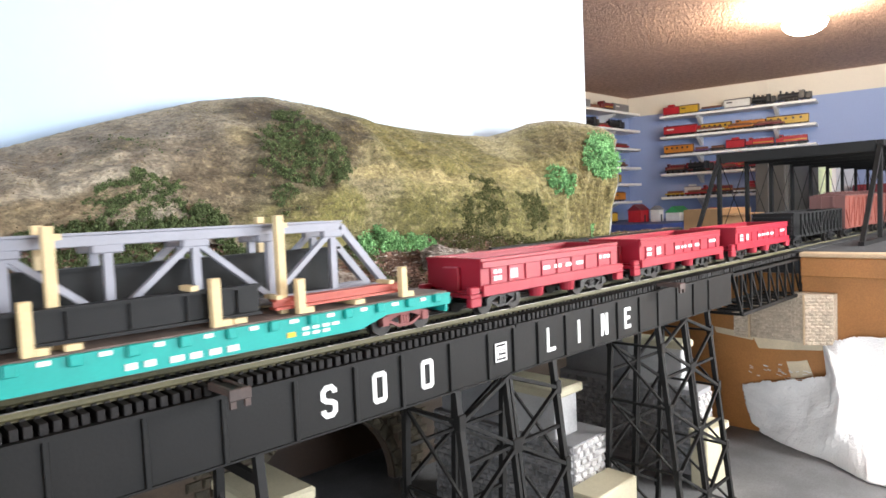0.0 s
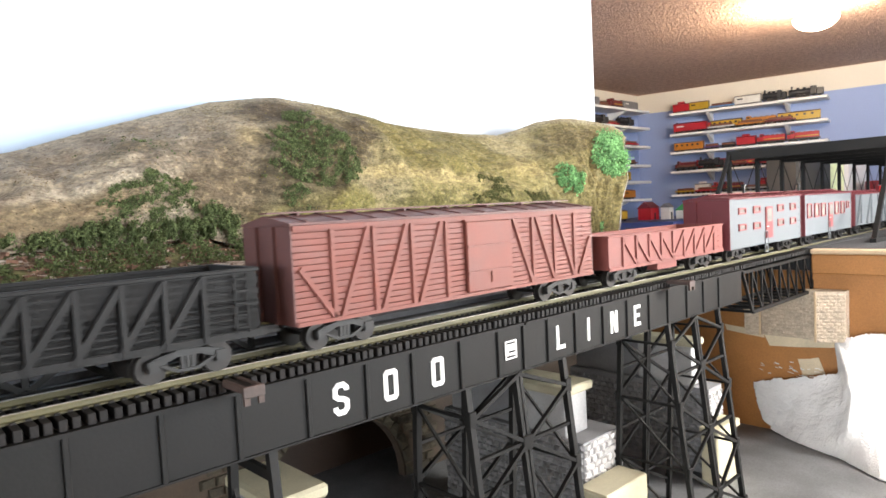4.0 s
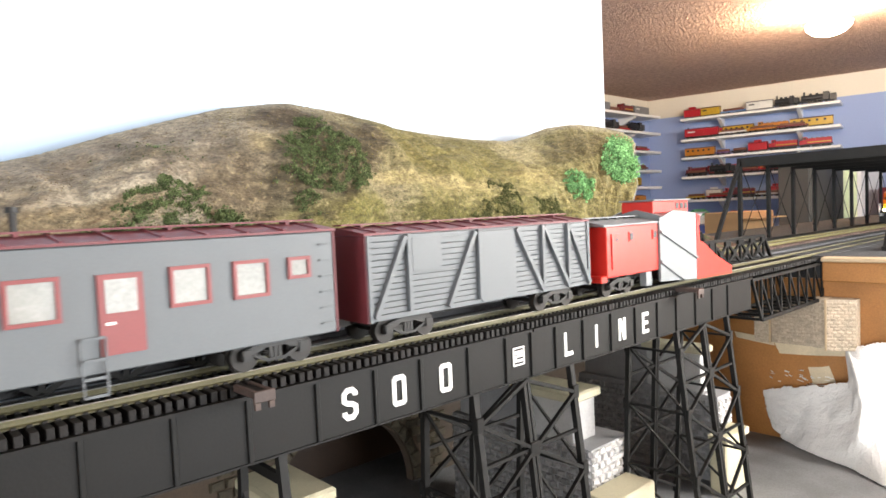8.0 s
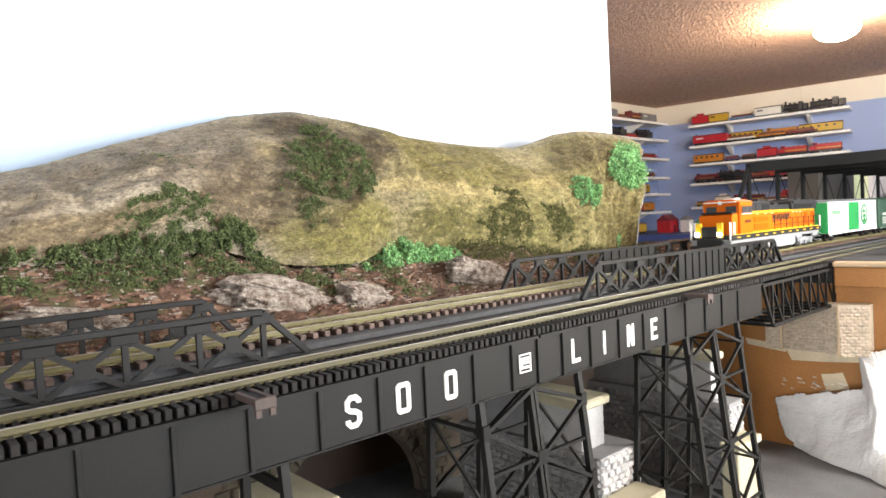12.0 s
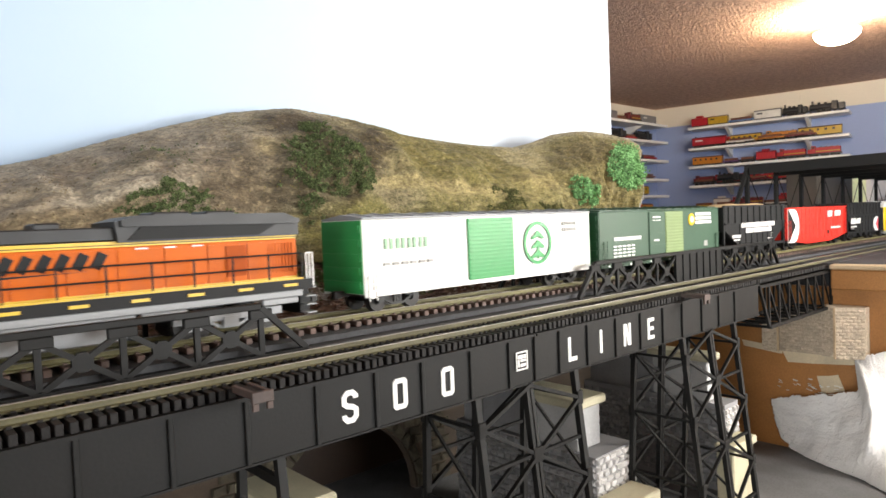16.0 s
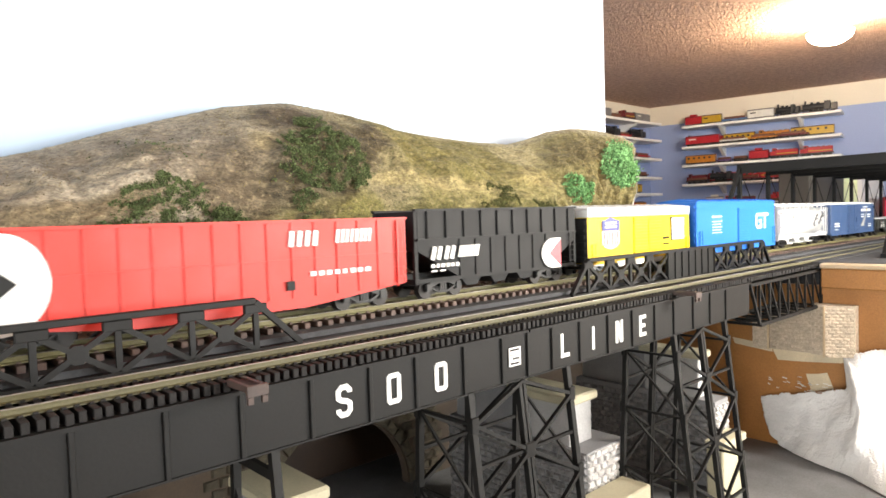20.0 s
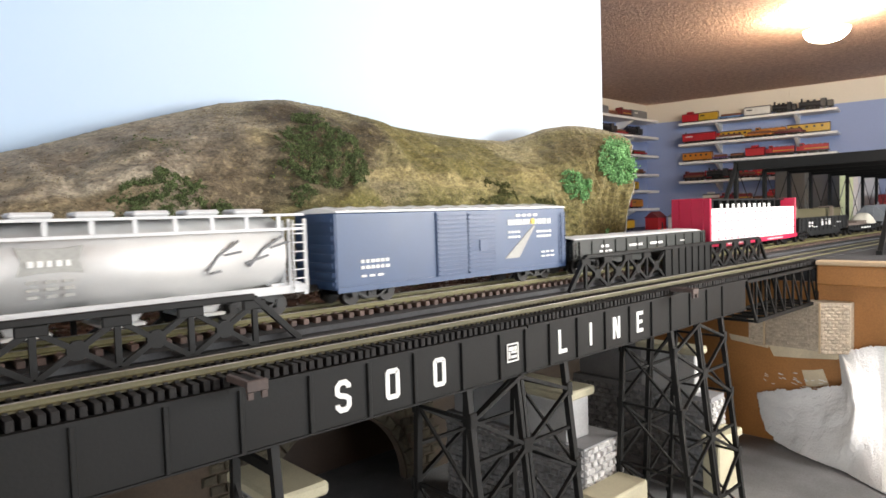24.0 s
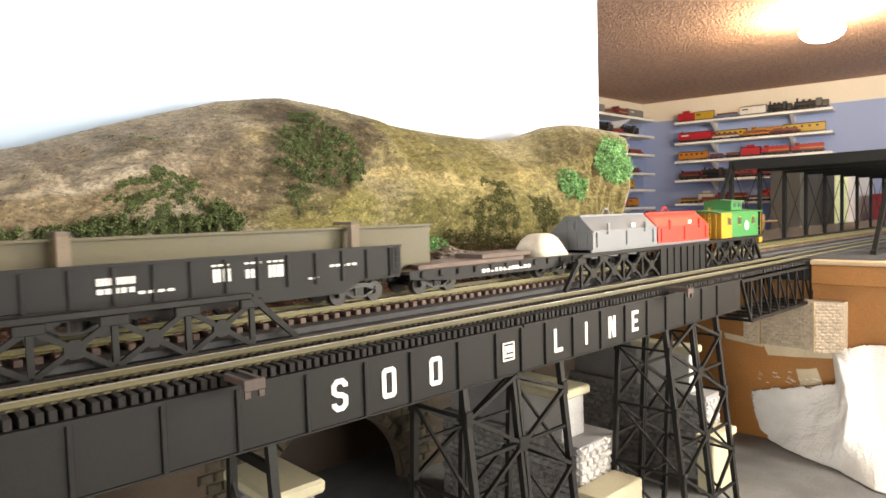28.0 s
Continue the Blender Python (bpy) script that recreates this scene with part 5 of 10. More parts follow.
plaster_cloth()
rnd = random.Random(71)
bm = bmesh.new()
for _ in range(26):                # dried dabs and streaks of plaster on the hardboard above the cloth
    y, z = rnd.uniform(-0.006, 0.046), rnd.uniform(-0.112, -0.098)
    w, t = rnd.uniform(0.0015, 0.0055), rnd.uniform(0.0003, 0.0009)
    beam(bm, (EDGE - 0.0006, y, z), (EDGE - 0.0006, y - w, z + rnd.uniform(-0.002, 0.001)), t, 0.0010, (1, 0, 0))
solid("plaster_smear", bm, PLASTER, "dried white plaster smears on the hardboard", "plaster", kind="stuff")
bm = bmesh.new()
rod(bm, (0, 0, 0), (0.02, 0.006, 0), 0.005, 14)
solid("scrap", bm, mat("crumpled_foil", (0.6, 0.6, 0.58), 0.35, metal=0.8), "crumpled silver scrap on the canyon floor", "scrap", m=pose(0.345, 0.012, PIT + 0.005, 0, 0, 20))


# ---- shelves with model trains ----
SHELF_D = 0.11
GAP_COL = {"red": (0.44, 0.016, 0.026), "maroon": (0.16, 0.014, 0.02), "yellow": (0.52, 0.33, 0.03), "orange": (0.50, 0.19, 0.02), "black": (0.02, 0.02, 0.022), "blue": (0.12, 0.25, 0.50),
           "white": (0.75, 0.74, 0.70), "green": (0.05, 0.30, 0.10), "grey": (0.20, 0.20, 0.21), "brown": (0.18, 0.07, 0.04), "purple": (0.12, 0.06, 0.18)}
SHELF_PAINT = {k: mat("shelf_model_" + k, c, 0.35, vary=0.15, grain=400) for k, c in GAP_COL.items()}


def wheels_mesh():
    bm = bmesh.new()
    for x in (-0.012, 0.012):
        for y in (-0.009, 0.009):
            rod(bm, (x, y - 0.0012, 0.0055), (x, y + 0.0012, 0.0055), 0.0055, 10)
    box(bm, -0.017, 0.017, -0.0105, 0.0105, 0.005, 0.009)
    return mesh_of("truck", bm, TRUCKGREY)


SHELF_TRUCK = wheels_mesh()
SHELF_KINDS = {}


def shelf_model(kind, colour, length):
    """One display model, built at the origin on the first call and copied after."""
    key = (kind, colour, length)
    if key in SHELF_KINDS:
        return SHELF_KINDS[key]
    h, w, pm = length / 2, 0.017, SHELF_PAINT[colour]
    names = {"box": "boxcar", "flat": "flatcar", "diesel": "diesel", "steam": "steam_engine", "caboose": "caboose", "coach": "coach"}
    t = thing("model_" + names[kind], pose(0, 0, -50), colour + " display model " + names[kind].replace("_", " ") + " on a wall shelf", "model train", "shelf models")
    if kind in ("box", "coach", "caboose"):
        part("body", cube(-h, h, -w, w, 0.010, 0.042, bevel=0.001), pm, t)
        bm = bmesh.new()
        extrude_x(bm, [(-w - 0.001, 0.0421), (-w * 0.5, 0.0465), (w * 0.5, 0.0465), (w + 0.001, 0.0421)], -h - 0.001, h + 0.001)
        part("roof", bm, SHELF_PAINT["brown"] if colour in ("yellow", "orange") else SHELF_PAINT["grey"] if colour == "white" else pm, t)
        if kind == "caboose":
            part("cupola", cube(-0.016, 0.014, -0.012, 0.012, 0.0466, 0.056), pm, t)
        elif kind == "coach":
            for k in range(5):
                part("window", cube(-h + length * (k + 0.6) / 5.6 - 0.005, -h + length * (k + 0.6) / 5.6 + 0.005, -w - 0.0004, -w + 0.0004, 0.027, 0.036), SHELF_PAINT["black"], t)
        else:
            part("door", cube(-0.012, 0.012, -w - 0.0012, -w + 0.0002, 0.011, 0.041), pm, t)
            part("lettering", cube(-h * 0.8, -h * 0.35, -w - 0.0005, -w + 0.0002, 0.028, 0.034), SHELF_PAINT["black" if colour in ("white", "yellow", "orange") else "white"], t)
            part("roof_walk", cube(-h, h, -0.003, 0.003, 0.0466, 0.0482), SHELF_PAINT["black"], t)
        part("under_frame", cube(-h, h, -w + 0.002, w - 0.002, 0.0065, 0.0099), SHELF_PAINT["black"], t)
    elif kind == "flat":
        part("deck", cube(-h, h, -w, w, 0.010, 0.016), pm, t)
        part("load", cube(-h * 0.8, h * 0.8, -w * 0.7, w * 0.7, 0.016, 0.027, bevel=0.002), SHELF_PAINT["brown"], t)
    elif kind == "diesel":
        part("frame", cube(-h, h, -w, w, 0.010, 0.016), SHELF_PAINT["black"], t)
        part("hood", cube(-h * 0.5, h * 0.95, -w * 0.72, w * 0.72, 0.016, 0.041, bevel=0.001), pm, t)
        part("cab", cube(-h * 0.75, -h * 0.5, -w, w, 0.016, 0.048, bevel=0.001), pm, t)
        stripe = "yellow" if colour in ("red", "maroon", "black") else "black"
        part("hood_stripe", cube(-h * 0.48, h * 0.93, -w * 0.72 - 0.0006, -w * 0.72 + 0.0002, 0.022, 0.026), SHELF_PAINT[stripe], t)
        part("cab_window", cube(-h * 0.70, -h * 0.55, -w - 0.0006, -w + 0.0002, 0.036, 0.044), SHELF_PAINT["black"], t)
        for k in range(4):
            part("roof_fan", cube(-h * 0.30 + k * h * 0.32, -h * 0.30 + k * h * 0.32 + 0.010, -0.006, 0.006, 0.0411, 0.0445), SHELF_PAINT["grey"], t)
        part("fuel_tank", cube(-h * 0.2, h * 0.25, -w * 0.8, w * 0.8, 0.004, 0.0099), SHELF_PAINT["black"], t)
        part("nose", cube(-h * 0.97, -h * 0.75, -w * 0.7, w * 0.7, 0.016, 0.034, bevel=0.001), pm, t)
    else:
        bm = bmesh.new()
        rod(bm, (-h * 0.9, 0, 0.031), (h * 0.3, 0, 0.031), 0.0125, 14)
        part("boiler", bm, pm, t, smooth=False)
        part("cab", cube(h * 0.3, h * 0.62, -w, w, 0.014, 0.050, bevel=0.001), pm, t)
        part("tender", cube(h * 0.66, h, -w, w, 0.012, 0.040, bevel=0.001), pm, t)
        for x, r, z in ((-h * 0.75, 0.004, 0.058), (-h * 0.4, 0.006, 0.050), (-h * 0.05, 0.006, 0.049)):
            bm = bmesh.new()
            rod(bm, (x, 0, 0.040), (x, 0, z), r, 10)
            part("chimney", bm, pm, t)
        part("running_board", cube(-h, h * 0.3, -w, w, 0.016, 0.019), pm, t)
        for k in range(3):
            for y in (-0.0125, 0.0125):
                part("driver", rod(bmesh.new(), (-h * 0.4 + k * h * 0.26, y - 0.001, 0.009), (-h * 0.4 + k * h * 0.26, y + 0.001, 0.009), 0.009, 14), STEEL, t)
    for s in (-1, 1):
        place("truck", SHELF_TRUCK, t, pose(s * (h - 0.024), 0, 0))
    SHELF_KINDS[key] = t
    return t


USED = set()


def stand_on(row, m0, along):
    """Set the models of a row side by side along a shelf."""
    x = 0.006
    for kind, colour, length in row:
        if x + length > along:
            break
        ob = shelf_model(kind, colour, length)
        m = m0 @ pose(x + length / 2, 0, 0)
        if ob.name in USED:
            ob = copy_thing(ob, m)
        else:
            ob.matrix_basis = m
            USED.add(ob.name)
        x += length + 0.003


def shelf(m, length, label, brackets):
    s = thing("wall_shelf", m, label, "shelf", "display shelves")
    part("board", cube(0, length, -SHELF_D, 0, -0.012, 0, bevel=0.0015), WHITE, s)
    for x in brackets:
        bm = bmesh.new()
        v = [(-0.001, -0.0122), (-SHELF_D * 0.85, -0.0122), (-SHELF_D * 0.8, -0.018), (-0.012, -0.05), (-0.001, -0.05)]
        extrude_x(bm, v, x - 0.007, x + 0.007)
        part("bracket", bm, WHITE, s)
    return s


B, D, S, C, K, F = "box", "diesel", "steam", "caboose", "coach", "flat"
EAST_Z = [0.465, 0.366, 0.279, 0.187, 0.075]
EAST_ROWS = [
    [(C, "red", 0.075), (B, "yellow", 0.085), (F, "blue", 0.11), (B, "white", 0.11), (S, "black", 0.10), (S, "black", 0.14)],
    [(S, "black", 0.11), (D, "red", 0.06), (K, "yellow", 0.13), (D, "orange", 0.145), (K, "yellow", 0.165)],
    [(K, "orange", 0.135), (F, "purple", 0.07), (F, "black", 0.07), (C, "red", 0.08), (D, "red", 0.12), (D, "red", 0.13)],
    [(D, "maroon", 0.10), (B, "red", 0.07), (K, "red", 0.12), (D, "red", 0.13), (B, "white", 0.08), (B, "grey", 0.09)],
    [(F, "red", 0.09), (C, "white", 0.07), (D, "red", 0.11), (F, "maroon", 0.08), (C, "red", 0.07), (B, "white", 0.10)]]
EAST_FRONT = [
    [],
    [(B, "red", 0.15), (F, "white", 0.12), (F, "orange", 0.12), (F, "maroon", 0.12)],
    [],
    [(F, "black", 0.10), (S, "black", 0.12), (F, "maroon", 0.10), (F, "red", 0.11)],
    [(F, "yellow", 0.09), (F, "red", 0.11), (D, "maroon", 0.10), (F, "white", 0.12)]]
for z, row, front in zip(EAST_Z, EAST_ROWS, EAST_FRONT):
    m = CORNER @ pose(0, -0.19, z, 0, 0, -90)
    shelf(m, 0.66, "white wall shelf full of model trains", (0.17, 0.50))
    stand_on(row, m @ pose(0, -0.050, 0.0), 0.66)
    stand_on(front, m @ pose(0.012, -0.090, 0.0), 0.63)
NORTH_Z = [0.491, 0.409, 0.319, 0.228, 0.149, 0.063]
NORTH_ROWS = [
    [(B, "orange", 0.10), (F, "grey", 0.11), (B, "grey", 0.10), (F, "brown", 0.09), (D, "maroon", 0.11), (B, "grey", 0.13)],
    [(S, "black", 0.13), (D, "maroon", 0.12), (S, "black", 0.13), (F, "red", 0.09), (S, "black", 0.13)],
    [(K, "black", 0.14), (D, "black", 0.13), (S, "black", 0.13), (D, "black", 0.12), (F, "red", 0.12)],
    [(K, "brown", 0.15), (K, "white", 0.13), (B, "black", 0.10), (K, "brown", 0.14), (F, "brown", 0.10)],
    [(D, "orange", 0.14), (D, "yellow", 0.14), (K, "orange", 0.13), (K, "yellow", 0.15)],
    [(D, "red", 0.13), (B, "orange", 0.10), (C, "red", 0.08), (B, "yellow", 0.10), (C, "red", 0.08), (B, "orange", 0.10)]]
for z, row in zip(NORTH_Z, NORTH_ROWS):
    m = pose(2.26, NORTH, z, 0, 0, 0)
    shelf(m, 0.70, "white wall shelf with model trains in the corner", (0.1, 0.5))
    stand_on(row, m @ pose(0.0, -0.055, 0.0), 0.70)

# the blue display table in the corner with small buildings
table = thing("display_table", pose(2.62, 1.2, -0.13), "blue edged display table in the room corner", "table")
part("top", cube(-0.35, 0.40, -0.22, 0.33, 0.07, 0.10), mat("blue_table_paint", (0.05, 0.08, 0.25), 0.5), table)
part("yellow_rail", cube(-0.36, 0.41, -0.226, -0.2205, 0.035, 0.069), SHELF_PAINT["yellow"], table)
for x, y in ((-0.33, -0.19), (0.37, -0.19), (-0.33, 0.3), (0.37, 0.3)):
    part("leg", cube(x - 0.02, x + 0.02, y - 0.02, y + 0.02, FLOOR + 0.13, 0.0695), PLY, table)


def toy_house(x, y, w, d, h, wall, roof, label):
    t = thing("model_house", pose(x, y, -0.03), label, "model house", "toy buildings")
    part("wall", cube(-w / 2, w / 2, -d / 2, d / 2, 0, h), SHELF_PAINT[wall], t)
    bm = bmesh.new()
    extrude_x(bm, [(-d / 2 - 0.004, h), (0, h + d * 0.45), (d / 2 + 0.004, h)], -w / 2 - 0.004, w / 2 + 0.004)
    part("roof", bm, SHELF_PAINT[roof], t)
    part("door", cube(-0.006, 0.006, -d / 2 - 0.001, -d / 2 + 0.0005, 0, h * 0.6), SHELF_PAINT["black"], t)


toy_house(2.56, 1.24, 0.07, 0.06, 0.05, "red", "maroon", "red toy barn on the display table")
toy_house(2.59, 1.17, 0.035, 0.04, 0.05, "white", "grey", "small white toy house on the table")
toy_house(2.66, 1.11, 0.10, 0.06, 0.035, "white", "green", "long white toy station with a green roof")
for kind, col, x, y in ((B, "yellow", 2.40, 1.30), (F, "red", 2.66, 1.02), (D, "red", 2.90, 1.04)):
    ob = copy_thing(shelf_model(kind, col, 0.125 if kind == B else 0.12 if kind == F else 0.15), pose(x, y, -0.03))
    tagged(ob, col + " toy rolling stock standing on the display table")

# things seen through the covered truss
GREYPAINT = mat("grey_enamel", (0.075, 0.072, 0.062), 0.5, vary=0.1, grain=200, stain=8)


def cabinet(x, y, w, label):
    t = thing("storage_cabinet", pose(x, y, FLOOR), label, "cabinet", "grey cabinets")
    h = 0.225 - FLOOR
    part("body", cube(0, 0.38, -w / 2, w / 2, 0, h, bevel=0.004), GREYPAINT, t)
    for s in (-1, 1):
        part("door", cube(-0.012, -0.001, s * w / 4 - w / 4 + 0.004, s * w / 4 + w / 4 - 0.004, 0.02, h - 0.02, bevel=0.003), GREYPAINT, t)
        part("handle", cube(-0.022, -0.0125, s * 0.02 - 0.004, s * 0.02 + 0.004, h * 0.5, h * 0.5 + 0.1), STEEL, t)


cabinet(2.66, 0.730, 0.118, "tall grey steel storage cabinet against the wall")
door = thing("door_1", CORNER @ pose(-0.002, -0.868, FLOOR), "white framed glazed door with a glowing curtain", "door", kind="structure")
part("door_frame", cube(-0.05, 0, -0.065, -0.050, 0, 1.93), WHITE, door)
part("door_frame", cube(-0.05, 0, 0.050, 0.065, 0, 1.93), WHITE, door)
part("door_head", cube(-0.05, 0, -0.065, 0.065, 1.9301, 1.96), WHITE, door)
# emission in the cloth stands for daylight coming through it
part("curtain", cube(-0.03, -0.01, -0.0495, 0.0495, 0.02, 1.928), mat("glowing_green_curtain", (0.62, 0.68, 0.45), 0.8, emit=0.5, bump=0), door, "pale green curtain with daylight put in as glow")
book = thing("bookcase", pose(2.75, 0.285, FLOOR), "white bookcase with brown and maroon rows", "bookcase")
part("side", cube(0, 0.28, -0.26, -0.245, 0, 1.93), WHITE, book)
part("side", cube(0, 0.28, 0.245, 0.26, 0, 1.93), WHITE, book)
for k in range(7):
    part("board", cube(0, 0.28, -0.2448, 0.2448, 0.27 * k + 0.005, 0.27 * k + 0.02), WHITE, book)
    part("book_row", cube(0.03, 0.25, -0.235, 0.20, 0.27 * k + 0.0202, 0.27 * k + 0.215, bevel=0.003), SHELF_PAINT["brown" if k % 2 else "maroon"], book, "dark row of bound magazines")
crate = thing("cardboard_box", pose(1.75, 0.555, -0.16), "open tan cardboard box on the bench", "box")
part("body", cube(-0.10, 0.10, -0.05, 0.05, 0, 0.19, bevel=0.002), CARDBOARD, crate)
part("flap", cube(-0.10, 0.10, -0.085, -0.0505, 0.17, 0.1735), CARDBOARD, crate)
bench2 = thing("side_bench", pose(1.75, 0.62, -0.16), "plain wooden side bench behind the bridge", "bench")
part("top", cube(-0.25, 0.35, -0.25, 0.25, -0.03, -0.0005), PINE, bench2)
for x, y in ((-0.22, -0.22), (0.32, -0.22), (-0.22, 0.22), (0.32, 0.22)):
    part("leg", cube(x - 0.02, x + 0.02, y - 0.02, y + 0.02, FLOOR + 0.16, -0.0305), PINE, bench2)


# ---- the two trains ----
RIDERS = []
W = 0.0168            # half the width of a car


def paint(name, rgb, rough=0.42, vary=0.12, **kw):
    return mat(name, rgb, rough, vary=vary, grain=1500, stain=70, bump=0.05, **kw)


ORE_RED = paint("ore_car_red", (0.29, 0.008, 0.024))
CAR_BLACK = paint("flat_black", (0.0125, 0.0128, 0.0132), 0.6, 0.25, shine=0.25)
BOX_BROWN = paint("mineral_brown", (0.18, 0.048, 0.033), 0.6, 0.2)
ROOF_BROWN = paint("dark_brown_roof", (0.12, 0.05, 0.045), 0.6, 0.25)
GON_BROWN = paint("faded_mineral_red", (0.19, 0.050, 0.040), 0.6, 0.2)
MW_GREY = paint("work_train_grey", (0.116, 0.129, 0.140), 0.55, 0.1)
MW_ROOF = paint("work_train_red", (0.145, 0.026, 0.033), 0.55, 0.2)
PLOW_RED = paint("plow_red", (0.62, 0.028, 0.018), 0.4)
PLOW_GREY = paint("plow_grey", (0.19, 0.205, 0.215), 0.5)
TEAL = paint("teal", (0.012, 0.31, 0.275), 0.4, shine=0.3)
DECKWOOD = mat("weathered_deck_wood", (0.17, 0.13, 0.11), 0.8, vary=0.4, stain=150)
TRUCK_RED = paint("red_oxide", (0.20, 0.05, 0.045), 0.6, 0.2)
TRUSS_GREY = paint("primer_grey", (0.27, 0.275, 0.32), 0.5)
STAKE = mat("bare_pine_sticks", (0.66, 0.51, 0.28), 0.6, vary=0.15, stain=120)
BEAM_RED = paint("red_lead", (0.42, 0.07, 0.04), 0.5)
ORANGE = paint("locomotive_orange", (0.56, 0.115, 0.003), 0.4, shine=0.15)
YELLOW = paint("stripe_yellow", (0.66, 0.43, 0.015), 0.35)
SILVER = paint("silver_frame", (0.25, 0.26, 0.27), 0.45)
CARWHITE = paint("car_white", (0.74, 0.74, 0.72), 0.4, 0.06)
CARGREEN = paint("car_green", (0.02, 0.28, 0.07), 0.4)
BCGREEN = paint("dark_green", (0.034, 0.080, 0.047), 0.45)
DOORGREEN = paint("pale_door_green", (0.20, 0.27, 0.12), 0.45)
REDCAR = paint("bright_red_car", (0.60, 0.022, 0.010), 0.5)
CARYELLOW = paint("armour_yellow", (0.80, 0.56, 0.01), 0.4)
CARBLUE = paint("bright_blue", (0.02, 0.17, 0.62), 0.38)
CARBLUE2 = paint("soft_blue", (0.033, 0.070, 0.160), 0.42)
CAR_SILVER = paint("pale_grey_hopper", (0.60, 0.61, 0.62), 0.4)
TANK_SILVER = paint("bright_metal_tank", (0.70, 0.70, 0.695), 0.5, 0.06, metal=0.35)
LOCO_SILVER = paint("pale_silver_frame", (0.27, 0.28, 0.29), 0.4)
ROOF_GREY = paint("dark_grey_hood", (0.017, 0.0175, 0.019), 0.5, 0.2)
GONGREEN = paint("black_green", (0.017, 0.020, 0.017), 0.5, 0.2)
CRIMSON = paint("crimson", (0.48, 0.015, 0.06), 0.4)
WRAP = paint("white_lumber_wrap", (0.80, 0.78, 0.78), 0.5, 0.06)
WRAPRED = paint("wrap_print_red", (0.68, 0.27, 0.30), 0.5)
OLIVE = paint("olive_drab", (0.095, 0.082, 0.042), 0.6, 0.2)
COILGREY = paint("coil_hood_grey", (0.17, 0.182, 0.20), 0.45)
COILRED = paint("coil_hood_red", (0.60, 0.045, 0.03), 0.4)
CABGREEN = paint("caboose_green", (0.035, 0.18, 0.05), 0.45)
CABYELLOW = paint("caboose_yellow", (0.40, 0.24, 0.02), 0.45)
GRAIN = mat("tan_grain_load", (0.50, 0.36, 0.19), 0.9, vary=0.25, stain=200, bump=0.8)
SHEET = mat("white_plastic_sheet", (0.74, 0.76, 0.78), 0.35, vary=0.15, stain=60, bump=0.2)
DARKGLASS = mat("dark_window", (0.035, 0.038, 0.042), 0.4, vary=0.3)
# opaque pale panes: the light seen through the glass is put into the colour
PALEGLASS = mat("curtained_window", (0.25, 0.25, 0.23), 0.2, vary=0.3, stain=140)
SHIELD_BLUE = paint("emblem_blue", (0.05, 0.06, 0.25))
SHIELD_RED = paint("emblem_red", (0.62, 0.12, 0.12))
HEADLAMP = mat("lit_headlamp", (1.0, 0.93, 0.8), 0.3, emit=40.0, bump=0)


def truck_mesh(name, wb, material):
    """A truck's cast side frames and bolster; the origin is at its centre on the rail."""
    bm = bmesh.new()
    for s in (-1, 1):
        y0, y1 = (s * 0.0112, s * 0.0128)
        y0, y1 = min(y0, y1), max(y0, y1)
        h = wb / 2
        prism(bm, [(-h - 0.002, 0.0072), (-h + 0.0015, 0.0082), (-0.003, 0.0094), (0.003, 0.0094), (h - 0.0015, 0.0082), (h + 0.002, 0.0072), (h + 0.002, 0.0052), (h - 0.002, 0.0056), (0.0032, 0.0074), (-0.0032, 0.0074), (-h + 0.002, 0.0056), (-h - 0.002, 0.0052)], y0, y1)
        prism(bm, [(-h + 0.0018, 0.0052), (-0.0034, 0.0026), (0.0034, 0.0026), (h - 0.0018, 0.0052), (h - 0.0028, 0.0058), (0.0028, 0.0036), (-0.0028, 0.0036), (-h + 0.0028, 0.0058)], y0, y1)
        for x in (-h, h):
            box(bm, x - 0.0016, x + 0.0016, y0 - 0.0006, y1 + 0.0006, 0.0040, 0.0074)
        for x in (-0.0016, 0.0, 0.0016):
            box(bm, x - 0.0006, x + 0.0006, y0 + 0.0002, y1 - 0.0002, 0.0036, 0.0075)
    box(bm, -0.0022, 0.0022, -0.0112, 0.0112, 0.006, 0.0088)
    return mesh_of(name, bm, material)


def wheel_mesh():
    bm = bmesh.new()
    rod(bm, (0, -0.0012, 0), (0, 0.0012, 0), 0.0048, 18)
    rod(bm, (0, 0.0013, 0), (0, 0.0019, 0), 0.0054, 18)
    rod(bm, (0, -0.0019, 0), (0, -0.0012, 0), 0.0018, 8)
    return mesh_of("wheel", bm, STEEL)


WHEEL = wheel_mesh()
AXLE = mesh_of("axle", rod(bmesh.new(), (0, -0.007, 0), (0, 0.007, 0), 0.0009, 8), STEEL)
TRUCKS = {}


def trucks(c, xs, material=None, wb=0.0205):
    material = material or TRUCKGREY
    key = (material.name, wb)
    if key not in TRUCKS:
        TRUCKS[key] = truck_mesh("truck", wb, material)
    for x in xs:
        t = place("truck", TRUCKS[key], c, pose(x, 0, 0))
        for dx in (-wb / 2, wb / 2):
            place("axle", AXLE, t, pose(dx, 0, 0.0048))
            for s in (-1, 1):
                place("wheel", WHEEL, t, pose(dx, s * 0.0092, 0.0048, 0, 0, 180 if s > 0 else 0))


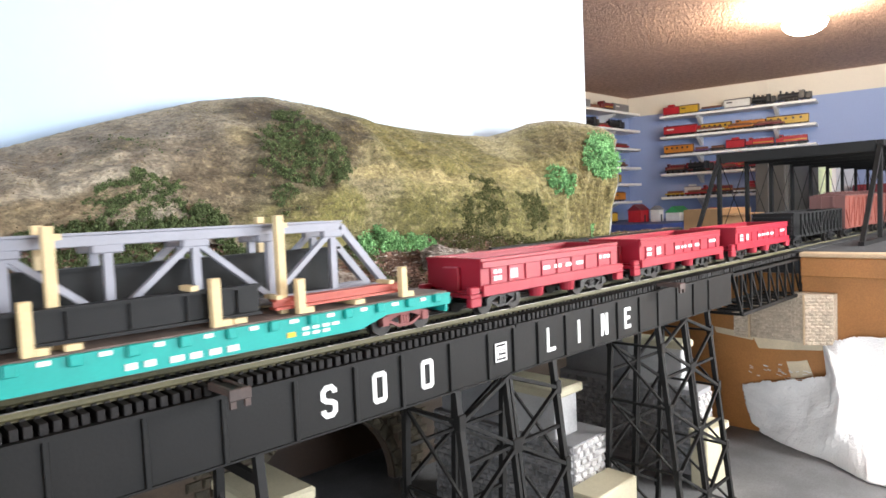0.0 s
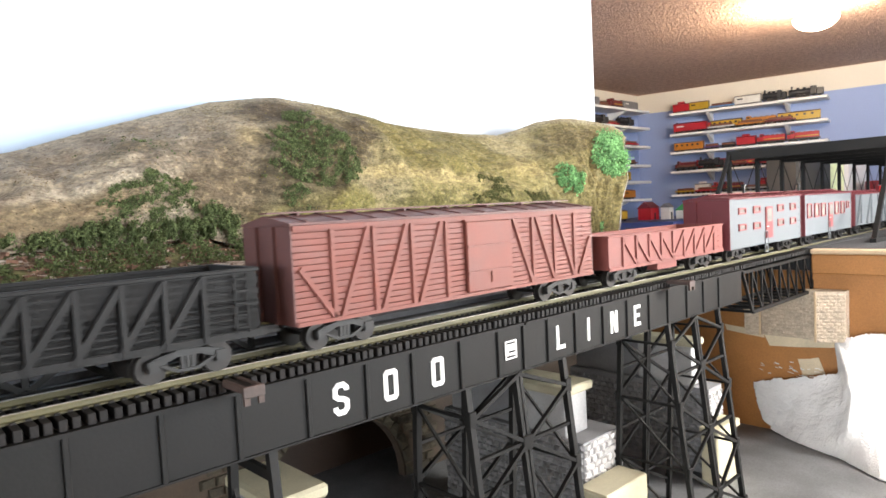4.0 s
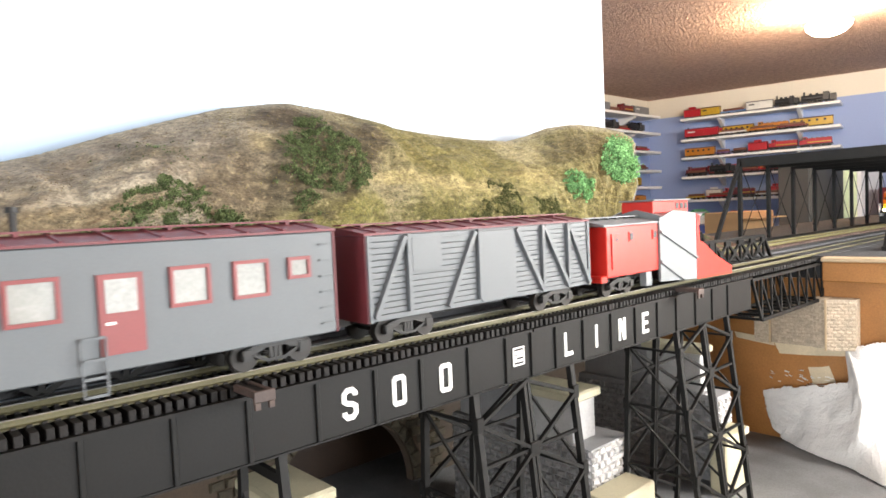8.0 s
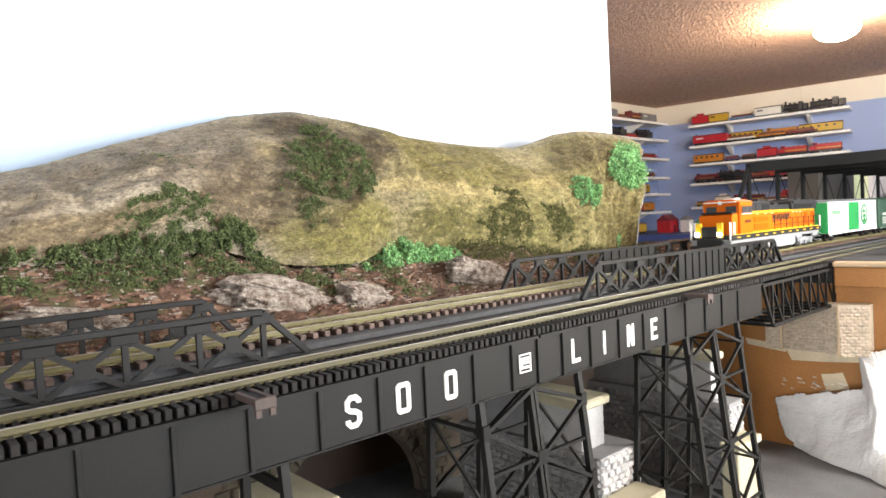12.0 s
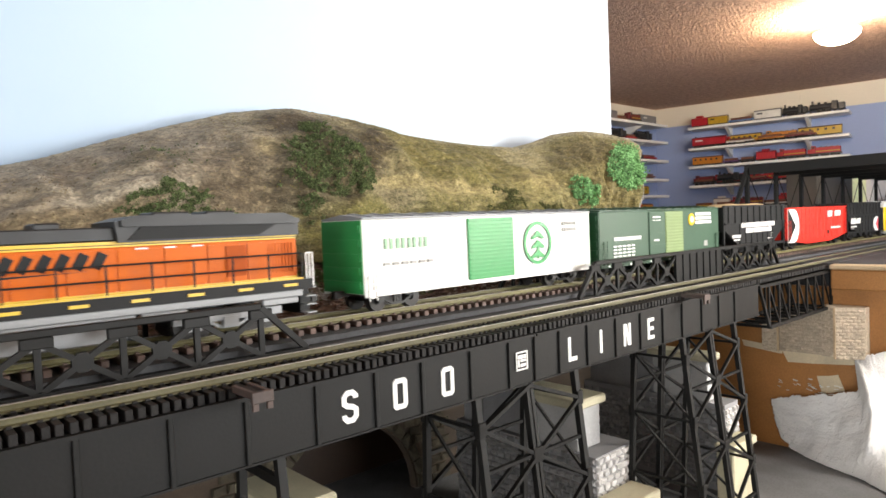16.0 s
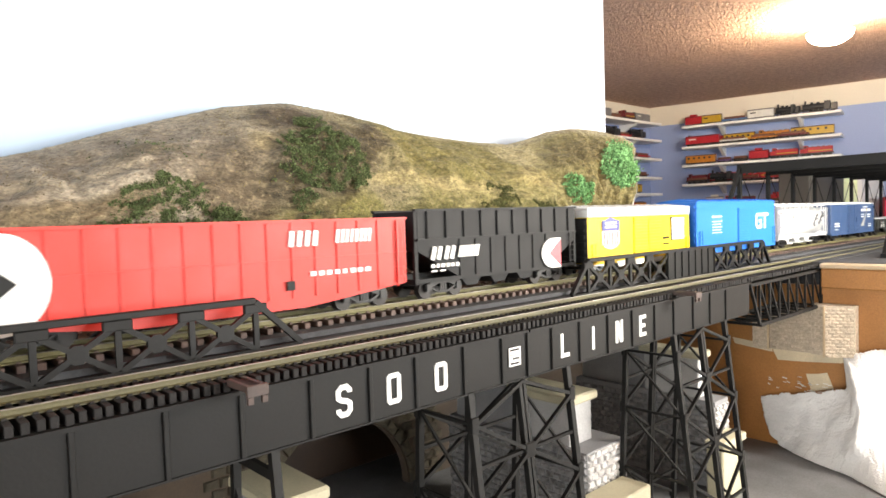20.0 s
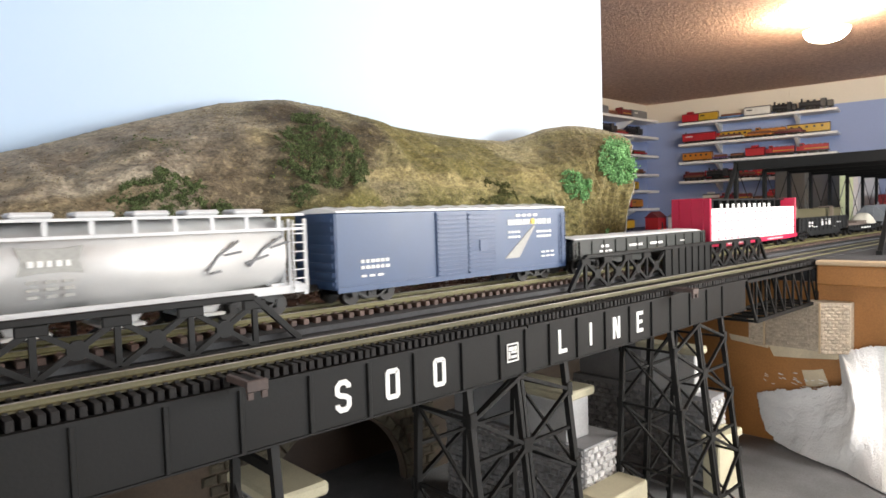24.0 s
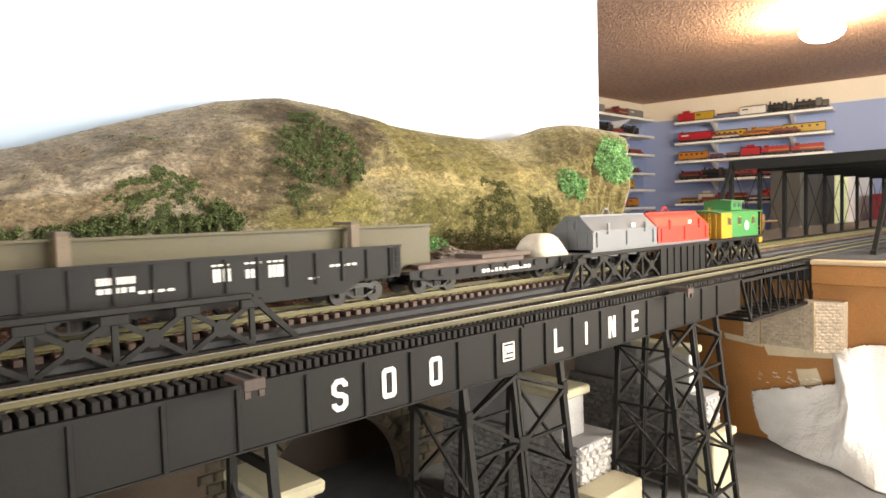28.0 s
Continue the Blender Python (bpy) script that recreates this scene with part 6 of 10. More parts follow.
def couplers(c, h, z=0.0088):
    for s in (-1, 1):
        bm = bmesh.new()
        box(bm, min(s * (h - 0.002), s * (h + 0.0035)), max(s * (h - 0.002), s * (h + 0.0035)), -0.0014, 0.0014, z - 0.0014, z + 0.0014)
        box(bm, min(s * (h + 0.0035), s * (h + 0.0062)), max(s * (h + 0.0035), s * (h + 0.0062)), -0.0022, 0.0012, z - 0.0016, z + 0.0016)
        part("coupler", bm, STEEL, c)


def car(name, label, a, b, train, group, truck_at=None, truck_mat=None, sill=True):
    """A car whose ends lie at a and b along its train, standing on the rails."""
    c = thing(name, pose(0, 0, 0), label, "railcar", group)
    h = (b - a) / 2
    ride(c, (a + b) / 2, train)
    if truck_at is None:
        truck_at = h - 0.022
    trucks(c, (-truck_at, truck_at), truck_mat)
    couplers(c, h)
    if sill:
        part("centre_sill", cube(-h + 0.002, h - 0.002, -0.0035, 0.0035, 0.0085, 0.0125), CAR_BLACK, c)
    return c, h


def ride(ob, u, train, lift=0.0):
    RIDERS.append((ob, u, train, lift))
    return ob


def bars(c, x0, x1, z0, z1, material=None, n=5, y=None, seed=3, name="lettering", slant=0.0, bold=0.30):
    """A line of plain bars where lettering stands: single bars where small, upright pairs where large."""
    rnd = random.Random(seed + int(x0 * 1e4))
    y = -W if y is None else y
    bm = bmesh.new()
    step = (x1 - x0) / n
    for k in range(n):
        a, b = x0 + step * k, x0 + step * k + step * rnd.uniform(0.70, 0.84)
        if z1 - z0 < 0.0021:
            box(bm, a, b - step * 0.12, y - 0.00045, y + 0.0002, z0, z1)
            continue
        t = (b - a) * (0.30 + 0.3 * bold)
        for px in (a + t / 2, b - t / 2):
            stroke(bm, [(px, z0), (px + slant * (z1 - z0), z1)], t, y - 0.00045, y + 0.0002)
    return part(name, bm, material or LETTER, c, "plain lettering bars")


def ladder(c, x, z0, z1, n, material, y=None, w=0.0042, side=-1):
    y = side * W if y is None else y
    bm = bmesh.new()
    o = side * 0.0012
    for s in (-1, 1):
        beam(bm, (x + s * w / 2, y + o, z0), (x + s * w / 2, y + o, z1), 0.0005, 0.0005, (0, 1, 0))
    for k in range(n):
        z = z0 + (z1 - z0) * (k + 0.5) / n
        beam(bm, (x - w / 2, y + o, z), (x + w / 2, y + o, z), 0.0005, 0.0005)
        beam(bm, (x - w / 2, y, z), (x - w / 2, y + o, z), 0.0004, 0.0004)
    return part("ladder", bm, material, c)


def grabs(c, x, zs, material, w=0.005):
    for z in zs:
        bm = bmesh.new()
        beam(bm, (x - w / 2, -W - 0.0007, z), (x + w / 2, -W - 0.0007, z), 0.0004, 0.0004)
        for s in (-1, 1):
            beam(bm, (x + s * w / 2, -W + 0.0002, z), (x + s * w / 2, -W - 0.0008, z), 0.0004, 0.0004)
        part("grab_iron", bm, material, c)


def roof(c, h, z, material, walk_mat=None, ribs=0, rise=0.0036, over=0.0006, ribmat=None):
    bm = bmesh.new()
    extrude_x(bm, [(-W - over, z), (-W - over, z + 0.0008), (0, z + rise), (W + over, z + 0.0008), (W + over, z)], -h, h)
    r = part("roof", bm, material, c)
    if walk_mat:
        w = part("running_board", cube(-h, h, -0.0028, 0.0028, z + rise + 0.0006, z + rise + 0.0012), walk_mat, c)
        for k in range(7):
            x = -h + 2 * h * (k + 0.5) / 7
            part("saddle", cube(x - 0.0006, x + 0.0006, -0.0024, 0.0024, z + rise - 0.0006, z + rise + 0.0006), walk_mat, c)
    for k in range(ribs):
        x = -h + 2 * h * (k + 0.5) / ribs
        for s in (-1, 1):
            bm = bmesh.new()
            beam(bm, (x, 0, z + rise + 0.0002), (x, s * (W + over * 0.6), z + 0.001), 0.0010, 0.0007)
            part("roof_rib", bm, ribmat or material, c)


def end_ribs(c, h, z0, z1, n, material, horizontal=True):
    for s in (-1, 1):
        for k in range(n):
            if horizontal:
                z = z0 + (z1 - z0) * (k + 0.5) / n
                part("end_rib", cube(min(s * h, s * (h + 0.0009)), max(s * h, s * (h + 0.0009)), -W + 0.0016, W - 0.0016, z - (z1 - z0) / n * 0.27, z + (z1 - z0) / n * 0.27), material, c)
            else:
                y = -W + 2 * W * (k + 0.5) / n
                part("end_rib", cube(min(s * h, s * (h + 0.0008)), max(s * h, s * (h + 0.0008)), y - 0.0006, y + 0.0006, z0, z1), material, c)


def ribs(c, xs, z0, z1, material, w=0.0012, out=0.0012, both=True):
    bmn = mesh_of("side_rib", cube(-w / 2, w / 2, -out, 0.0001, z0, z1, bevel=0.0002), material)
    for x in xs:
        place("side_rib", bmn, c, pose(x, -W, 0))
        if both:
            place("side_rib", bmn, c, pose(x, W, 0, 0, 0, 180))


def braces(c, segs, material, w=0.0022, out=0.0010):
    """Outside braces: (x, z) to (x, z) on both sides."""
    for (xa, za), (xb, zb) in segs:
        for s in (-1, 1):
            bm = bmesh.new()
            beam(bm, (xa, s * (W + out / 2), za), (xb, s * (W + out / 2), zb), w, out, (0, 1, 0))
            part("brace", bm, material, c)


def planks(c, h, z0, z1, n, material, name="board"):
    """Horizontal siding boards on both sides."""
    st = (z1 - z0) / n
    me = mesh_of(name, cube(-h, h, -0.0006, 0.0006, 0.00012, st - 0.00012, bevel=0.0001), material)
    for k in range(n):
        for s in (-1, 1):
            place(name, me, c, pose(0, s * (W - 0.0006), z0 + k * st))


def tub(c, h, z0, z1, material, wall=0.0012, floor=0.002, y=None):
    """An open body: four walls and a floor."""
    y = W if y is None else y
    part("floor", cube(-h, h, -y, y, z0, z0 + floor), material, c)
    part("side", cube(-h, h, -y, -y + wall, z0 + floor, z1), material, c)
    part("side", cube(-h, h, y - wall, y, z0 + floor, z1), material, c)
    for s in (-1, 1):
        part("end", cube(min(s * h, s * (h - wall)), max(s * h, s * (h - wall)), -y + wall, y - wall, z0 + floor, z1), material, c)


def rim(c, h, z, material, w=0.0016, t=0.0012, out=0.0007):
    for s in (-1, 1):
        part("rim", cube(-h - out, h + out, min(s * (W + out), s * (W - w)), max(s * (W + out), s * (W - w)), z, z + t, bevel=0.0002), material, c)
        part("rim", cube(min(s * (h + out), s * (h - w)), max(s * (h + out), s * (h - w)), -W + w, W - w, z, z + t), material, c)


# ---------- front train ----------
def flatcar_teal():
    c, h = car("bulkhead_flatcar", "long teal flatcar loaded with bridge parts", -0.0550, 0.1666, 1, "work train", 0.090, TRUCK_RED)
    part("deck", cube(-h, h, -W + 0.001, W - 0.001, 0.0128, 0.0143), DECKWOOD, c, "weathered wooden deck")
    for s in (-1, 1):
        bm = bmesh.new()
        prism(bm, [(-h, 0.0138), (h, 0.0138), (h, 0.0092), (h - 0.034, 0.0092), (h - 0.046, 0.0056), (-h + 0.046, 0.0056), (-h + 0.034, 0.0092), (-h, 0.0092)], s * W - 0.0007, s * W + 0.0007)
        part("side_sill", bm, TEAL, c, "teal fishbelly side sill")
        part("end_sill", cube(min(s * h, s * (h - 0.0015)), max(s * h, s * (h - 0.0015)), -W + 0.001, W - 0.001, 0.006, 0.0127), TEAL, c)
    pk = mesh_of("stake_pocket", cube(-0.0016, 0.0016, -0.0016, 0.0, 0.0108, 0.0142, bevel=0.0003), TEAL)
    for k in range(15):
        x = -h + 0.008 + (2 * h - 0.016) * k / 14
        place("stake_pocket", pk, c, pose(x, -W - 0.0006, 0))
        place("stake_pocket", pk, c, pose(x, W + 0.0006, 0, 0, 0, 180))
        if k < 14:
            bars(c, x + 0.006, x + 0.0105, 0.0122, 0.0134, n=1, y=-W - 0.0007, seed=k)
    bars(c, -0.0045, 0.0190, 0.0068, 0.0086, n=4, y=-W - 0.0007)
    bars(c, -0.0170, -0.0065, 0.0070, 0.0088, n=2, y=-W - 0.0007)
    bars(c, 0.0400, 0.0560, 0.0092, 0.0102, n=4, y=-W - 0.0007)
    bars(c, 0.0400, 0.0520, 0.0074, 0.0084, n=3, y=-W - 0.0007)
    part("yellow_plate", cube(0.0340, 0.0372, -W - 0.0011, -W - 0.0006, 0.0076, 0.0092), YELLOW, c)
    for x, y, top in ((-0.0390, 0.0035, 0.0288), (0.0120, 0.0035, 0.0296), (0.0424, 0.0035, 0.0264), (0.0890, 0.0035, 0.0263), (-0.0312, 0.0095, 0.0480), (0.0390, 0.0095, 0.0484), (-0.0290, 0.0300, 0.0484), (0.0430, 0.0300, 0.0482)):
        part("stake", cube(x - 0.0015, x + 0.0015, y - Y1 - 0.0014, y - Y1 + 0.0014, 0.0143, top, bevel=0.0002), STAKE, c, "bare pine stake")
        if y < 0.005:
            part("stake_foot", cube(x + 0.0016, x + 0.0048, y - Y1 - 0.0012, y - Y1 + 0.0012, 0.0143, 0.0163), STAKE, c, "pine wedge")
    for x in (-0.0312, 0.0390):
        part("tie_stick", cube(x + 0.0017, x + 0.0036, 0.0096 - Y1, 0.0305 - Y1, 0.0440, 0.0458), STAKE, c, "pine cross stick")
    for x in (0.0060, 0.0350, 0.0840):
        part("clamp_stick", cube(x - 0.0012, x + 0.0012, -W + 0.004, -W + 0.0125, 0.0262 if x < 0.01 else 0.0200, 0.0278 if x < 0.01 else 0.0214), STAKE, c, "pine cross stick")
    for x in (-0.0660, -0.0282, 0.0200, 0.0676):
        part("dunnage", cube(x - 0.0022, x + 0.0022, -W + 0.003, W - 0.004, 0.0143, 0.0160), STAKE, c, "pine dunnage block")
    u = (-0.0550 + 0.1666) / 2
    t = thing("bridge_truss_load", pose(0, 0, 0), "grey model bridge truss lying on a flatcar", "bridge truss")
    ride(t, u, 1, 0.0)
    z0, z1 = 0.0172, 0.0450
    for y in (-0.0005, 0.0125):
        part("top_chord", cube(-0.10, 0.0695, y - 0.0013, y + 0.0013, z1 - 0.0034, z1, bevel=0.0003), TRUSS_GREY, t)
        part("chord_flange", cube(-0.10, 0.0695, y - 0.0019, y + 0.0019, z1, z1 + 0.0006), TRUSS_GREY, t)
        part("bottom_chord", cube(-0.10, 0.092, y - 0.0013, y + 0.0013, z0, z0 + 0.0026, bevel=0.0003), TRUSS_GREY, t)
        bm = bmesh.new()
        beam(bm, (0.0690, y, z1 - 0.0014), (0.0910, y, z0 + 0.001), 0.0028, 0.0026, (0, 1, 0))
        part("end_post", bm, TRUSS_GREY, t)
        for k in range(6):
            x = 0.0655 - k * 0.0266
            part("vertical", cube(x - 0.0013, x + 0.0013, y - 0.001, y + 0.001, z0 + 0.002, z1 - 0.0028), TRUSS_GREY, t)
            part("gusset", cube(x - 0.0045, x + 0.0045, y - 0.0014, y + 0.0014, z1 - 0.0058, z1 - 0.0028, bevel=0.0005), TRUSS_GREY, t)
            bm = bmesh.new()
            s = 1 if k % 2 == 0 else -1
            beam(bm, (x - 0.001 if s > 0 else x - 0.0266, y, z1 - 0.004), (x - 0.0256 if s > 0 else x - 0.001, y, z0 + 0.003), 0.0019, 0.0022, (0, 1, 0))
            part("diagonal", bm, TRUSS_GREY, t)
    b = thing("girder_load", pose(0, 0, 0), "black model bridge girder on pine dunnage", "bridge girder")
    ride(b, u, 1, 0.0)
    part("web", cube(-0.10, 0.0285, -0.0105, -0.0095, 0.0165, 0.0250), CAR_BLACK, b)
    for z in (0.0161, 0.0250):
        part("flange", cube(-0.10, 0.0285, -0.0122, -0.0078, z, z + 0.001), CAR_BLACK, b)
    for k in range(8):
        part("stiffener", cube(-0.095 + k * 0.0165, -0.0942 + k * 0.0165, -0.0115, -0.0085, 0.0172, 0.0249), CAR_BLACK, b)
    b = thing("plate_load", pose(0, 0, 0), "tall black girder plate standing on the flatcar", "bridge girder")
    ride(b, u, 1, 0.0)
    part("web", cube(-0.10, 0.0740, 0.0085, 0.0096, 0.0165, 0.0342), CAR_BLACK, b)
    for z in (0.0161, 0.0342):
        part("flange", cube(-0.10, 0.0740, 0.0062, 0.0110, z, z + 0.001), CAR_BLACK, b)
    b = thing("red_beam_load", pose(0, 0, 0), "short red lead painted steel beam on the flatcar", "steel beam")
    ride(b, u, 1, 0.0)
    part("web", cube(0.0345, 0.0900, -0.0092, -0.0082, 0.0165, 0.0190), BEAM_RED, b)
    for z in (0.0161, 0.0190):
        part("flange", cube(0.0345, 0.0900, -0.0112, -0.0062, z, z + 0.0009), BEAM_RED, b)


def ore_car(a, b):
    c, h = car("side_dump_car", "crimson red side dump car, empty", a, b, 1, "red dump cars", 0.037)
    part("frame", cube(-h + 0.002, h - 0.002, -0.010, 0.010, 0.0088, 0.0116), ORE_RED, c)
    tub(c, h - 0.0035, 0.0118, 0.0246, ORE_RED)
    rim(c, h - 0.004, 0.0246, ORE_RED, w=0.0018, t=0.0014)
    for s in (-1, 1):
        part("lower_rail", cube(-h + 0.004, h - 0.004, min(s * W, s * (W + 0.0012)), max(s * W, s * (W + 0.0012)), 0.0092, 0.0142, bevel=0.0003), ORE_RED, c)
        part("upper_rail", cube(-h + 0.004, h - 0.004, min(s * W, s * (W + 0.0008)), max(s * W, s * (W + 0.0008)), 0.0214, 0.0245, bevel=0.0003), ORE_RED, c)
        part("end_platform", cube(min(s * (h + 0.0030), s * (h - 0.009)), max(s * (h + 0.0030), s * (h - 0.009)), -W, W, 0.0092, 0.0106), ORE_RED, c)
        for y in (-W, W - 0.003):
            part("corner_step", cube(min(s * (h + 0.0030), s * (h - 0.004)), max(s * (h + 0.0030), s * (h - 0.004)), y, y + 0.003, 0.0050, 0.0091, bevel=0.0004), ORE_RED, c)
            part("corner_post", cube(min(s * (h + 0.0030), s * (h - 0.0030)), max(s * (h + 0.0030), s * (h - 0.0030)), y, y + 0.003, 0.0107, 0.0138, bevel=0.0004), ORE_RED, c)
        part("end_brace", cube(min(s * (h - 0.004), s * (h - 0.0015)), max(s * (h - 0.004), s * (h - 0.0015)), -0.005, 0.005, 0.0105, 0.022, bevel=0.0005), ORE_RED, c)
    ribs(c, [-h + 0.004 + (2 * h - 0.008) * (k + 0.5) / 9 for k in range(9)], 0.0142, 0.0214, ORE_RED, 0.0014, 0.0007)
    for x in (-0.012, 0.014):
        bm = bmesh.new()
        rod(bm, (x, -0.0125, 0.0105), (x, -0.0125, 0.0045), 0.0042, 14, 0.0034)
        part("dump_cylinder", bm, ORE_RED, c)
    bars(c, -h + 0.012, -h + 0.018, 0.0155, 0.0175, n=2)
    bars(c, -h + 0.012, -h + 0.018, 0.0185, 0.0203, n=2)
    bars(c, -h + 0.022, -h + 0.029, 0.0155, 0.0200, n=2)
    bars(c, -0.012, 0.026, 0.0170, 0.0188, n=4)
    bars(c, h - 0.022, h - 0.010, 0.0182, 0.0200, n=3)


def gondola_black():
    c, h = car("wood_gondola", "black outside-braced wooden gondola, empty", 0.5901, 0.7418, 1, "work train")
    tub(c, h, 0.0108, 0.0312, CAR_BLACK)
    planks(c, h, 0.0125, 0.0310, 9, CAR_BLACK)
    rim(c, h, 0.0312, CAR_BLACK)
    n = 10
    xs = [-h + 0.018 + (2 * h - 0.036) * k / n for k in range(n + 1)]
    segs = [((xs[k], 0.0305), (xs[k] + (0.013 if k < 5 else -0.013), 0.0112)) for k in range(n + 1) if k != 5]
    braces(c, segs, CAR_BLACK, 0.0020, 0.0014)
    braces(c, [((x, 0.0110), (x, 0.0310)) for x in xs], CAR_BLACK, 0.0015, 0.0017)
    for s in (-1, 1):
        part("side_sill", cube(-h, h, min(s * W, s * (W + 0.001)), max(s * W, s * (W + 0.001)), 0.0104, 0.0126), CAR_BLACK, c)
        end = [cube(min(s * h, s * (h + 0.001)), max(s * h, s * (h + 0.001)), -W + 0.001, W - 0.001, 0.013 + k * 0.0035, 0.0152 + k * 0.0035, bevel=0.0003) for k in range(5)]
        for e in end:
            part("end_board", e, CAR_BLACK, c)
    ladder(c, h - 0.006, 0.012, 0.031, 5, CAR_BLACK)


def boxcar_brown():
    c, h = car("wood_boxcar", "mineral brown outside-braced wooden boxcar", 0.7555, 0.9308, 1, "work train")
    part("body", cube(-h + 0.0004, h - 0.0004, -W + 0.0013, W - 0.0013, 0.0106, 0.0447), BOX_BROWN, c)
    planks(c, h, 0.0112, 0.0444, 15, BOX_BROWN)
    roof(c, h + 0.001, 0.0448, ROOF_BROWN, ROOF_BROWN, 12)
    for s in (-1, 1):
        part("end_wall", cube(min(s * h, s * (h + 0.0006)), max(s * h, s * (h + 0.0006)), -W, W, 0.0106, 0.0447), ROOF_BROWN, c, "dark brown end wall")
        for y in (-0.006, 0.006):
            part("end_post", cube(min(s * (h + 0.0006), s * (h + 0.0018)), max(s * (h + 0.0006), s * (h + 0.0018)), y - 0.0009, y + 0.0009, 0.0106, 0.0445), ROOF_BROWN, c)
        part("side_sill", cube(-h, h, min(s * W, s * (W + 0.0008)), max(s * W, s * (W + 0.0008)), 0.0104, 0.0118), BOX_BROWN, c)
        part("top_plate", cube(-h, h, min(s * W, s * (W + 0.0008)), max(s * W, s * (W + 0.0008)), 0.0430, 0.0446), BOX_BROWN, c)
    d0, d1 = -0.0060, 0.0215
    part("door", cube(d0, d1, -W - 0.0018, -W - 0.0004, 0.0122, 0.0420, bevel=0.0003), BOX_BROWN, c)
    part("door_rail", cube(d0 - 0.001, d1 + 0.02, -W - 0.0022, -W - 0.0004, 0.0422, 0.0430), BOX_BROWN, c)
    for z in (0.020, 0.031):
        part("door_batten", cube(d0, d1, -W - 0.0024, -W - 0.0018, z, z + 0.001), BOX_BROWN, c)
    part("placard_board", cube(0.008, 0.0145, -W - 0.0025, -W - 0.0018, 0.0155, 0.0205), BOX_BROWN, c)
    left = [-h + 0.0155 + k * 0.0185 for k in range(4)]
    segs = [((x, 0.0118), (x, 0.0430)) for x in left] + [((x + 0.016, 0.0430), (x + 0.003, 0.0118)) for x in left[:3]]
    segs += [((-h + 0.002, 0.030), (left[0], 0.0118))]
    right = [h - 0.0155 - k * 0.0165 for k in range(4)]
    segs += [((x, 0.0118), (x, 0.0430)) for x in right] + [((x - 0.014, 0.0430), (x - 0.001, 0.0118)) for x in right[:3]] + [((h - 0.002, 0.030), (right[0] + 0.003, 0.0118))]
    braces(c, segs, BOX_BROWN, 0.0018, 0.0010)
    grabs(c, h - 0.006, [0.016 + 0.005 * k for k in range(5)], BOX_BROWN)


def gondola_red():
    c, h = car("wood_gondola", "faded red outside-braced gondola, empty", 0.9468, 1.0888, 1, "work train")
    tub(c, h, 0.0105, 0.0278, GON_BROWN)
    rim(c, h, 0.0278, GON_BROWN, w=0.0014)
    n = 8
    xs = [-h + 0.014 + (2 * h - 0.028) * k / n for k in range(n + 1)]
    braces(c, [((x, 0.0108), (x, 0.0278)) for x in xs], GON_BROWN, 0.0018, 0.0010)
    braces(c, [((xs[k], 0.0270), (xs[k + 1], 0.0112)) if k < n / 2 else ((xs[k + 1], 0.0270), (xs[k], 0.0112)) for k in range(n)], GON_BROWN, 0.0018, 0.0010)
    for s in (-1, 1):
        part("side_sill", cube(-h, h, min(s * W, s * (W + 0.0007)), max(s * W, s * (W + 0.0007)), 0.0098, 0.0118), GON_BROWN, c)
    grabs(c, h - 0.005, [0.014, 0.0175, 0.021, 0.0245], GON_BROWN)
    part("toolbox", cube(-0.012, 0.012, -0.013, -0.006, 0.005, 0.0098), GON_BROWN, c)


def window(c, x0, x1, z0, z1, pane, y=None, t=0.0011):
    y = -W if y is None else y
    part("window_frame", cube(x0, x1, y - 0.0010, y + 0.0002, z1 - t, z1), MW_TRIM, c)
    part("window_frame", cube(x0, x1, y - 0.0010, y + 0.0002, z0, z0 + t), MW_TRIM, c)
    part("window_frame", cube(x0, x0 + t, y - 0.0010, y + 0.0002, z0 + t, z1 - t), MW_TRIM, c)
    part("window_frame", cube(x1 - t, x1, y - 0.0010, y + 0.0002, z0 + t, z1 - t), MW_TRIM, c)
    part("pane", cube(x0 + t, x1 - t, y - 0.0002, y + 0.0001, z0 + t, z1 - t), pane, c, "pale opaque pane, light behind put into its colour")


MW_TRIM = paint("window_trim_red", (0.215, 0.042, 0.042), 0.5)


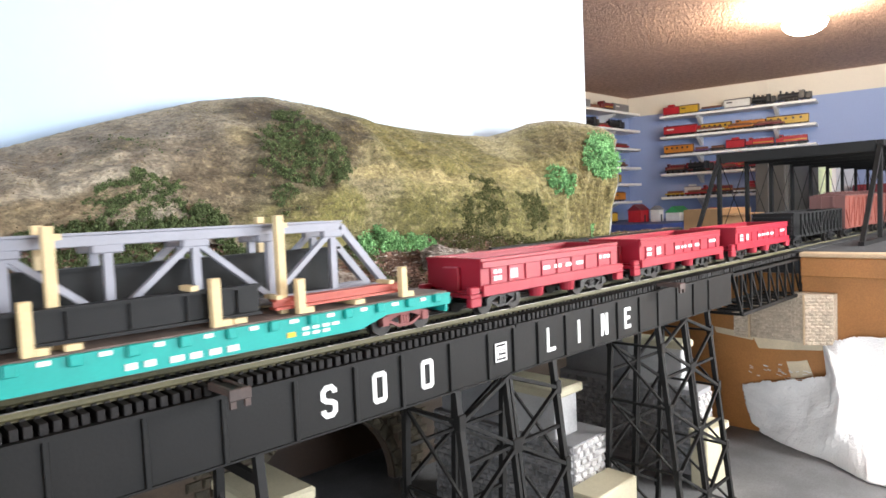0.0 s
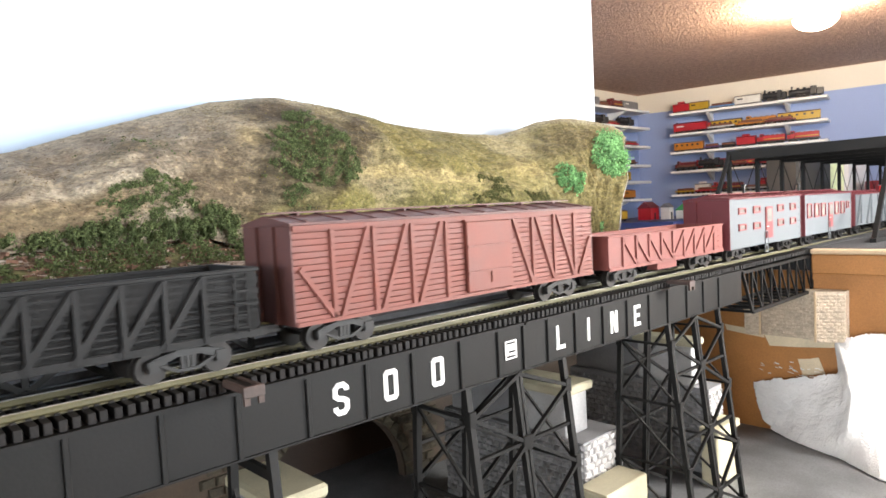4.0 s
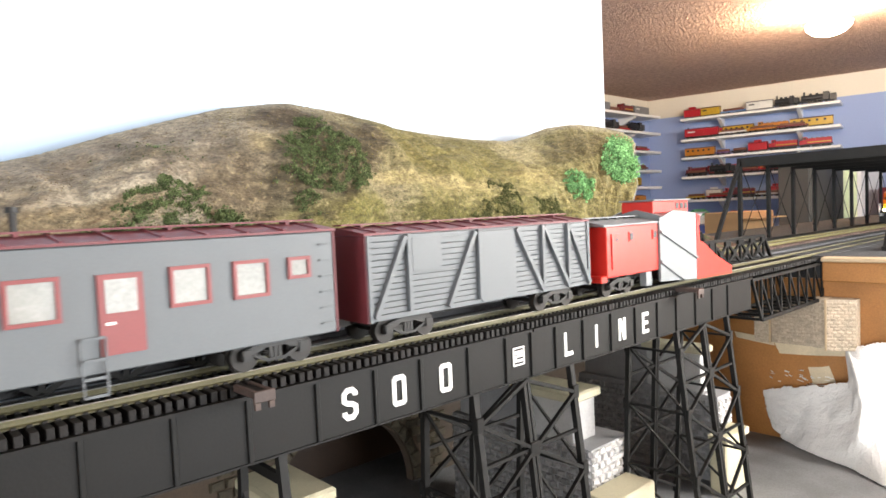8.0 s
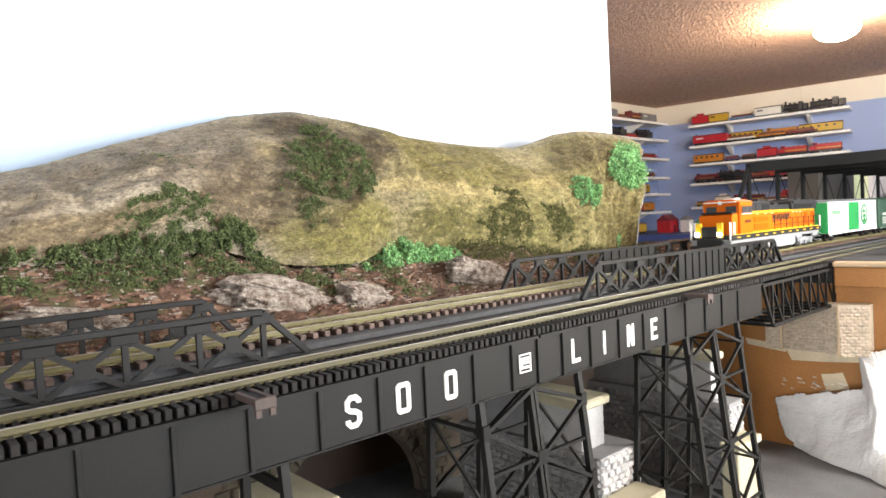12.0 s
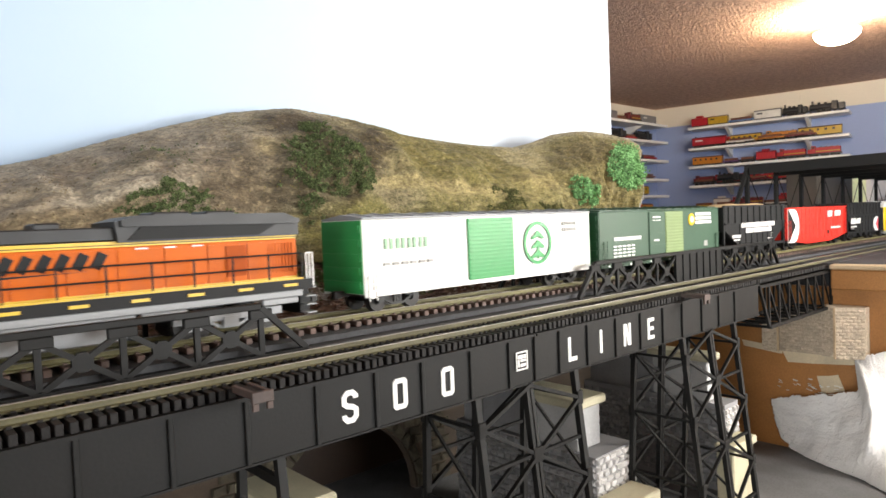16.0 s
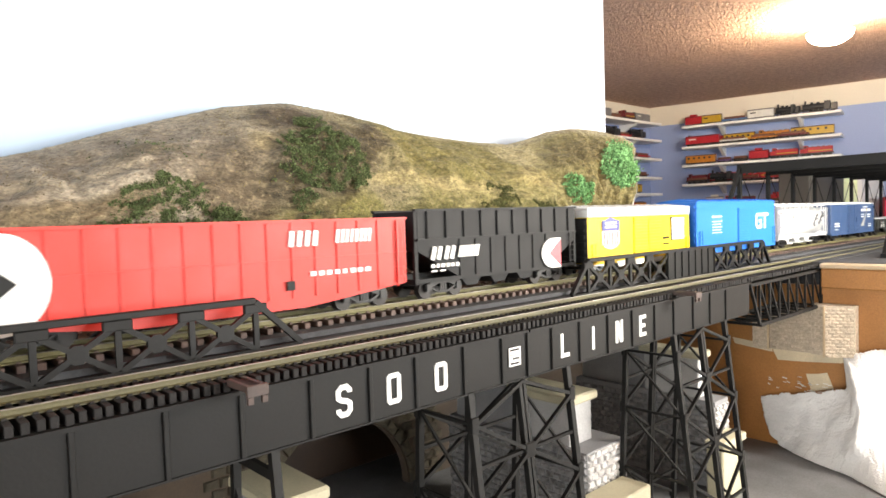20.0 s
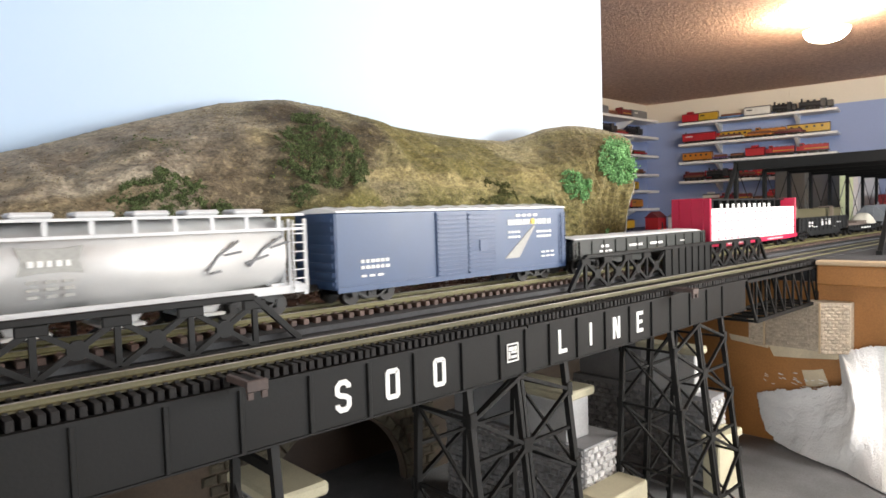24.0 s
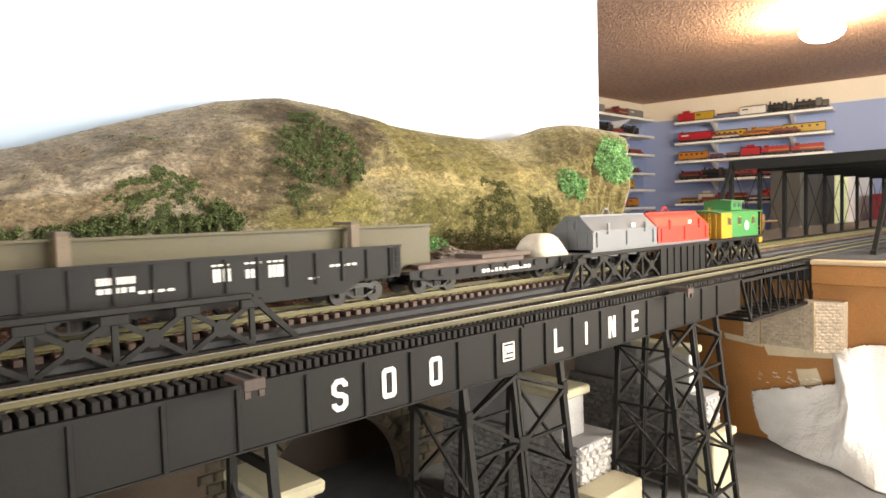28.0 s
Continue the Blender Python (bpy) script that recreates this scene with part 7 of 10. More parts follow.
def work_coach(a, b, name, label, wins, door, small=()):
    c, h = car(name, label, a, b, 1, "work train")
    part("body", cube(-h, h, -W + 0.0003, W, 0.0092, 0.0448, bevel=0.0004), MW_GREY, c, "smooth grey painted body")
    roof(c, h + 0.001, 0.0449, MW_ROOF, MW_ROOF, 11, rise=0.0032)
    for s in (-1, 1):
        part("end_wall", cube(min(s * h, s * (h + 0.0007)), max(s * h, s * (h + 0.0007)), -W, W, 0.0092, 0.0448), MW_ROOF, c, "red end wall")
        part("end_door", cube(min(s * (h + 0.0007), s * (h + 0.0012)), max(s * (h + 0.0007), s * (h + 0.0012)), -0.004, 0.004, 0.012, 0.036), MW_ROOF, c)
        part("diaphragm_post", cube(min(s * (h + 0.0007), s * (h + 0.0022)), max(s * (h + 0.0007), s * (h + 0.0022)), 0.0065, 0.0078, 0.010, 0.0445), MW_ROOF, c)
    for x0, x1, z0, z1 in wins:
        window(c, x0, x1, z0, z1, PALEGLASS, -W + 0.0003)
    x0, x1, z0, z1 = door
    part("door", cube(x0, x1, -W - 0.0006, -W + 0.0004, z0, z1), MW_TRIM, c, "red side door")
    part("door_pane", cube(x0 + 0.0018, x1 - 0.0018, -W - 0.0008, -W - 0.0005, z0 + (z1 - z0) * 0.52, z1 - 0.0015), PALEGLASS, c)
    part("door_knob", cube(x0 + 0.0015, x0 + 0.004, -W - 0.0012, -W - 0.0006, z0 + 0.0085, z0 + 0.0092), LETTER, c)
    bm = bmesh.new()
    for x in (x0 - 0.0050, x0 + 0.0010):
        beam(bm, (x, -W - 0.0012, 0.0035), (x, -W - 0.0012, 0.0195), 0.0005, 0.0005, (0, 1, 0))
    for z in (0.0036, 0.0085, 0.0135, 0.0194):
        beam(bm, (x0 - 0.0050, -W - 0.0012, z), (x0 + 0.0010, -W - 0.0012, z), 0.0005, 0.0008)
    part("step_ladder", bm, MW_GREY, c, "thin grey step ladder")
    grabs(c, h - 0.004, [0.013 + 0.0055 * k for k in range(6)], MW_GREY, 0.004)
    bm = bmesh.new()
    rod(bm, (0.006 if len(wins) > 7 else -0.02, 0.004, 0.047), (0.006 if len(wins) > 7 else -0.02, 0.004, 0.0545), 0.0011, 10)
    rod(bm, (0.006 if len(wins) > 7 else -0.02, 0.004, 0.0546), (0.006 if len(wins) > 7 else -0.02, 0.004, 0.0562), 0.0019, 10)
    part("stove_pipe", bm, TRUCKGREY, c)
    return c


def boxcar_grey():
    c, h = car("wood_boxcar", "grey outside-braced boxcar with red roof and ends", 1.4152, 1.5544, 1, "work train")
    part("body", cube(-h + 0.0004, h - 0.0004, -W + 0.0013, W - 0.0013, 0.0098, 0.0422), MW_GREY, c)
    planks(c, h, 0.0100, 0.0420, 14, MW_GREY)
    roof(c, h + 0.001, 0.0423, MW_ROOF, MW_ROOF, 12, rise=0.0032)
    for s in (-1, 1):
        part("end_wall", cube(min(s * h, s * (h + 0.0007)), max(s * h, s * (h + 0.0007)), -W, W, 0.0098, 0.0422), MW_ROOF, c, "red end wall")
        part("corner_post", cube(min(s * h, s * (h - 0.0016)), max(s * h, s * (h - 0.0016)), -W - 0.0008, -W + 0.0001, 0.0098, 0.0421), MW_GREY, c)
    part("hatch_panel", cube(-0.0480, -0.0325, -W - 0.0006, -W + 0.0003, 0.0275, 0.0405), MW_GREY, c, "plain plywood hatch")
    part("hatch_rail", cube(-0.0484, -0.0221, -W - 0.0006, -W + 0.0003, 0.0262, 0.0268), MW_GREY, c)
    part("upper_rail", cube(-0.0325, -0.0125, -W - 0.0006, -W + 0.0003, 0.0392, 0.0398), MW_GREY, c)
    part("door", cube(-0.0100, 0.0126, -W - 0.0008, -W + 0.0003, 0.0106, 0.0412, bevel=0.0003), MW_GREY, c, "plain plywood side door")
    verts = [(-0.0502, 0.0120), (-0.0112, 0.0120), (0.0317, 0.0120), (0.0513, 0.0120)]
    segs = [((x, z), (x, 0.0420)) for x, z in verts]
    segs += [((-0.0517, 0.0412), (-0.0672, 0.0112)), ((-0.0135, 0.0412), (-0.0300, 0.0112)), ((0.0130, 0.0412), (0.0312, 0.0112)), ((0.0330, 0.0412), (0.0509, 0.0112)), ((0.0525, 0.0412), (0.0685, 0.0112))]
    braces(c, segs, MW_GREY, 0.0019, 0.0018)
    grabs(c, h - 0.005, [0.015 + 0.0065 * k for k in range(4)], MW_GREY, 0.004)


def snow_plow():
    c, h = car("snow_plow", "red and grey railway snow plow with wedge blade", 1.5680, 1.7000, 1, "work train", 0.044, sill=False)
    m = 1.6340
    b0, b1 = 1.5711 - m, 1.6275 - m
    part("cabin", cube(b0, b1, -W, W, 0.0112, 0.0385, bevel=0.0004), PLOW_RED, c, "bright red cabin")
    part("end_platform", cube(b0 - 0.006, b0 - 0.0002, -W, W, 0.009, 0.0125, bevel=0.0004), PLOW_RED, c)
    bm = bmesh.new()
    extrude_x(bm, [(-W - 0.0008, 0.0386), (-W - 0.0008, 0.0396), (0, 0.0422), (W + 0.0008, 0.0396), (W + 0.0008, 0.0386)], b0 - 0.003, b1 + 0.004)
    part("cabin_roof", bm, PLOW_GREY, c, "grey cabin roof")
    part("running_board", cube(b0 - 0.010, b1, -0.003, 0.003, 0.0428, 0.0434), PLOW_GREY, c)
    for k in range(6):
        x = b0 + (b1 - b0) * (k + 0.5) / 6
        part("saddle", cube(x - 0.0008, x + 0.0008, -0.0026, 0.0026, 0.0412, 0.0428), CAR_BLACK, c)
    part("cabin_door", cube(b0 + 0.004, b0 + 0.013, -W - 0.0007, -W + 0.0002, 0.0155, 0.0345), PLOW_RED, c)
    bm = bmesh.new()
    rod(bm, (b0 + 0.0085, -W - 0.0009, 0.0315), (b0 + 0.0085, -W - 0.0006, 0.0315), 0.0013, 12)
    part("door_light", bm, DARKGLASS, c)
    for x in (b0 + 0.021, b0 + 0.046):
        part("window_frame", cube(x, x + 0.0050, -W - 0.0005, -W + 0.0002, 0.0295, 0.0350), PLOW_RED, c)
        part("pane", cube(x + 0.0008, x + 0.0042, -W - 0.0008, -W - 0.0004, 0.0303, 0.0342), DARKGLASS, c)
    g0, g1 = 1.6238 - m, 1.6685 - m
    for s in (-1, 1):
        bm = bmesh.new()
        y0, y1 = sorted((s * W, s * (W + 0.0014)))
        prism(bm, [(g0, 0.0042), (g1, 0.0016), (g1, 0.0432), (g0 + 0.016, 0.0455), (g0, 0.0412)], y0, y1)
        part("side_wing", bm, PLOW_GREY, c, "large grey side wing")
        for z0, z1 in ((0.0335, 0.0150), (0.0160, 0.0030)):
            bm = bmesh.new()
            beam(bm, (g0, s * (W + 0.0018), z0), (g1 if z0 > 0.02 else g0 + 0.027, s * (W + 0.0018), z1), 0.0013, 0.0016, (0, 1, 0))
            part("wing_rib", bm, PLOW_GREY, c)
        part("wing_strut", cube(g0 - 0.014, g0 - 0.008, min(s * (W - 0.004), s * W), max(s * (W - 0.004), s * W), 0.003, 0.011), PLOW_GREY, c)
    bm = bmesh.new()
    extrude_x(bm, [(-W, 0.0115), (W, 0.0115), (W, 0.0425), (0, 0.0465), (-W, 0.0425)], b1 + 0.0005, g1)
    part("wing_body", bm, PLOW_GREY, c)
    part("cupola", cube(-0.0040, 0.0400, -0.0105, 0.0105, 0.0440, 0.0512, bevel=0.0004), PLOW_RED, c, "red lookout cupola")
    part("cupola_roof", cube(-0.0050, 0.0412, -0.0120, 0.0120, 0.0513, 0.0523, bevel=0.0003), PLOW_GREY, c)
    for x in (0.0235, 0.0290, 0.0345):
        part("cupola_pane", cube(x, x + 0.0038, -0.0109, -0.0104, 0.0462, 0.0500), DARKGLASS, c)
    x0, x1 = g1, 1.7165 - m
    for s in (-1, 1):           # the red cheeks
        y0, y1 = sorted((s * (W - 0.0006), s * (W + 0.0016)))
        bm = bmesh.new()
        prism(bm, [(x0 + 0.0003, 0.0015), (x1 + 0.0015, 0.0008), (x1 + 0.0015, 0.0055), (x0 + 0.026, 0.0150), (x0 + 0.0100, 0.0236), (x0 + 0.0045, 0.0252), (x0 + 0.0035, 0.0335), (x0 + 0.0050, 0.0415), (x0 + 0.0003, 0.0425)], y0, y1)
        part("blade_cheek", bm, PLOW_RED, c, "red blade cheek")
    bm = bmesh.new()            # the curved wedge
    prof = [(0.1200, 0.0835, 0.0004), (0.1060, 0.0825, 0.0055), (0.0820, 0.0605, 0.0150), (0.0715, 0.0455, 0.0235), (0.0680, 0.0400, 0.0310), (0.0720, 0.0395, 0.0375), (0.0830, 0.0400, 0.0420)]
    rows = []
    for mid, edge, z in prof:
        rows.append([bm.verts.new((edge + (mid - edge) * (1 - abs(k)), k * (W - 0.0008), z)) for k in (-1, -0.5, 0, 0.5, 1)])
    for r in range(len(rows) - 1):
        for k in range(4):
            bm.faces.new((rows[r][k], rows[r][k + 1], rows[r + 1][k + 1], rows[r + 1][k]))
    part("blade", bm, PLOW_GREY, c, "curved grey plow blade").modifiers.new("thickness", "SOLIDIFY").thickness = 0.0008
    bm = bmesh.new()
    ends = [(x0 - 0.012, -W + 0.001), (0.0400, -W + 0.001), (0.0880, 0), (0.0400, W - 0.001), (x0 - 0.012, W - 0.001)]
    low, high = [bm.verts.new((x, y, 0.0421)) for x, y in ends], [bm.verts.new((x, y, 0.0431)) for x, y in ends]
    bm.faces.new(low)
    bm.faces.new(high)
    for k in range(5):
        bm.faces.new((low[k], low[(k + 1) % 5], high[(k + 1) % 5], high[k]))
    part("blade_top", bm, ROOF_GREY, c, "dark pointed top plate")
    bm = bmesh.new()
    rod(bm, (x0 + 0.016, 0, 0.0432), (x0 + 0.016, 0, 0.0462), 0.0008, 8)
    rod(bm, (x0 + 0.0135, 0, 0.0470), (x0 + 0.0195, 0, 0.0470), 0.0022, 12)
    part("headlight", bm, TRUCKGREY, c)
    part("nose_box", cube(x0 + 0.002, x0 + 0.016, -0.008, 0.008, 0.0115, 0.0300), PLOW_GREY, c)


flatcar_teal()
for a, b in ((0.1829, 0.3020), (0.3201, 0.4380), (0.4580, 0.5755)):
    ore_car(a, b)
gondola_black()
boxcar_brown()
gondola_red()
WIN_1 = [(-0.0578, -0.0450, 0.0338, 0.0384), (-0.0578, -0.0450, 0.0220, 0.0268), (-0.0309, -0.0180, 0.0338, 0.0390), (-0.0309, -0.0180, 0.0218, 0.0268), (0.0183, 0.0311, 0.0334, 0.0388), (0.0183, 0.0311, 0.0218, 0.0272), (0.0464, 0.0592, 0.0334, 0.0390), (0.0464, 0.0592, 0.0218, 0.0272)]
work_coach(1.1013, 1.2461, "bunk_car", "grey bunk car with red roof and window trim", WIN_1, (-0.0068, 0.0068, 0.0138, 0.0378))
WIN_2 = [(-0.0662, -0.0540, 0.0247, 0.0374), (-0.0465, -0.0336, 0.0247, 0.0371), (-0.0272, -0.0142, 0.0247, 0.0370), (0.0142, 0.0265, 0.0250, 0.0371), (0.0338, 0.0460, 0.0250, 0.0371), (0.0530, 0.0615, 0.0296, 0.0369)]
work_coach(1.2587, 1.4011, "kitchen_car", "grey kitchen car with a row of red-trimmed windows", WIN_2, (-0.0053, 0.0067, 0.0140, 0.0365))
boxcar_grey()
snow_plow()


# ---------- back train ----------
def locomotive():
    """A six-axle road diesel, its nose towards -x."""
    a, b = 0.0440, 0.2790
    c, h = car("diesel_locomotive", "orange and black road diesel with lit headlamps", a, b, 2, "freight train", 0.078, LOCO_SILVER, sill=False)
    m = (a + b) / 2
    X = lambda x: x - m
    for s in (-1, 1):              # a third axle on each truck
        bm = bmesh.new()
        for y in (-0.0136, 0.0112):
            box(bm, s * 0.078 - 0.022, s * 0.078 + 0.022, y, y + 0.0022, 0.0058, 0.0088)
            for k in (-1, 0, 1):
                box(bm, s * 0.078 + k * 0.0145 - 0.003, s * 0.078 + k * 0.0145 + 0.003, y - 0.0006, y + 0.0028, 0.0030, 0.0072)
        part("truck_frame", bm, LOCO_SILVER, c, "silver six-wheel truck frame")
        for k in (-1, 1):
            for y in (-0.0092, 0.0092):
                place("wheel", WHEEL, c, pose(s * 0.078 + k * 0.0165, y, 0.0048, 0, 0, 180 if y > 0 else 0))
    part("frame", cube(X(0.0555), X(0.2700), -W, W, 0.0122, 0.0149, bevel=0.0003), LOCO_SILVER, c, "silver frame sill")
    part("walkway", cube(X(0.0560), X(0.2745), -W - 0.0004, W + 0.0004, 0.0150, 0.0192), CAR_BLACK, c)
    part("sill_stripe", cube(X(0.0600), X(0.2700), -W - 0.0007, -W + 0.0002, 0.0193, 0.0199), YELLOW, c)
    for k in range(11):
        x = X(0.066 + k * 0.0195)
        part("yellow_step_mark", cube(x, x + 0.006, -W - 0.0010, -W - 0.0003, 0.0166, 0.0177), YELLOW, c)
    for x0, x1 in ((0.066, 0.082), (0.118, 0.134), (0.206, 0.222), (0.252, 0.268)):
        part("frame_gusset", cube(X(x0), X(x1), -W + 0.0004, -W + 0.0024, 0.0096, 0.0121, bevel=0.0004), LOCO_SILVER, c)
    bm = bmesh.new()
    prism(bm, [(X(0.1360), 0.0120), (X(0.2040), 0.0120), (X(0.2040), 0.0060), (X(0.2000), 0.0038), (X(0.1400), 0.0038), (X(0.1360), 0.0060)], -W + 0.001, W - 0.001)
    part("fuel_tank", bm, LOCO_SILVER, c, "long silver fuel tank")
    bm = bmesh.new()               # short hood with its bevelled top
    prism(bm, [(X(0.0648), 0.0193), (X(0.0770), 0.0193), (X(0.0770), 0.0370), (X(0.0690), 0.0370), (X(0.0648), 0.0358)], -0.0140, 0.0140)
    part("nose", bm, ORANGE, c, "orange nose")
    part("nose_top", cube(X(0.0660), X(0.0764), -0.0132, 0.0132, 0.0371, 0.0388, bevel=0.0005), CAR_BLACK, c)
    part("cab", cube(X(0.0765), X(0.1020), -W + 0.0006, W - 0.0006, 0.0193, 0.0470, bevel=0.0006), ORANGE, c, "orange cab")
    bm = bmesh.new()
    extrude_x(bm, [(-W + 0.0004, 0.0471), (-0.009, 0.0492), (0.009, 0.0492), (W - 0.0004, 0.0471)], X(0.0745), X(0.1022))
    part("cab_roof", bm, ORANGE, c)
    part("roof_unit", cube(X(0.0790), X(0.0880), -0.011, -0.001, 0.0488, 0.0503), CARWHITE, c, "white roof unit")
    part("sun_visor", cube(X(0.0722), X(0.0764), -0.0135, 0.0135, 0.0466, 0.0474), CARWHITE, c, "white sun visor")
    part("roof_beacon", cube(X(0.0945), X(0.0965), -0.008, -0.006, 0.0490, 0.0506), CARWHITE, c)
    bm = bmesh.new()
    prism(bm, [(X(0.0775), 0.0368), (X(0.0995), 0.0364), (X(0.0995), 0.0436), (X(0.0775), 0.0440)], -W - 0.0001, -W + 0.0008)
    part("cab_window_frame", bm, ORANGE, c)
    for x0, x1 in ((0.0782, 0.0840), (0.0848, 0.0925), (0.0933, 0.0988)):
        part("cab_window", cube(X(x0), X(x1), -W - 0.0004, -W + 0.0002, 0.0373, 0.0430), DARKGLASS, c)
    for y in (-0.0085, 0.0085):
        part("windscreen", cube(X(0.0762), X(0.0767), y - 0.0045, y + 0.0045, 0.0385, 0.0435), DARKGLASS, c)
    part("hood", cube(X(0.1020), X(0.2700), -0.0128, 0.0128, 0.0193, 0.0362, bevel=0.0004), ORANGE, c, "orange engine hood")
    part("hood_stripe", cube(X(0.1022), X(0.2698), -0.0130, 0.0130, 0.0362, 0.0368), YELLOW, c, "yellow stripe along the hood")
    part("black_pinstripe", cube(X(0.1022), X(0.2698), -0.0129, 0.0129, 0.0368, 0.0371), CAR_BLACK, c)
    part("hood_stripe", cube(X(0.1022), X(0.2698), -0.0130, 0.0130, 0.0371, 0.0382), YELLOW, c, "yellow stripe along the hood")
    part("hood_top", cube(X(0.1490), X(0.2050), -0.0124, 0.0124, 0.0383, 0.0432, bevel=0.0005), ROOF_GREY, c, "dark grey hood top")
    part("inverter_top", cube(X(0.1024), X(0.1488), -0.0136, 0.0136, 0.0383, 0.0468, bevel=0.0006), ROOF_GREY, c, "tall dark grey hood behind the cab")
    part("inverter_seam", cube(X(0.1026), X(0.1486), -0.0139, -0.0135, 0.0444, 0.0448), CAR_BLACK, c)
    for x0, x1 in ((0.1160, 0.1162), (0.1300, 0.1302)):
        part("inverter_joint", cube(X(x0), X(x1 + 0.0006), -0.0139, -0.0135, 0.0385, 0.0443), CAR_BLACK, c)
    part("vent_panel", cube(X(0.1310), X(0.1460), -0.0140, -0.0135, 0.0390, 0.0440), CAR_BLACK, c)
    part("equipment_box", cube(X(0.1030), X(0.1480), -W + 0.0012, W - 0.0012, 0.0205, 0.0350, bevel=0.0004), ORANGE, c)
    for z in (0.0222, 0.0285):
        part("grille", cube(X(0.1060), X(0.1370), -W + 0.0007, -W + 0.0014, z, z + 0.0048), paint("orange_grille", (0.46, 0.088, 0.003), shine=0.1), c)
    bm = bmesh.new()
    prism(bm, [(X(0.2000), 0.0377), (X(0.2700), 0.0377), (X(0.2700), 0.0445), (X(0.2640), 0.0470), (X(0.2060), 0.0470), (X(0.1990), 0.0450)], -0.0150, 0.0150)
    part("radiator_housing", bm, ROOF_GREY, c, "flared dark grey radiator section")
    bm = bmesh.new()
    prism(bm, [(X(0.2030), 0.0384), (X(0.2520), 0.0384), (X(0.2600), 0.0425), (X(0.2080), 0.0432)], -0.0156, -0.0149)
    part("radiator_grille", bm, CAR_BLACK, c, "black air intake")
    bm = bmesh.new()
    prism(bm, [(X(0.2010), 0.0432), (X(0.2700), 0.0426), (X(0.2700), 0.0447), (X(0.2010), 0.0452)], -0.0164, -0.0150)
    part("radiator_lip", bm, ROOF_GREY, c)
    for x0, x1, z in ((0.136, 0.152, 0.0490), (0.154, 0.158, 0.0446), (0.158, 0.166, 0.0450), (0.176, 0.184, 0.0452), (0.214, 0.228, 0.0484), (0.234, 0.246, 0.0484)):
        part("roof_fitting", cube(X(x0), X(x1), -0.008, 0.008, z - 0.006, z, bevel=0.0006), ROOF_GREY, c)
    for k in range(7):
        part("hood_door", cube(X(0.152 + k * 0.016), X(0.1665 + k * 0.016), -0.0132, -0.0127, 0.0205, 0.0350), ORANGE, c)
    part("side_grille", cube(X(0.2390), X(0.2470), -0.0136, -0.0127, 0.0225, 0.0345), paint("dark_orange_grille", (0.36, 0.065, 0.003), shine=0.1), c)
    bars(c, X(0.0860), X(0.0985), 0.0288, 0.0312, paint("faded_black_marks", (0.10, 0.03, 0.01)), 4, -W + 0.0006)
    bars(c, X(0.1530), X(0.1960), 0.0293, 0.0343, CAR_BLACK, 4, -0.0132, slant=0.55, bold=0.20)
    bm = bmesh.new()
    prism(bm, [(X(0.1510), 0.0272), (X(0.1900), 0.0284), (X(0.1510), 0.0283)], -0.0136, -0.0130)
    part("swoosh", bm, CAR_BLACK, c, "black tapering stripe")
    for k in range(9):
        x = X(0.150 + k * 0.0150)
        part("stanchion", cube(x - 0.0003, x + 0.0003, -W - 0.0003, -W + 0.0003, 0.0193, 0.0300), CAR_BLACK, c)
    for z in (0.0300, 0.0248):
        bm = bmesh.new()
        rod(bm, (X(0.150), -W, z), (X(0.270), -W, z), 0.00035, 6)
        part("handrail", bm, CAR_BLACK, c)
    part("lower_stripe", cube(X(0.1022), X(0.2698), -0.0131, -0.0126, 0.0196, 0.0206), YELLOW, c, "yellow stripe along the walkway")
    part("window_sill", cube(X(0.0778), X(0.0995), -W - 0.0006, -W + 0.0002, 0.0362, 0.0368), CARWHITE, c, "white window sill")
    for x in (0.112, 0.130, 0.1455):
        part("lift_mark", cube(X(x), X(x + 0.003), -W + 0.0006, -W + 0.0013, 0.0354, 0.0359), LETTER, c)
    for x in (0.206, 0.216, 0.226):
        part("lift_mark", cube(X(x), X(x + 0.004), -0.0135, -0.0127, 0.0350, 0.0355), LETTER, c)
    for k in range(8):
        part("door_slat", cube(X(0.2570 + k * 0.0015), X(0.2577 + k * 0.0015), -0.0135, -0.0127, 0.0225, 0.0345), ORANGE, c)
    for x in (0.0550, 0.0625, 0.2735):
        for y in (-W, W):
            bm = bmesh.new()
            for q in (-0.0015, 0.0, 0.0015):
                beam(bm, (X(x) + q, y, 0.0160), (X(x) + q, y, 0.0300), 0.0005, 0.0005, (0, 1, 0))
            beam(bm, (X(x) - 0.0015, y, 0.0300), (X(x) + 0.0015, y, 0.0300), 0.0005, 0.0005)
            part("end_handrail", bm, CARWHITE, c, "white end handrail")
    for s, x in ((-1, 0.0540), (1, 0.2740)):
        for k in range(4):
            for y0 in (-W, W - 0.006):
                part("step", cube(X(x) - 0.0022, X(x) + 0.0022, y0, y0 + 0.006, 0.0045 + k * 0.0035, 0.0051 + k * 0.0035), LOCO_SILVER, c)
        part("step_well", cube(X(x) - 0.0022, X(x) + 0.0022, -W + 0.0061, W - 0.0061, 0.004, 0.0176), CAR_BLACK, c)
    part("front_plate", cube(X(0.0521), X(0.0545), -0.0065, 0.0065, 0.0177, 0.0270, bevel=0.0005), CAR_BLACK, c)
    for y in (-0.0090, 0.0090):
        part("front_panel", cube(X(0.0515), X(0.0545), y - 0.0024, y + 0.0024, 0.0177, 0.0300, bevel=0.0005), YELLOW, c, "yellow end panel")
    bm = bmesh.new()
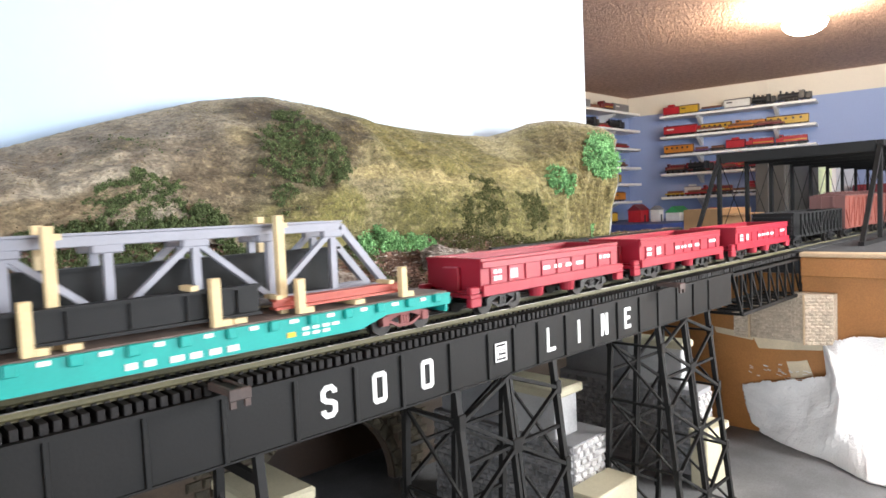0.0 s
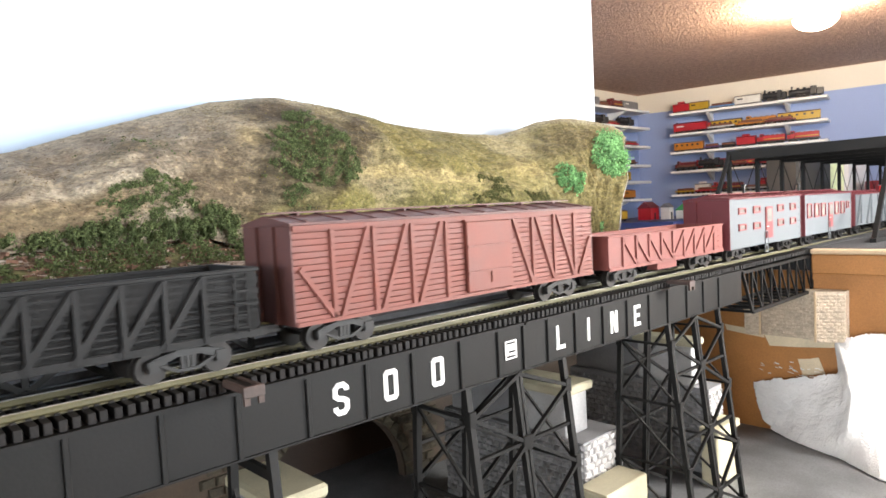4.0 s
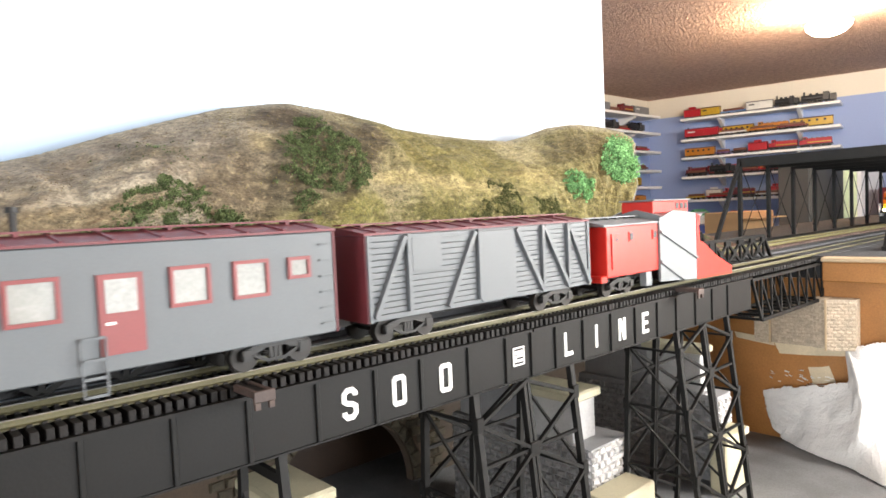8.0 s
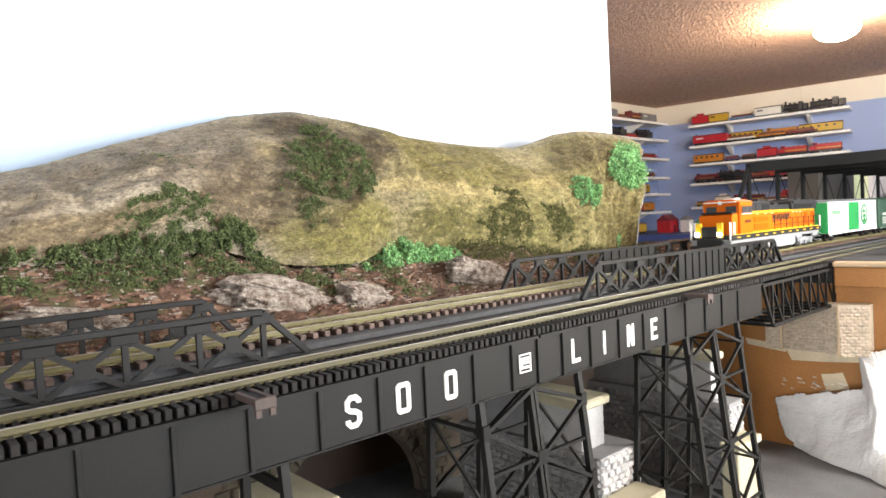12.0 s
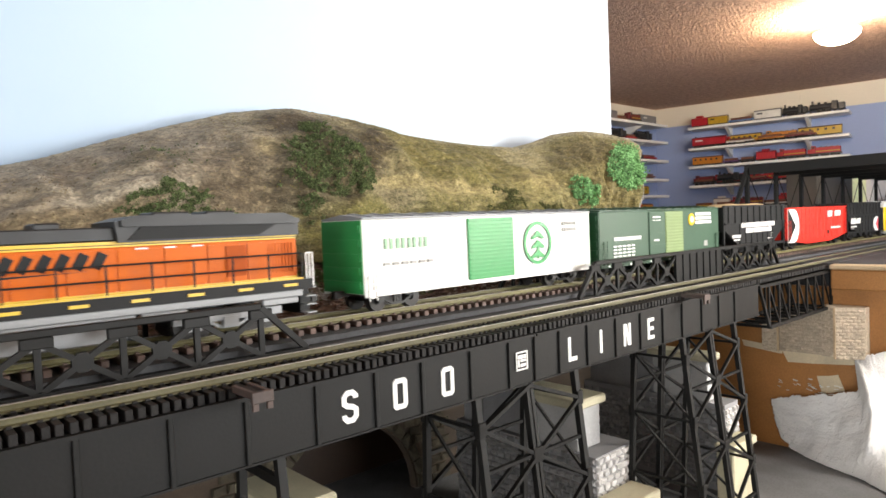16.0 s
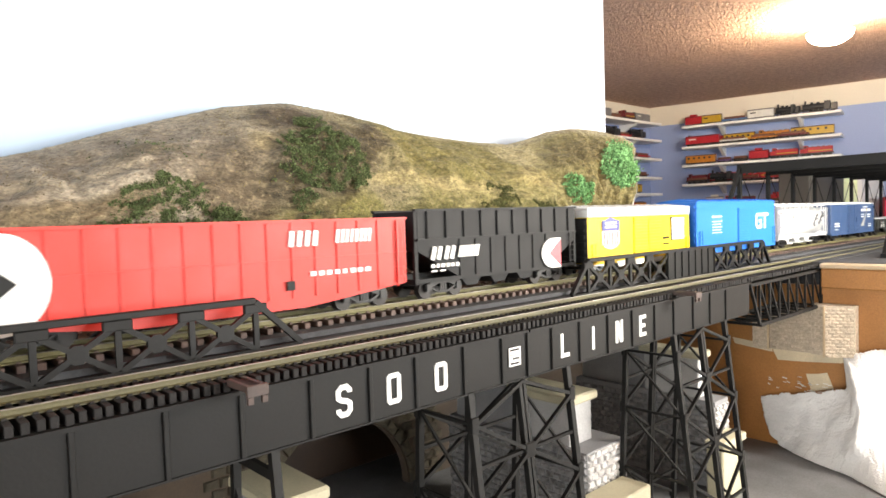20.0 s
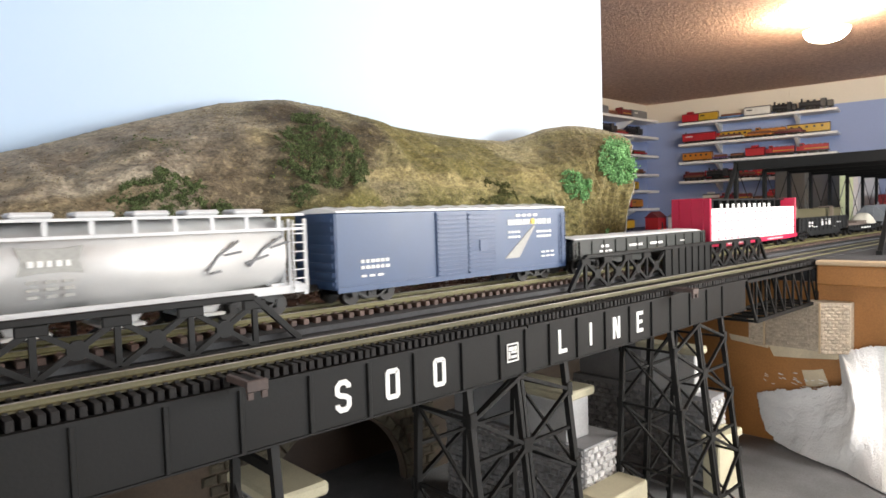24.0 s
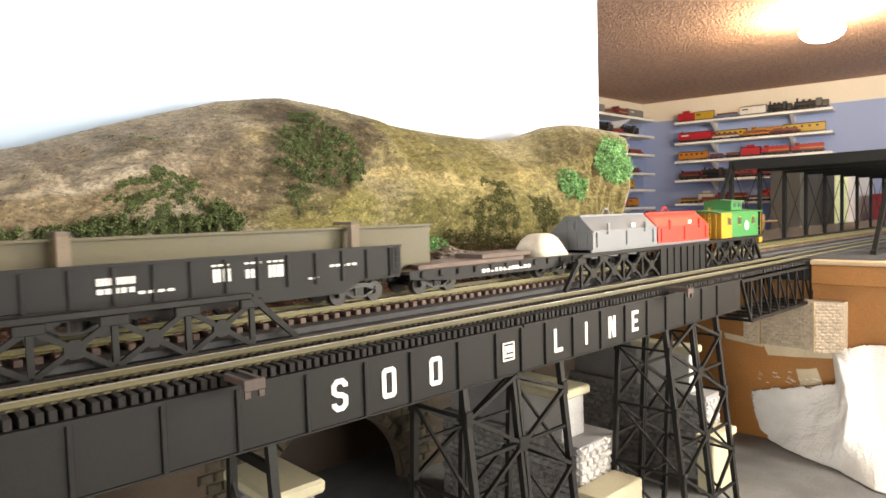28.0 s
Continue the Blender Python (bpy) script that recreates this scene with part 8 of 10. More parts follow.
    prism(bm, [(X(0.0485), 0.0018), (X(0.0525), 0.0018), (X(0.0525), 0.0105), (X(0.0500), 0.0105)], -W + 0.001, W - 0.001)
    part("pilot", bm, CAR_BLACK, c)
    for y in (-0.0095, 0.0095):
        bm = bmesh.new()
        rod(bm, (X(0.0497), y, 0.0205), (X(0.0515), y, 0.0205), 0.0018, 14)
        part("ditch_light", bm, HEADLAMP, c, "glowing ditch light")
    bm = bmesh.new()
    rod(bm, (X(0.0738), 0, 0.0466), (X(0.0752), 0, 0.0466), 0.0017, 12)
    part("headlight", bm, CARWHITE, c, "white roof light")


def plain_boxcar(name, label, a, b, body, top, ends, z0, z1, n_ribs, roof_ribs, end_n, rib_mat=None):
    c, h = car(name, label, a, b, 2, "freight train")
    part("body", cube(-h, h, -W, W, z0, z1, bevel=0.0004), body, c)
    roof(c, h, z1 + 0.0001, top, None, roof_ribs, 0.0026)
    for s in (-1, 1):
        part("end_wall", cube(min(s * h, s * (h + 0.0005)), max(s * h, s * (h + 0.0005)), -W + 0.0003, W - 0.0003, z0 + 0.0003, z1 - 0.0003), ends, c)
    end_ribs(c, h + 0.0004, z0 + 0.001, z1 - 0.001, end_n, ends)
    if n_ribs:
        ribs(c, [-h + 2 * h * (k + 0.5) / n_ribs for k in range(n_ribs)], z0 + 0.002, z1 - 0.001, rib_mat or body, 0.0010, 0.0006)
    for s in (-1, 1):
        part("side_sill", cube(-h, h, min(s * W, s * (W + 0.0006)), max(s * W, s * (W + 0.0006)), z0 - 0.0012, z0 + 0.0014), body, c)
    return c, h


def slatted_door(c, x0, x1, z0, z1, material, n, y=None, frame=True):
    y = -W if y is None else y
    part("door", cube(x0, x1, y - 0.0009, y + 0.0001, z0, z1), material, c)
    st = (z1 - z0) / n
    me = mesh_of("door_slat", cube(x0 + 0.0005, x1 - 0.0005, -0.0006, 0.0, 0.12 * st, 0.62 * st, bevel=0.00015), material)
    for k in range(n):
        place("door_slat", me, c, pose(0, y - 0.0009, z0 + k * st))


def tree_emblem(c, x, z, r, material):
    bm = bmesh.new()
    ring(bm, x, z, r * 0.84, r, -W - 0.0010, -W - 0.0006, 36)
    part("emblem_ring", bm, material, c, "green ring emblem")
    for k in range(3):
        zz = z + r * (0.58 - 0.44 * k)
        bm = bmesh.new()
        prism(bm, [(x, zz), (x + r * 0.5, zz - r * 0.36), (x + r * 0.36, zz - r * 0.42), (x, zz - r * 0.30), (x - r * 0.36, zz - r * 0.42), (x - r * 0.5, zz - r * 0.36)], -W - 0.0010, -W - 0.0006)
        part("emblem_arrow", bm, material, c)
    part("emblem_stem", cube(x - r * 0.06, x + r * 0.06, -W - 0.0009, -W - 0.0006, z - r * 0.75, z + r * 0.1), material, c)


def boxcar_white():
    c, h = plain_boxcar("boxcar", "white boxcar with a green slatted door", 0.3010, 0.4729, CARWHITE, SILVER, CARGREEN, 0.0090, 0.0430, 0, 14, 5)
    ribs(c, [-h + 2 * h * (k + 0.5) / 17 for k in range(17)], 0.0110, 0.0420, CARWHITE, 0.0008, 0.00022)
    slatted_door(c, -0.0205, 0.0142, 0.0100, 0.0420, CARGREEN, 16)
    tree_emblem(c, 0.0350, 0.0268, 0.0122, CARGREEN)
    bars(c, -0.074, -0.046, 0.0290, 0.0340, paint("pale_green_lettering", (0.22, 0.42, 0.24)), 4, -W - 0.0002, bold=0.22)
    bars(c, -0.075, -0.043, 0.0215, 0.0228, LETTER_GREY, 6, -W - 0.0006)
    for k in range(2):
        bars(c, 0.058, 0.072, 0.0360 - k * 0.0035, 0.0380 - k * 0.0035, LETTER_GREY, 6, -W - 0.0006)
    grabs(c, h - 0.005, [0.013 + 0.005 * k for k in range(4)], CARWHITE)
    ladder(c, -h + 0.004, 0.0060, 0.0180, 4, CARWHITE)


def boxcar_green():
    c, h = plain_boxcar("boxcar", "dark green boxcar with a pale green door", 0.4835, 0.6482, BCGREEN, BCGREEN, BCGREEN, 0.0080, 0.0430, 0, 13, 6)
    slatted_door(c, -0.0018, 0.0230, 0.0090, 0.0420, DOORGREEN, 15)
    part("plug_door", cube(-0.0235, -0.0022, -W - 0.0009, -W + 0.0001, 0.0090, 0.0420, bevel=0.0003), BCGREEN, c)
    for z in (0.0185, 0.0265, 0.0365):
        part("door_bar", cube(-0.0232, -0.0026, -W - 0.0014, -W - 0.0008, z, z + 0.0006), BCGREEN, c)
    bars(c, -0.0190, -0.0080, 0.0378, 0.0390, n=3, y=-W - 0.0009)
    bars(c, -0.0190, -0.0080, 0.0358, 0.0370, n=3, y=-W - 0.0009)
    bars(c, -0.0180, -0.0110, 0.0215, 0.0228, n=3, y=-W - 0.0009)
    bars(c, -0.0660, -0.0330, 0.0238, 0.0262, n=8)
    for k in range(4):
        bars(c, -0.0670, -0.0400, 0.0130 + k * 0.0022, 0.0141 + k * 0.0022, n=5, seed=k)
    bm = bmesh.new()
    rod(bm, (0.0375, -W - 0.0006, 0.0355), (0.0375, -W + 0.0002, 0.0355), 0.0046, 24)
    part("yellow_disc", bm, YELLOW, c, "yellow disc emblem")
    bm = bmesh.new()
    rod(bm, (0.0375, -W - 0.0009, 0.0355), (0.0375, -W - 0.0006, 0.0355), 0.0024, 12)
    part("disc_centre", bm, LETTER, c)
    for k in range(3):
        bars(c, 0.0440, 0.0700, 0.0318 + k * 0.0032, 0.0342 + k * 0.0032, n=7 - k, seed=k)
    part("data_panel", cube(0.0570, 0.0625, -W - 0.0004, -W + 0.0001, 0.0145, 0.0185), LETTER_GREY, c)
    for k in range(12):
        bars(c, -h + 0.008 + k * 0.0128, -h + 0.0105 + k * 0.0128, 0.0072, 0.0084, n=1, y=-W - 0.0006)
    ladder(c, -h + 0.005, 0.0085, 0.0240, 5, BCGREEN)
    ladder(c, h - 0.005, 0.0085, 0.0240, 5, BCGREEN)


def hopper(name, label, a, b, z1, n, material, wide_lip=True):
    """A ribbed hopper with sloping ends and an upper side band."""
    c, h = car(name, label, a, b, 2, "freight train")
    zm = z1 - 0.0135
    for s in (-1, 1):
        y0, y1 = sorted((s * W, s * (W - 0.0010)))
        bm = bmesh.new()
        prism(bm, [(-h + 0.002, z1), (h - 0.002, z1), (h - 0.002, 0.0245), (h - 0.030, 0.0100), (-h + 0.030, 0.0100), (-h + 0.002, 0.0245)], y0, y1)
        part("side", bm, material, c)
        part("top_rail", cube(-h, h, min(s * (W + 0.0010), s * (W - 0.0014)), max(s * (W + 0.0010), s * (W - 0.0014)), z1, z1 + 0.0012), material, c)
        part("mid_rail", cube(-h + 0.001, h - 0.001, min(s * W, s * (W + 0.0012)), max(s * W, s * (W + 0.0012)), zm - 0.0012, zm), material, c)
        part("side_sill", cube(-h, h, min(s * W, s * (W - 0.0025)), max(s * W, s * (W - 0.0025)), 0.0088, 0.0108), material, c)
        bm = bmesh.new()
        v = [bm.verts.new(q) for q in ((s * (h - 0.002), -W + 0.001, 0.0245), (s * (h - 0.002), W - 0.001, 0.0245), (s * (h - 0.032), W - 0.001, 0.0100), (s * (h - 0.032), -W + 0.001, 0.0100))]
        bm.faces.new(v)
        part("slope_sheet", bm, material, c).modifiers.new("thickness", "SOLIDIFY").thickness = 0.0006
        part("end_wall", cube(min(s * (h - 0.0025), s * (h - 0.0012)), max(s * (h - 0.0025), s * (h - 0.0012)), -W + 0.001, W - 0.001, 0.0245, z1), material, c)
        for y in (-W + 0.001, W - 0.001):
            part("corner_post", cube(min(s * (h - 0.002), s * h), max(s * (h - 0.002), s * h), y - 0.0008, y + 0.0008, 0.0108, z1), material, c)
        part("end_sill", cube(min(s * h, s * (h - 0.002)), max(s * h, s * (h - 0.002)), -W, W, 0.0082, 0.0108), material, c)
        for k in range(2):
            bm = bmesh.new()
            beam(bm, (s * (h - 0.003), -W + 0.002, 0.0108), (s * (h - 0.003), -W + 0.002, 0.0245), 0.0008, 0.0008, (0, 1, 0))
            part("end_rod", bm, material, c)
    ribs(c, [-h + 0.008 + (2 * h - 0.016) * k / (n - 1) for k in range(n)], zm, z1, material, 0.0010, 0.0011)
    ribs(c, [-h + 0.030 + (2 * h - 0.060) * k / (n - 4) for k in range(n - 3)], 0.0105, zm - 0.001, material, 0.0010, 0.0008)
    for x in (-0.022, 0.0, 0.022):
        bm = bmesh.new()
        prism(bm, [(x - 0.009, 0.0100), (x + 0.009, 0.0100), (x + 0.004, 0.0045), (x - 0.004, 0.0045)], -0.012, 0.012)
        part("hopper_chute", bm, material, c)
    ladder(c, h - 0.006, 0.0110, 0.0300, 6, material)
    return c, h


def hopper_grain():
    c, h = hopper("hopper_car", "black ribbed hopper heaped with tan grain", 0.6580, 0.7905, 0.0440, 10, CAR_BLACK)
    bars(c, -0.0342, 0.0400, 0.0260, 0.0302, n=9, y=-W - 0.0008, bold=0.26)
    bars(c, -0.0250, 0.0325, 0.0213, 0.0253, n=7, y=-W - 0.0008, bold=0.26)
    bars(c, -0.0514, -0.0352, 0.0179, 0.0203, n=6, y=-W - 0.0004)
    bars(c, -0.0490, -0.0350, 0.0156, 0.0166, n=2, y=-W - 0.0004)
    bars(c, 0.0230, 0.0300, 0.0146, 0.0153, n=2, y=-W - 0.0004)
    part("data_frame", cube(0.0318, 0.0372, -W - 0.0005, -W + 0.0001, 0.0148, 0.0196), LETTER_GREY, c)
    part("data_field", cube(0.0322, 0.0368, -W - 0.0008, -W - 0.0003, 0.0152, 0.0192), CAR_BLACK, c)
    bm = bmesh.new()
    nu, nv = 40, 10
    grid = [[bm.verts.new((-h + 0.003 + (2 * h - 0.006) * i / nu, -W + 0.0012 + (2 * W - 0.0024) * j / nv, 0.0428 + 0.0042 * math.sin(math.pi * j / nv) * min(1, 6 * i / nu, 6 * (nu - i) / nu) + 0.0008 * fuzz(i * 0.01, j * 0.01, 1, 30))) for j in range(nv + 1)] for i in range(nu + 1)]
    for i in range(nu):
        for j in range(nv):
            bm.faces.new((grid[i][j], grid[i + 1][j], grid[i + 1][j + 1], grid[i][j + 1]))
    part("grain_load", bm, GRAIN, c, "tan heaped grain load", smooth=True)


def gondola_cp():
    c, h = car("high_side_gondola", "bright red high-sided gondola with black and white emblem", 0.7992, 0.9773, 2, "freight train")
    z1 = 0.0405
    for s in (-1, 1):
        y0, y1 = sorted((s * W, s * (W - 0.0010)))
        bm = bmesh.new()
        prism(bm, [(-h, z1), (h, z1), (h, 0.0105), (h - 0.040, 0.0060), (h - 0.055, 0.0045), (-h + 0.055, 0.0045), (-h + 0.040, 0.0060), (-h, 0.0105)], y0, y1)
        part("side", bm, REDCAR, c, "bright red fishbelly side")
        part("top_rail", cube(-h - 0.0006, h + 0.0006, min(s * (W + 0.0009), s * (W - 0.0012)), max(s * (W + 0.0009), s * (W - 0.0012)), z1, z1 + 0.0012), REDCAR, c)
        part("mid_seam", cube(-h, h, min(s * W, s * (W + 0.0006)), max(s * W, s * (W + 0.0006)), 0.0248, 0.0254), REDCAR, c)
        part("end_wall", cube(min(s * h, s * (h - 0.001)), max(s * h, s * (h - 0.001)), -W + 0.001, W - 0.001, 0.0100, z1), REDCAR, c)
    part("floor", cube(-h + 0.001, h - 0.001, -W + 0.001, W - 0.001, 0.0098, 0.0110), REDCAR, c)
    end_ribs(c, h, 0.012, z1 - 0.002, 5, REDCAR)
    ribs(c, [-h + 2 * h * (k + 0.5) / 16 for k in range(16)], 0.0090, z1, REDCAR, 0.0010, 0.0006)
    bm = bmesh.new()
    x0, zc, r = -h + 0.0010, 0.0237, 0.0163
    prism(bm, [(x0, zc + r), (x0, zc - r)] + [(x0 + 0.0140 + 0.0140 * math.sin(math.pi * k / 16), zc - r * math.cos(math.pi * k / 16)) for k in range(17)], -W - 0.0010, -W + 0.0001)
    part("emblem_arc", bm, LETTER, c, "white half-round emblem")
    bm = bmesh.new()
    prism(bm, [(x0, zc + r * 0.97), (x0, zc - r * 0.97), (x0 + 0.0185, zc)], -W - 0.0013, -W - 0.0008)
    part("emblem_triangle", bm, CAR_BLACK, c, "black triangle emblem")
    bars(c, 0.0260, 0.0410, 0.0305, 0.0370, n=2, y=-W - 0.0006, slant=0.15, bold=0.26)
    bars(c, 0.0490, 0.0690, 0.0312, 0.0370, n=4, y=-W - 0.0006, slant=0.15, bold=0.26)
    bars(c, 0.0360, 0.0685, 0.0176, 0.0196, n=8, y=-W - 0.0006)
    part("data_panel", cube(0.0248, 0.0284, -W - 0.0012, -W - 0.0006, 0.0125, 0.0163), CAR_BLACK, c)
    ladder(c, h - 0.004, 0.0110, z1 - 0.001, 6, REDCAR)
    ladder(c, -h + 0.004, 0.0110, 0.0290, 4, REDCAR)


def hopper_cp():
    c, h = hopper("hopper_car", "black ribbed hopper with red and white emblem", 0.9830, 1.1135, 0.0442, 10, CAR_BLACK)
    bars(c, -0.0560, -0.0380, 0.0200, 0.0264, n=2, y=-W - 0.0008, slant=0.3, bold=0.27)
    bars(c, -0.0372, -0.0222, 0.0204, 0.0262, n=4, y=-W - 0.0008, slant=0.3, bold=0.27)
    bars(c, -0.0555, -0.0357, 0.0160, 0.0178, n=6, y=-W - 0.0008)
    bars(c, -0.0555, -0.0440, 0.0140, 0.0148, n=2, y=-W - 0.0008)
    bm = bmesh.new()
    x0, zc, r = 0.0482, 0.0180, 0.0088
    prism(bm, [(x0, zc - r), (x0, zc + r)] + [(x0 - 0.0070 - r * 1.2 * math.sin(math.pi * k / 12), zc + r * math.cos(math.pi * k / 12)) for k in range(13)], -W - 0.0012, -W - 0.0006)
    part("emblem_arc", bm, LETTER, c, "white half-round emblem")
    bm = bmesh.new()
    prism(bm, [(x0, zc - r * 0.9), (x0, zc + r * 0.9), (x0 - 0.0105, zc)], -W - 0.0015, -W - 0.0011)
    part("emblem_triangle", bm, paint("emblem_coral", (0.70, 0.08, 0.10)), c, "red triangle emblem")


def boxcar_yellow():
    c, h = plain_boxcar("boxcar", "yellow boxcar with white roof and silver trucks", 1.1265, 1.2605, CARYELLOW, CARWHITE, ROOF_GREY, 0.0085, 0.0380, 0, 10, 6)
    for ch in [o for o in c.children if o.name.startswith("truck")]:
        ch.data = truck_mesh("truck_silver", 0.0205, LOCO_SILVER)
    part("white_band", cube(-h - 0.0002, h + 0.0002, -W - 0.0004, W + 0.0004, 0.0381, 0.0432, bevel=0.0004), CARWHITE, c, "white band below the roof")
    for ob in c.children:
        if ob.name.split(".")[0] in ("roof", "roof_rib"):
            ob.matrix_basis = pose(0, 0, 0.0052)
    bm = bmesh.new()
    prism(bm, [(-0.0360, 0.0084), (0.0340, 0.0084), (0.0310, 0.0048), (-0.0330, 0.0048)], -W - 0.0008, -W + 0.0004)
    part("white_sill", bm, CARWHITE, c, "white fishbelly sill")
    for s in (-1, 1):
        part("sill_corner", cube(min(s * h, s * (h - 0.016)), max(s * h, s * (h - 0.016)), -W - 0.0008, -W + 0.0001, 0.0066, 0.0076), CARWHITE, c)
    slatted_door(c, -0.0135, 0.0045, 0.0095, 0.0372, CARYELLOW, 13)
    slatted_door(c, 0.0050, 0.0230, 0.0095, 0.0372, CARYELLOW, 13)
    bm = bmesh.new()
    x0, zt = -0.0415, 0.0365
    prism(bm, [(x0 - 0.0100, zt - 0.001), (x0 - 0.006, zt - 0.0005), (x0, zt + 0.0015), (x0 + 0.006, zt - 0.0005), (x0 + 0.0100, zt - 0.001), (x0 + 0.0100, zt - 0.0075), (x0 - 0.0100, zt - 0.0075)], -W - 0.0007, -W + 0.0001)
    part("shield_top", bm, SHIELD_BLUE, c, "dark blue shield top")
    bm = bmesh.new()
    prism(bm, [(x0 - 0.0100, zt - 0.0078), (x0 + 0.0100, zt - 0.0078), (x0 + 0.0098, zt - 0.0165), (x0 + 0.006, zt - 0.0185), (x0, zt - 0.0198), (x0 - 0.006, zt - 0.0185), (x0 - 0.0098, zt - 0.0165)], -W - 0.0006, -W + 0.0001)
    part("shield_field", bm, LETTER, c, "white shield field")
    for k in range(6):
        part("shield_stripe", cube(x0 - 0.0085 + k * 0.0031, x0 - 0.0072 + k * 0.0031, -W - 0.0009, -W - 0.0005, zt - 0.0172, zt - 0.0082), SHIELD_RED, c)
    for k in range(2):
        bars(c, x0 - 0.007, x0 + 0.007, zt - 0.0032 - k * 0.0025, zt - 0.0016 - k * 0.0025, n=5, y=-W - 0.0007)
    part("notice_panel", cube(0.0380, 0.0575, -W - 0.0006, -W + 0.0001, 0.0190, 0.0365), CAR_BLACK, c)
    part("notice_field", cube(0.0387, 0.0568, -W - 0.0009, -W - 0.0005, 0.0197, 0.0358), LETTER, c, "white framed notice panel")
    for k in range(4):
        bars(c, 0.041, 0.055, 0.0225 + k * 0.0032, 0.0233 + k * 0.0032, LETTER_GREY, 3, -W - 0.0009, k)
    bars(c, 0.0265, 0.036, 0.0205, 0.0222, CAR_BLACK, 4)
    bars(c, 0.0265, 0.036, 0.0165, 0.0176, CAR_BLACK, 4)
    ladder(c, -h + 0.005, 0.0090, 0.0210, 4, CARYELLOW)
    ladder(c, h - 0.005, 0.0090, 0.0210, 4, CARYELLOW)


def boxcar_blue():
    c, h = plain_boxcar("boxcar", "tall bright blue boxcar with a slatted door", 1.2722, 1.4345, CARBLUE, CARBLUE, CARBLUE, 0.0068, 0.0470, 0, 13, 7)
    slatted_door(c, -0.0040, 0.0215, 0.0080, 0.0420, CARBLUE, 16)
    part("top_band", cube(-h, h, -W - 0.0007, -W + 0.0001, 0.0422, 0.0430), CARBLUE, c)
    bm = bmesh.new()
    stroke(bm, [(0.0482, 0.0352), (0.0385, 0.0352), (0.0364, 0.0333), (0.0364, 0.0257), (0.0385, 0.0238), (0.0466, 0.0238), (0.0466, 0.0295), (0.0425, 0.0295)], 0.0027, -W - 0.0006, -W + 0.0001)
    part("letter_hook", bm, LETTER, c, "white bent bar emblem")
    part("letter_bar", cube(0.0495, 0.0645, -W - 0.0006, -W + 0.0001, 0.0338, 0.0365), LETTER, c)
    part("letter_post", cube(0.0550, 0.0580, -W - 0.0006, -W + 0.0001, 0.0225, 0.0337), LETTER, c)
    bars(c, -0.054, -0.034, 0.0345, 0.0357, n=4)
    for k in range(5):
        bars(c, -0.054, -0.034 - 0.003 * (k % 2), 0.0215 + k * 0.0023, 0.0222 + k * 0.0023, n=4, seed=k)
    ladder(c, -h + 0.005, 0.0080, 0.0240, 5, CARBLUE)
    ladder(c, h - 0.005, 0.0080, 0.0240, 5, CARBLUE)


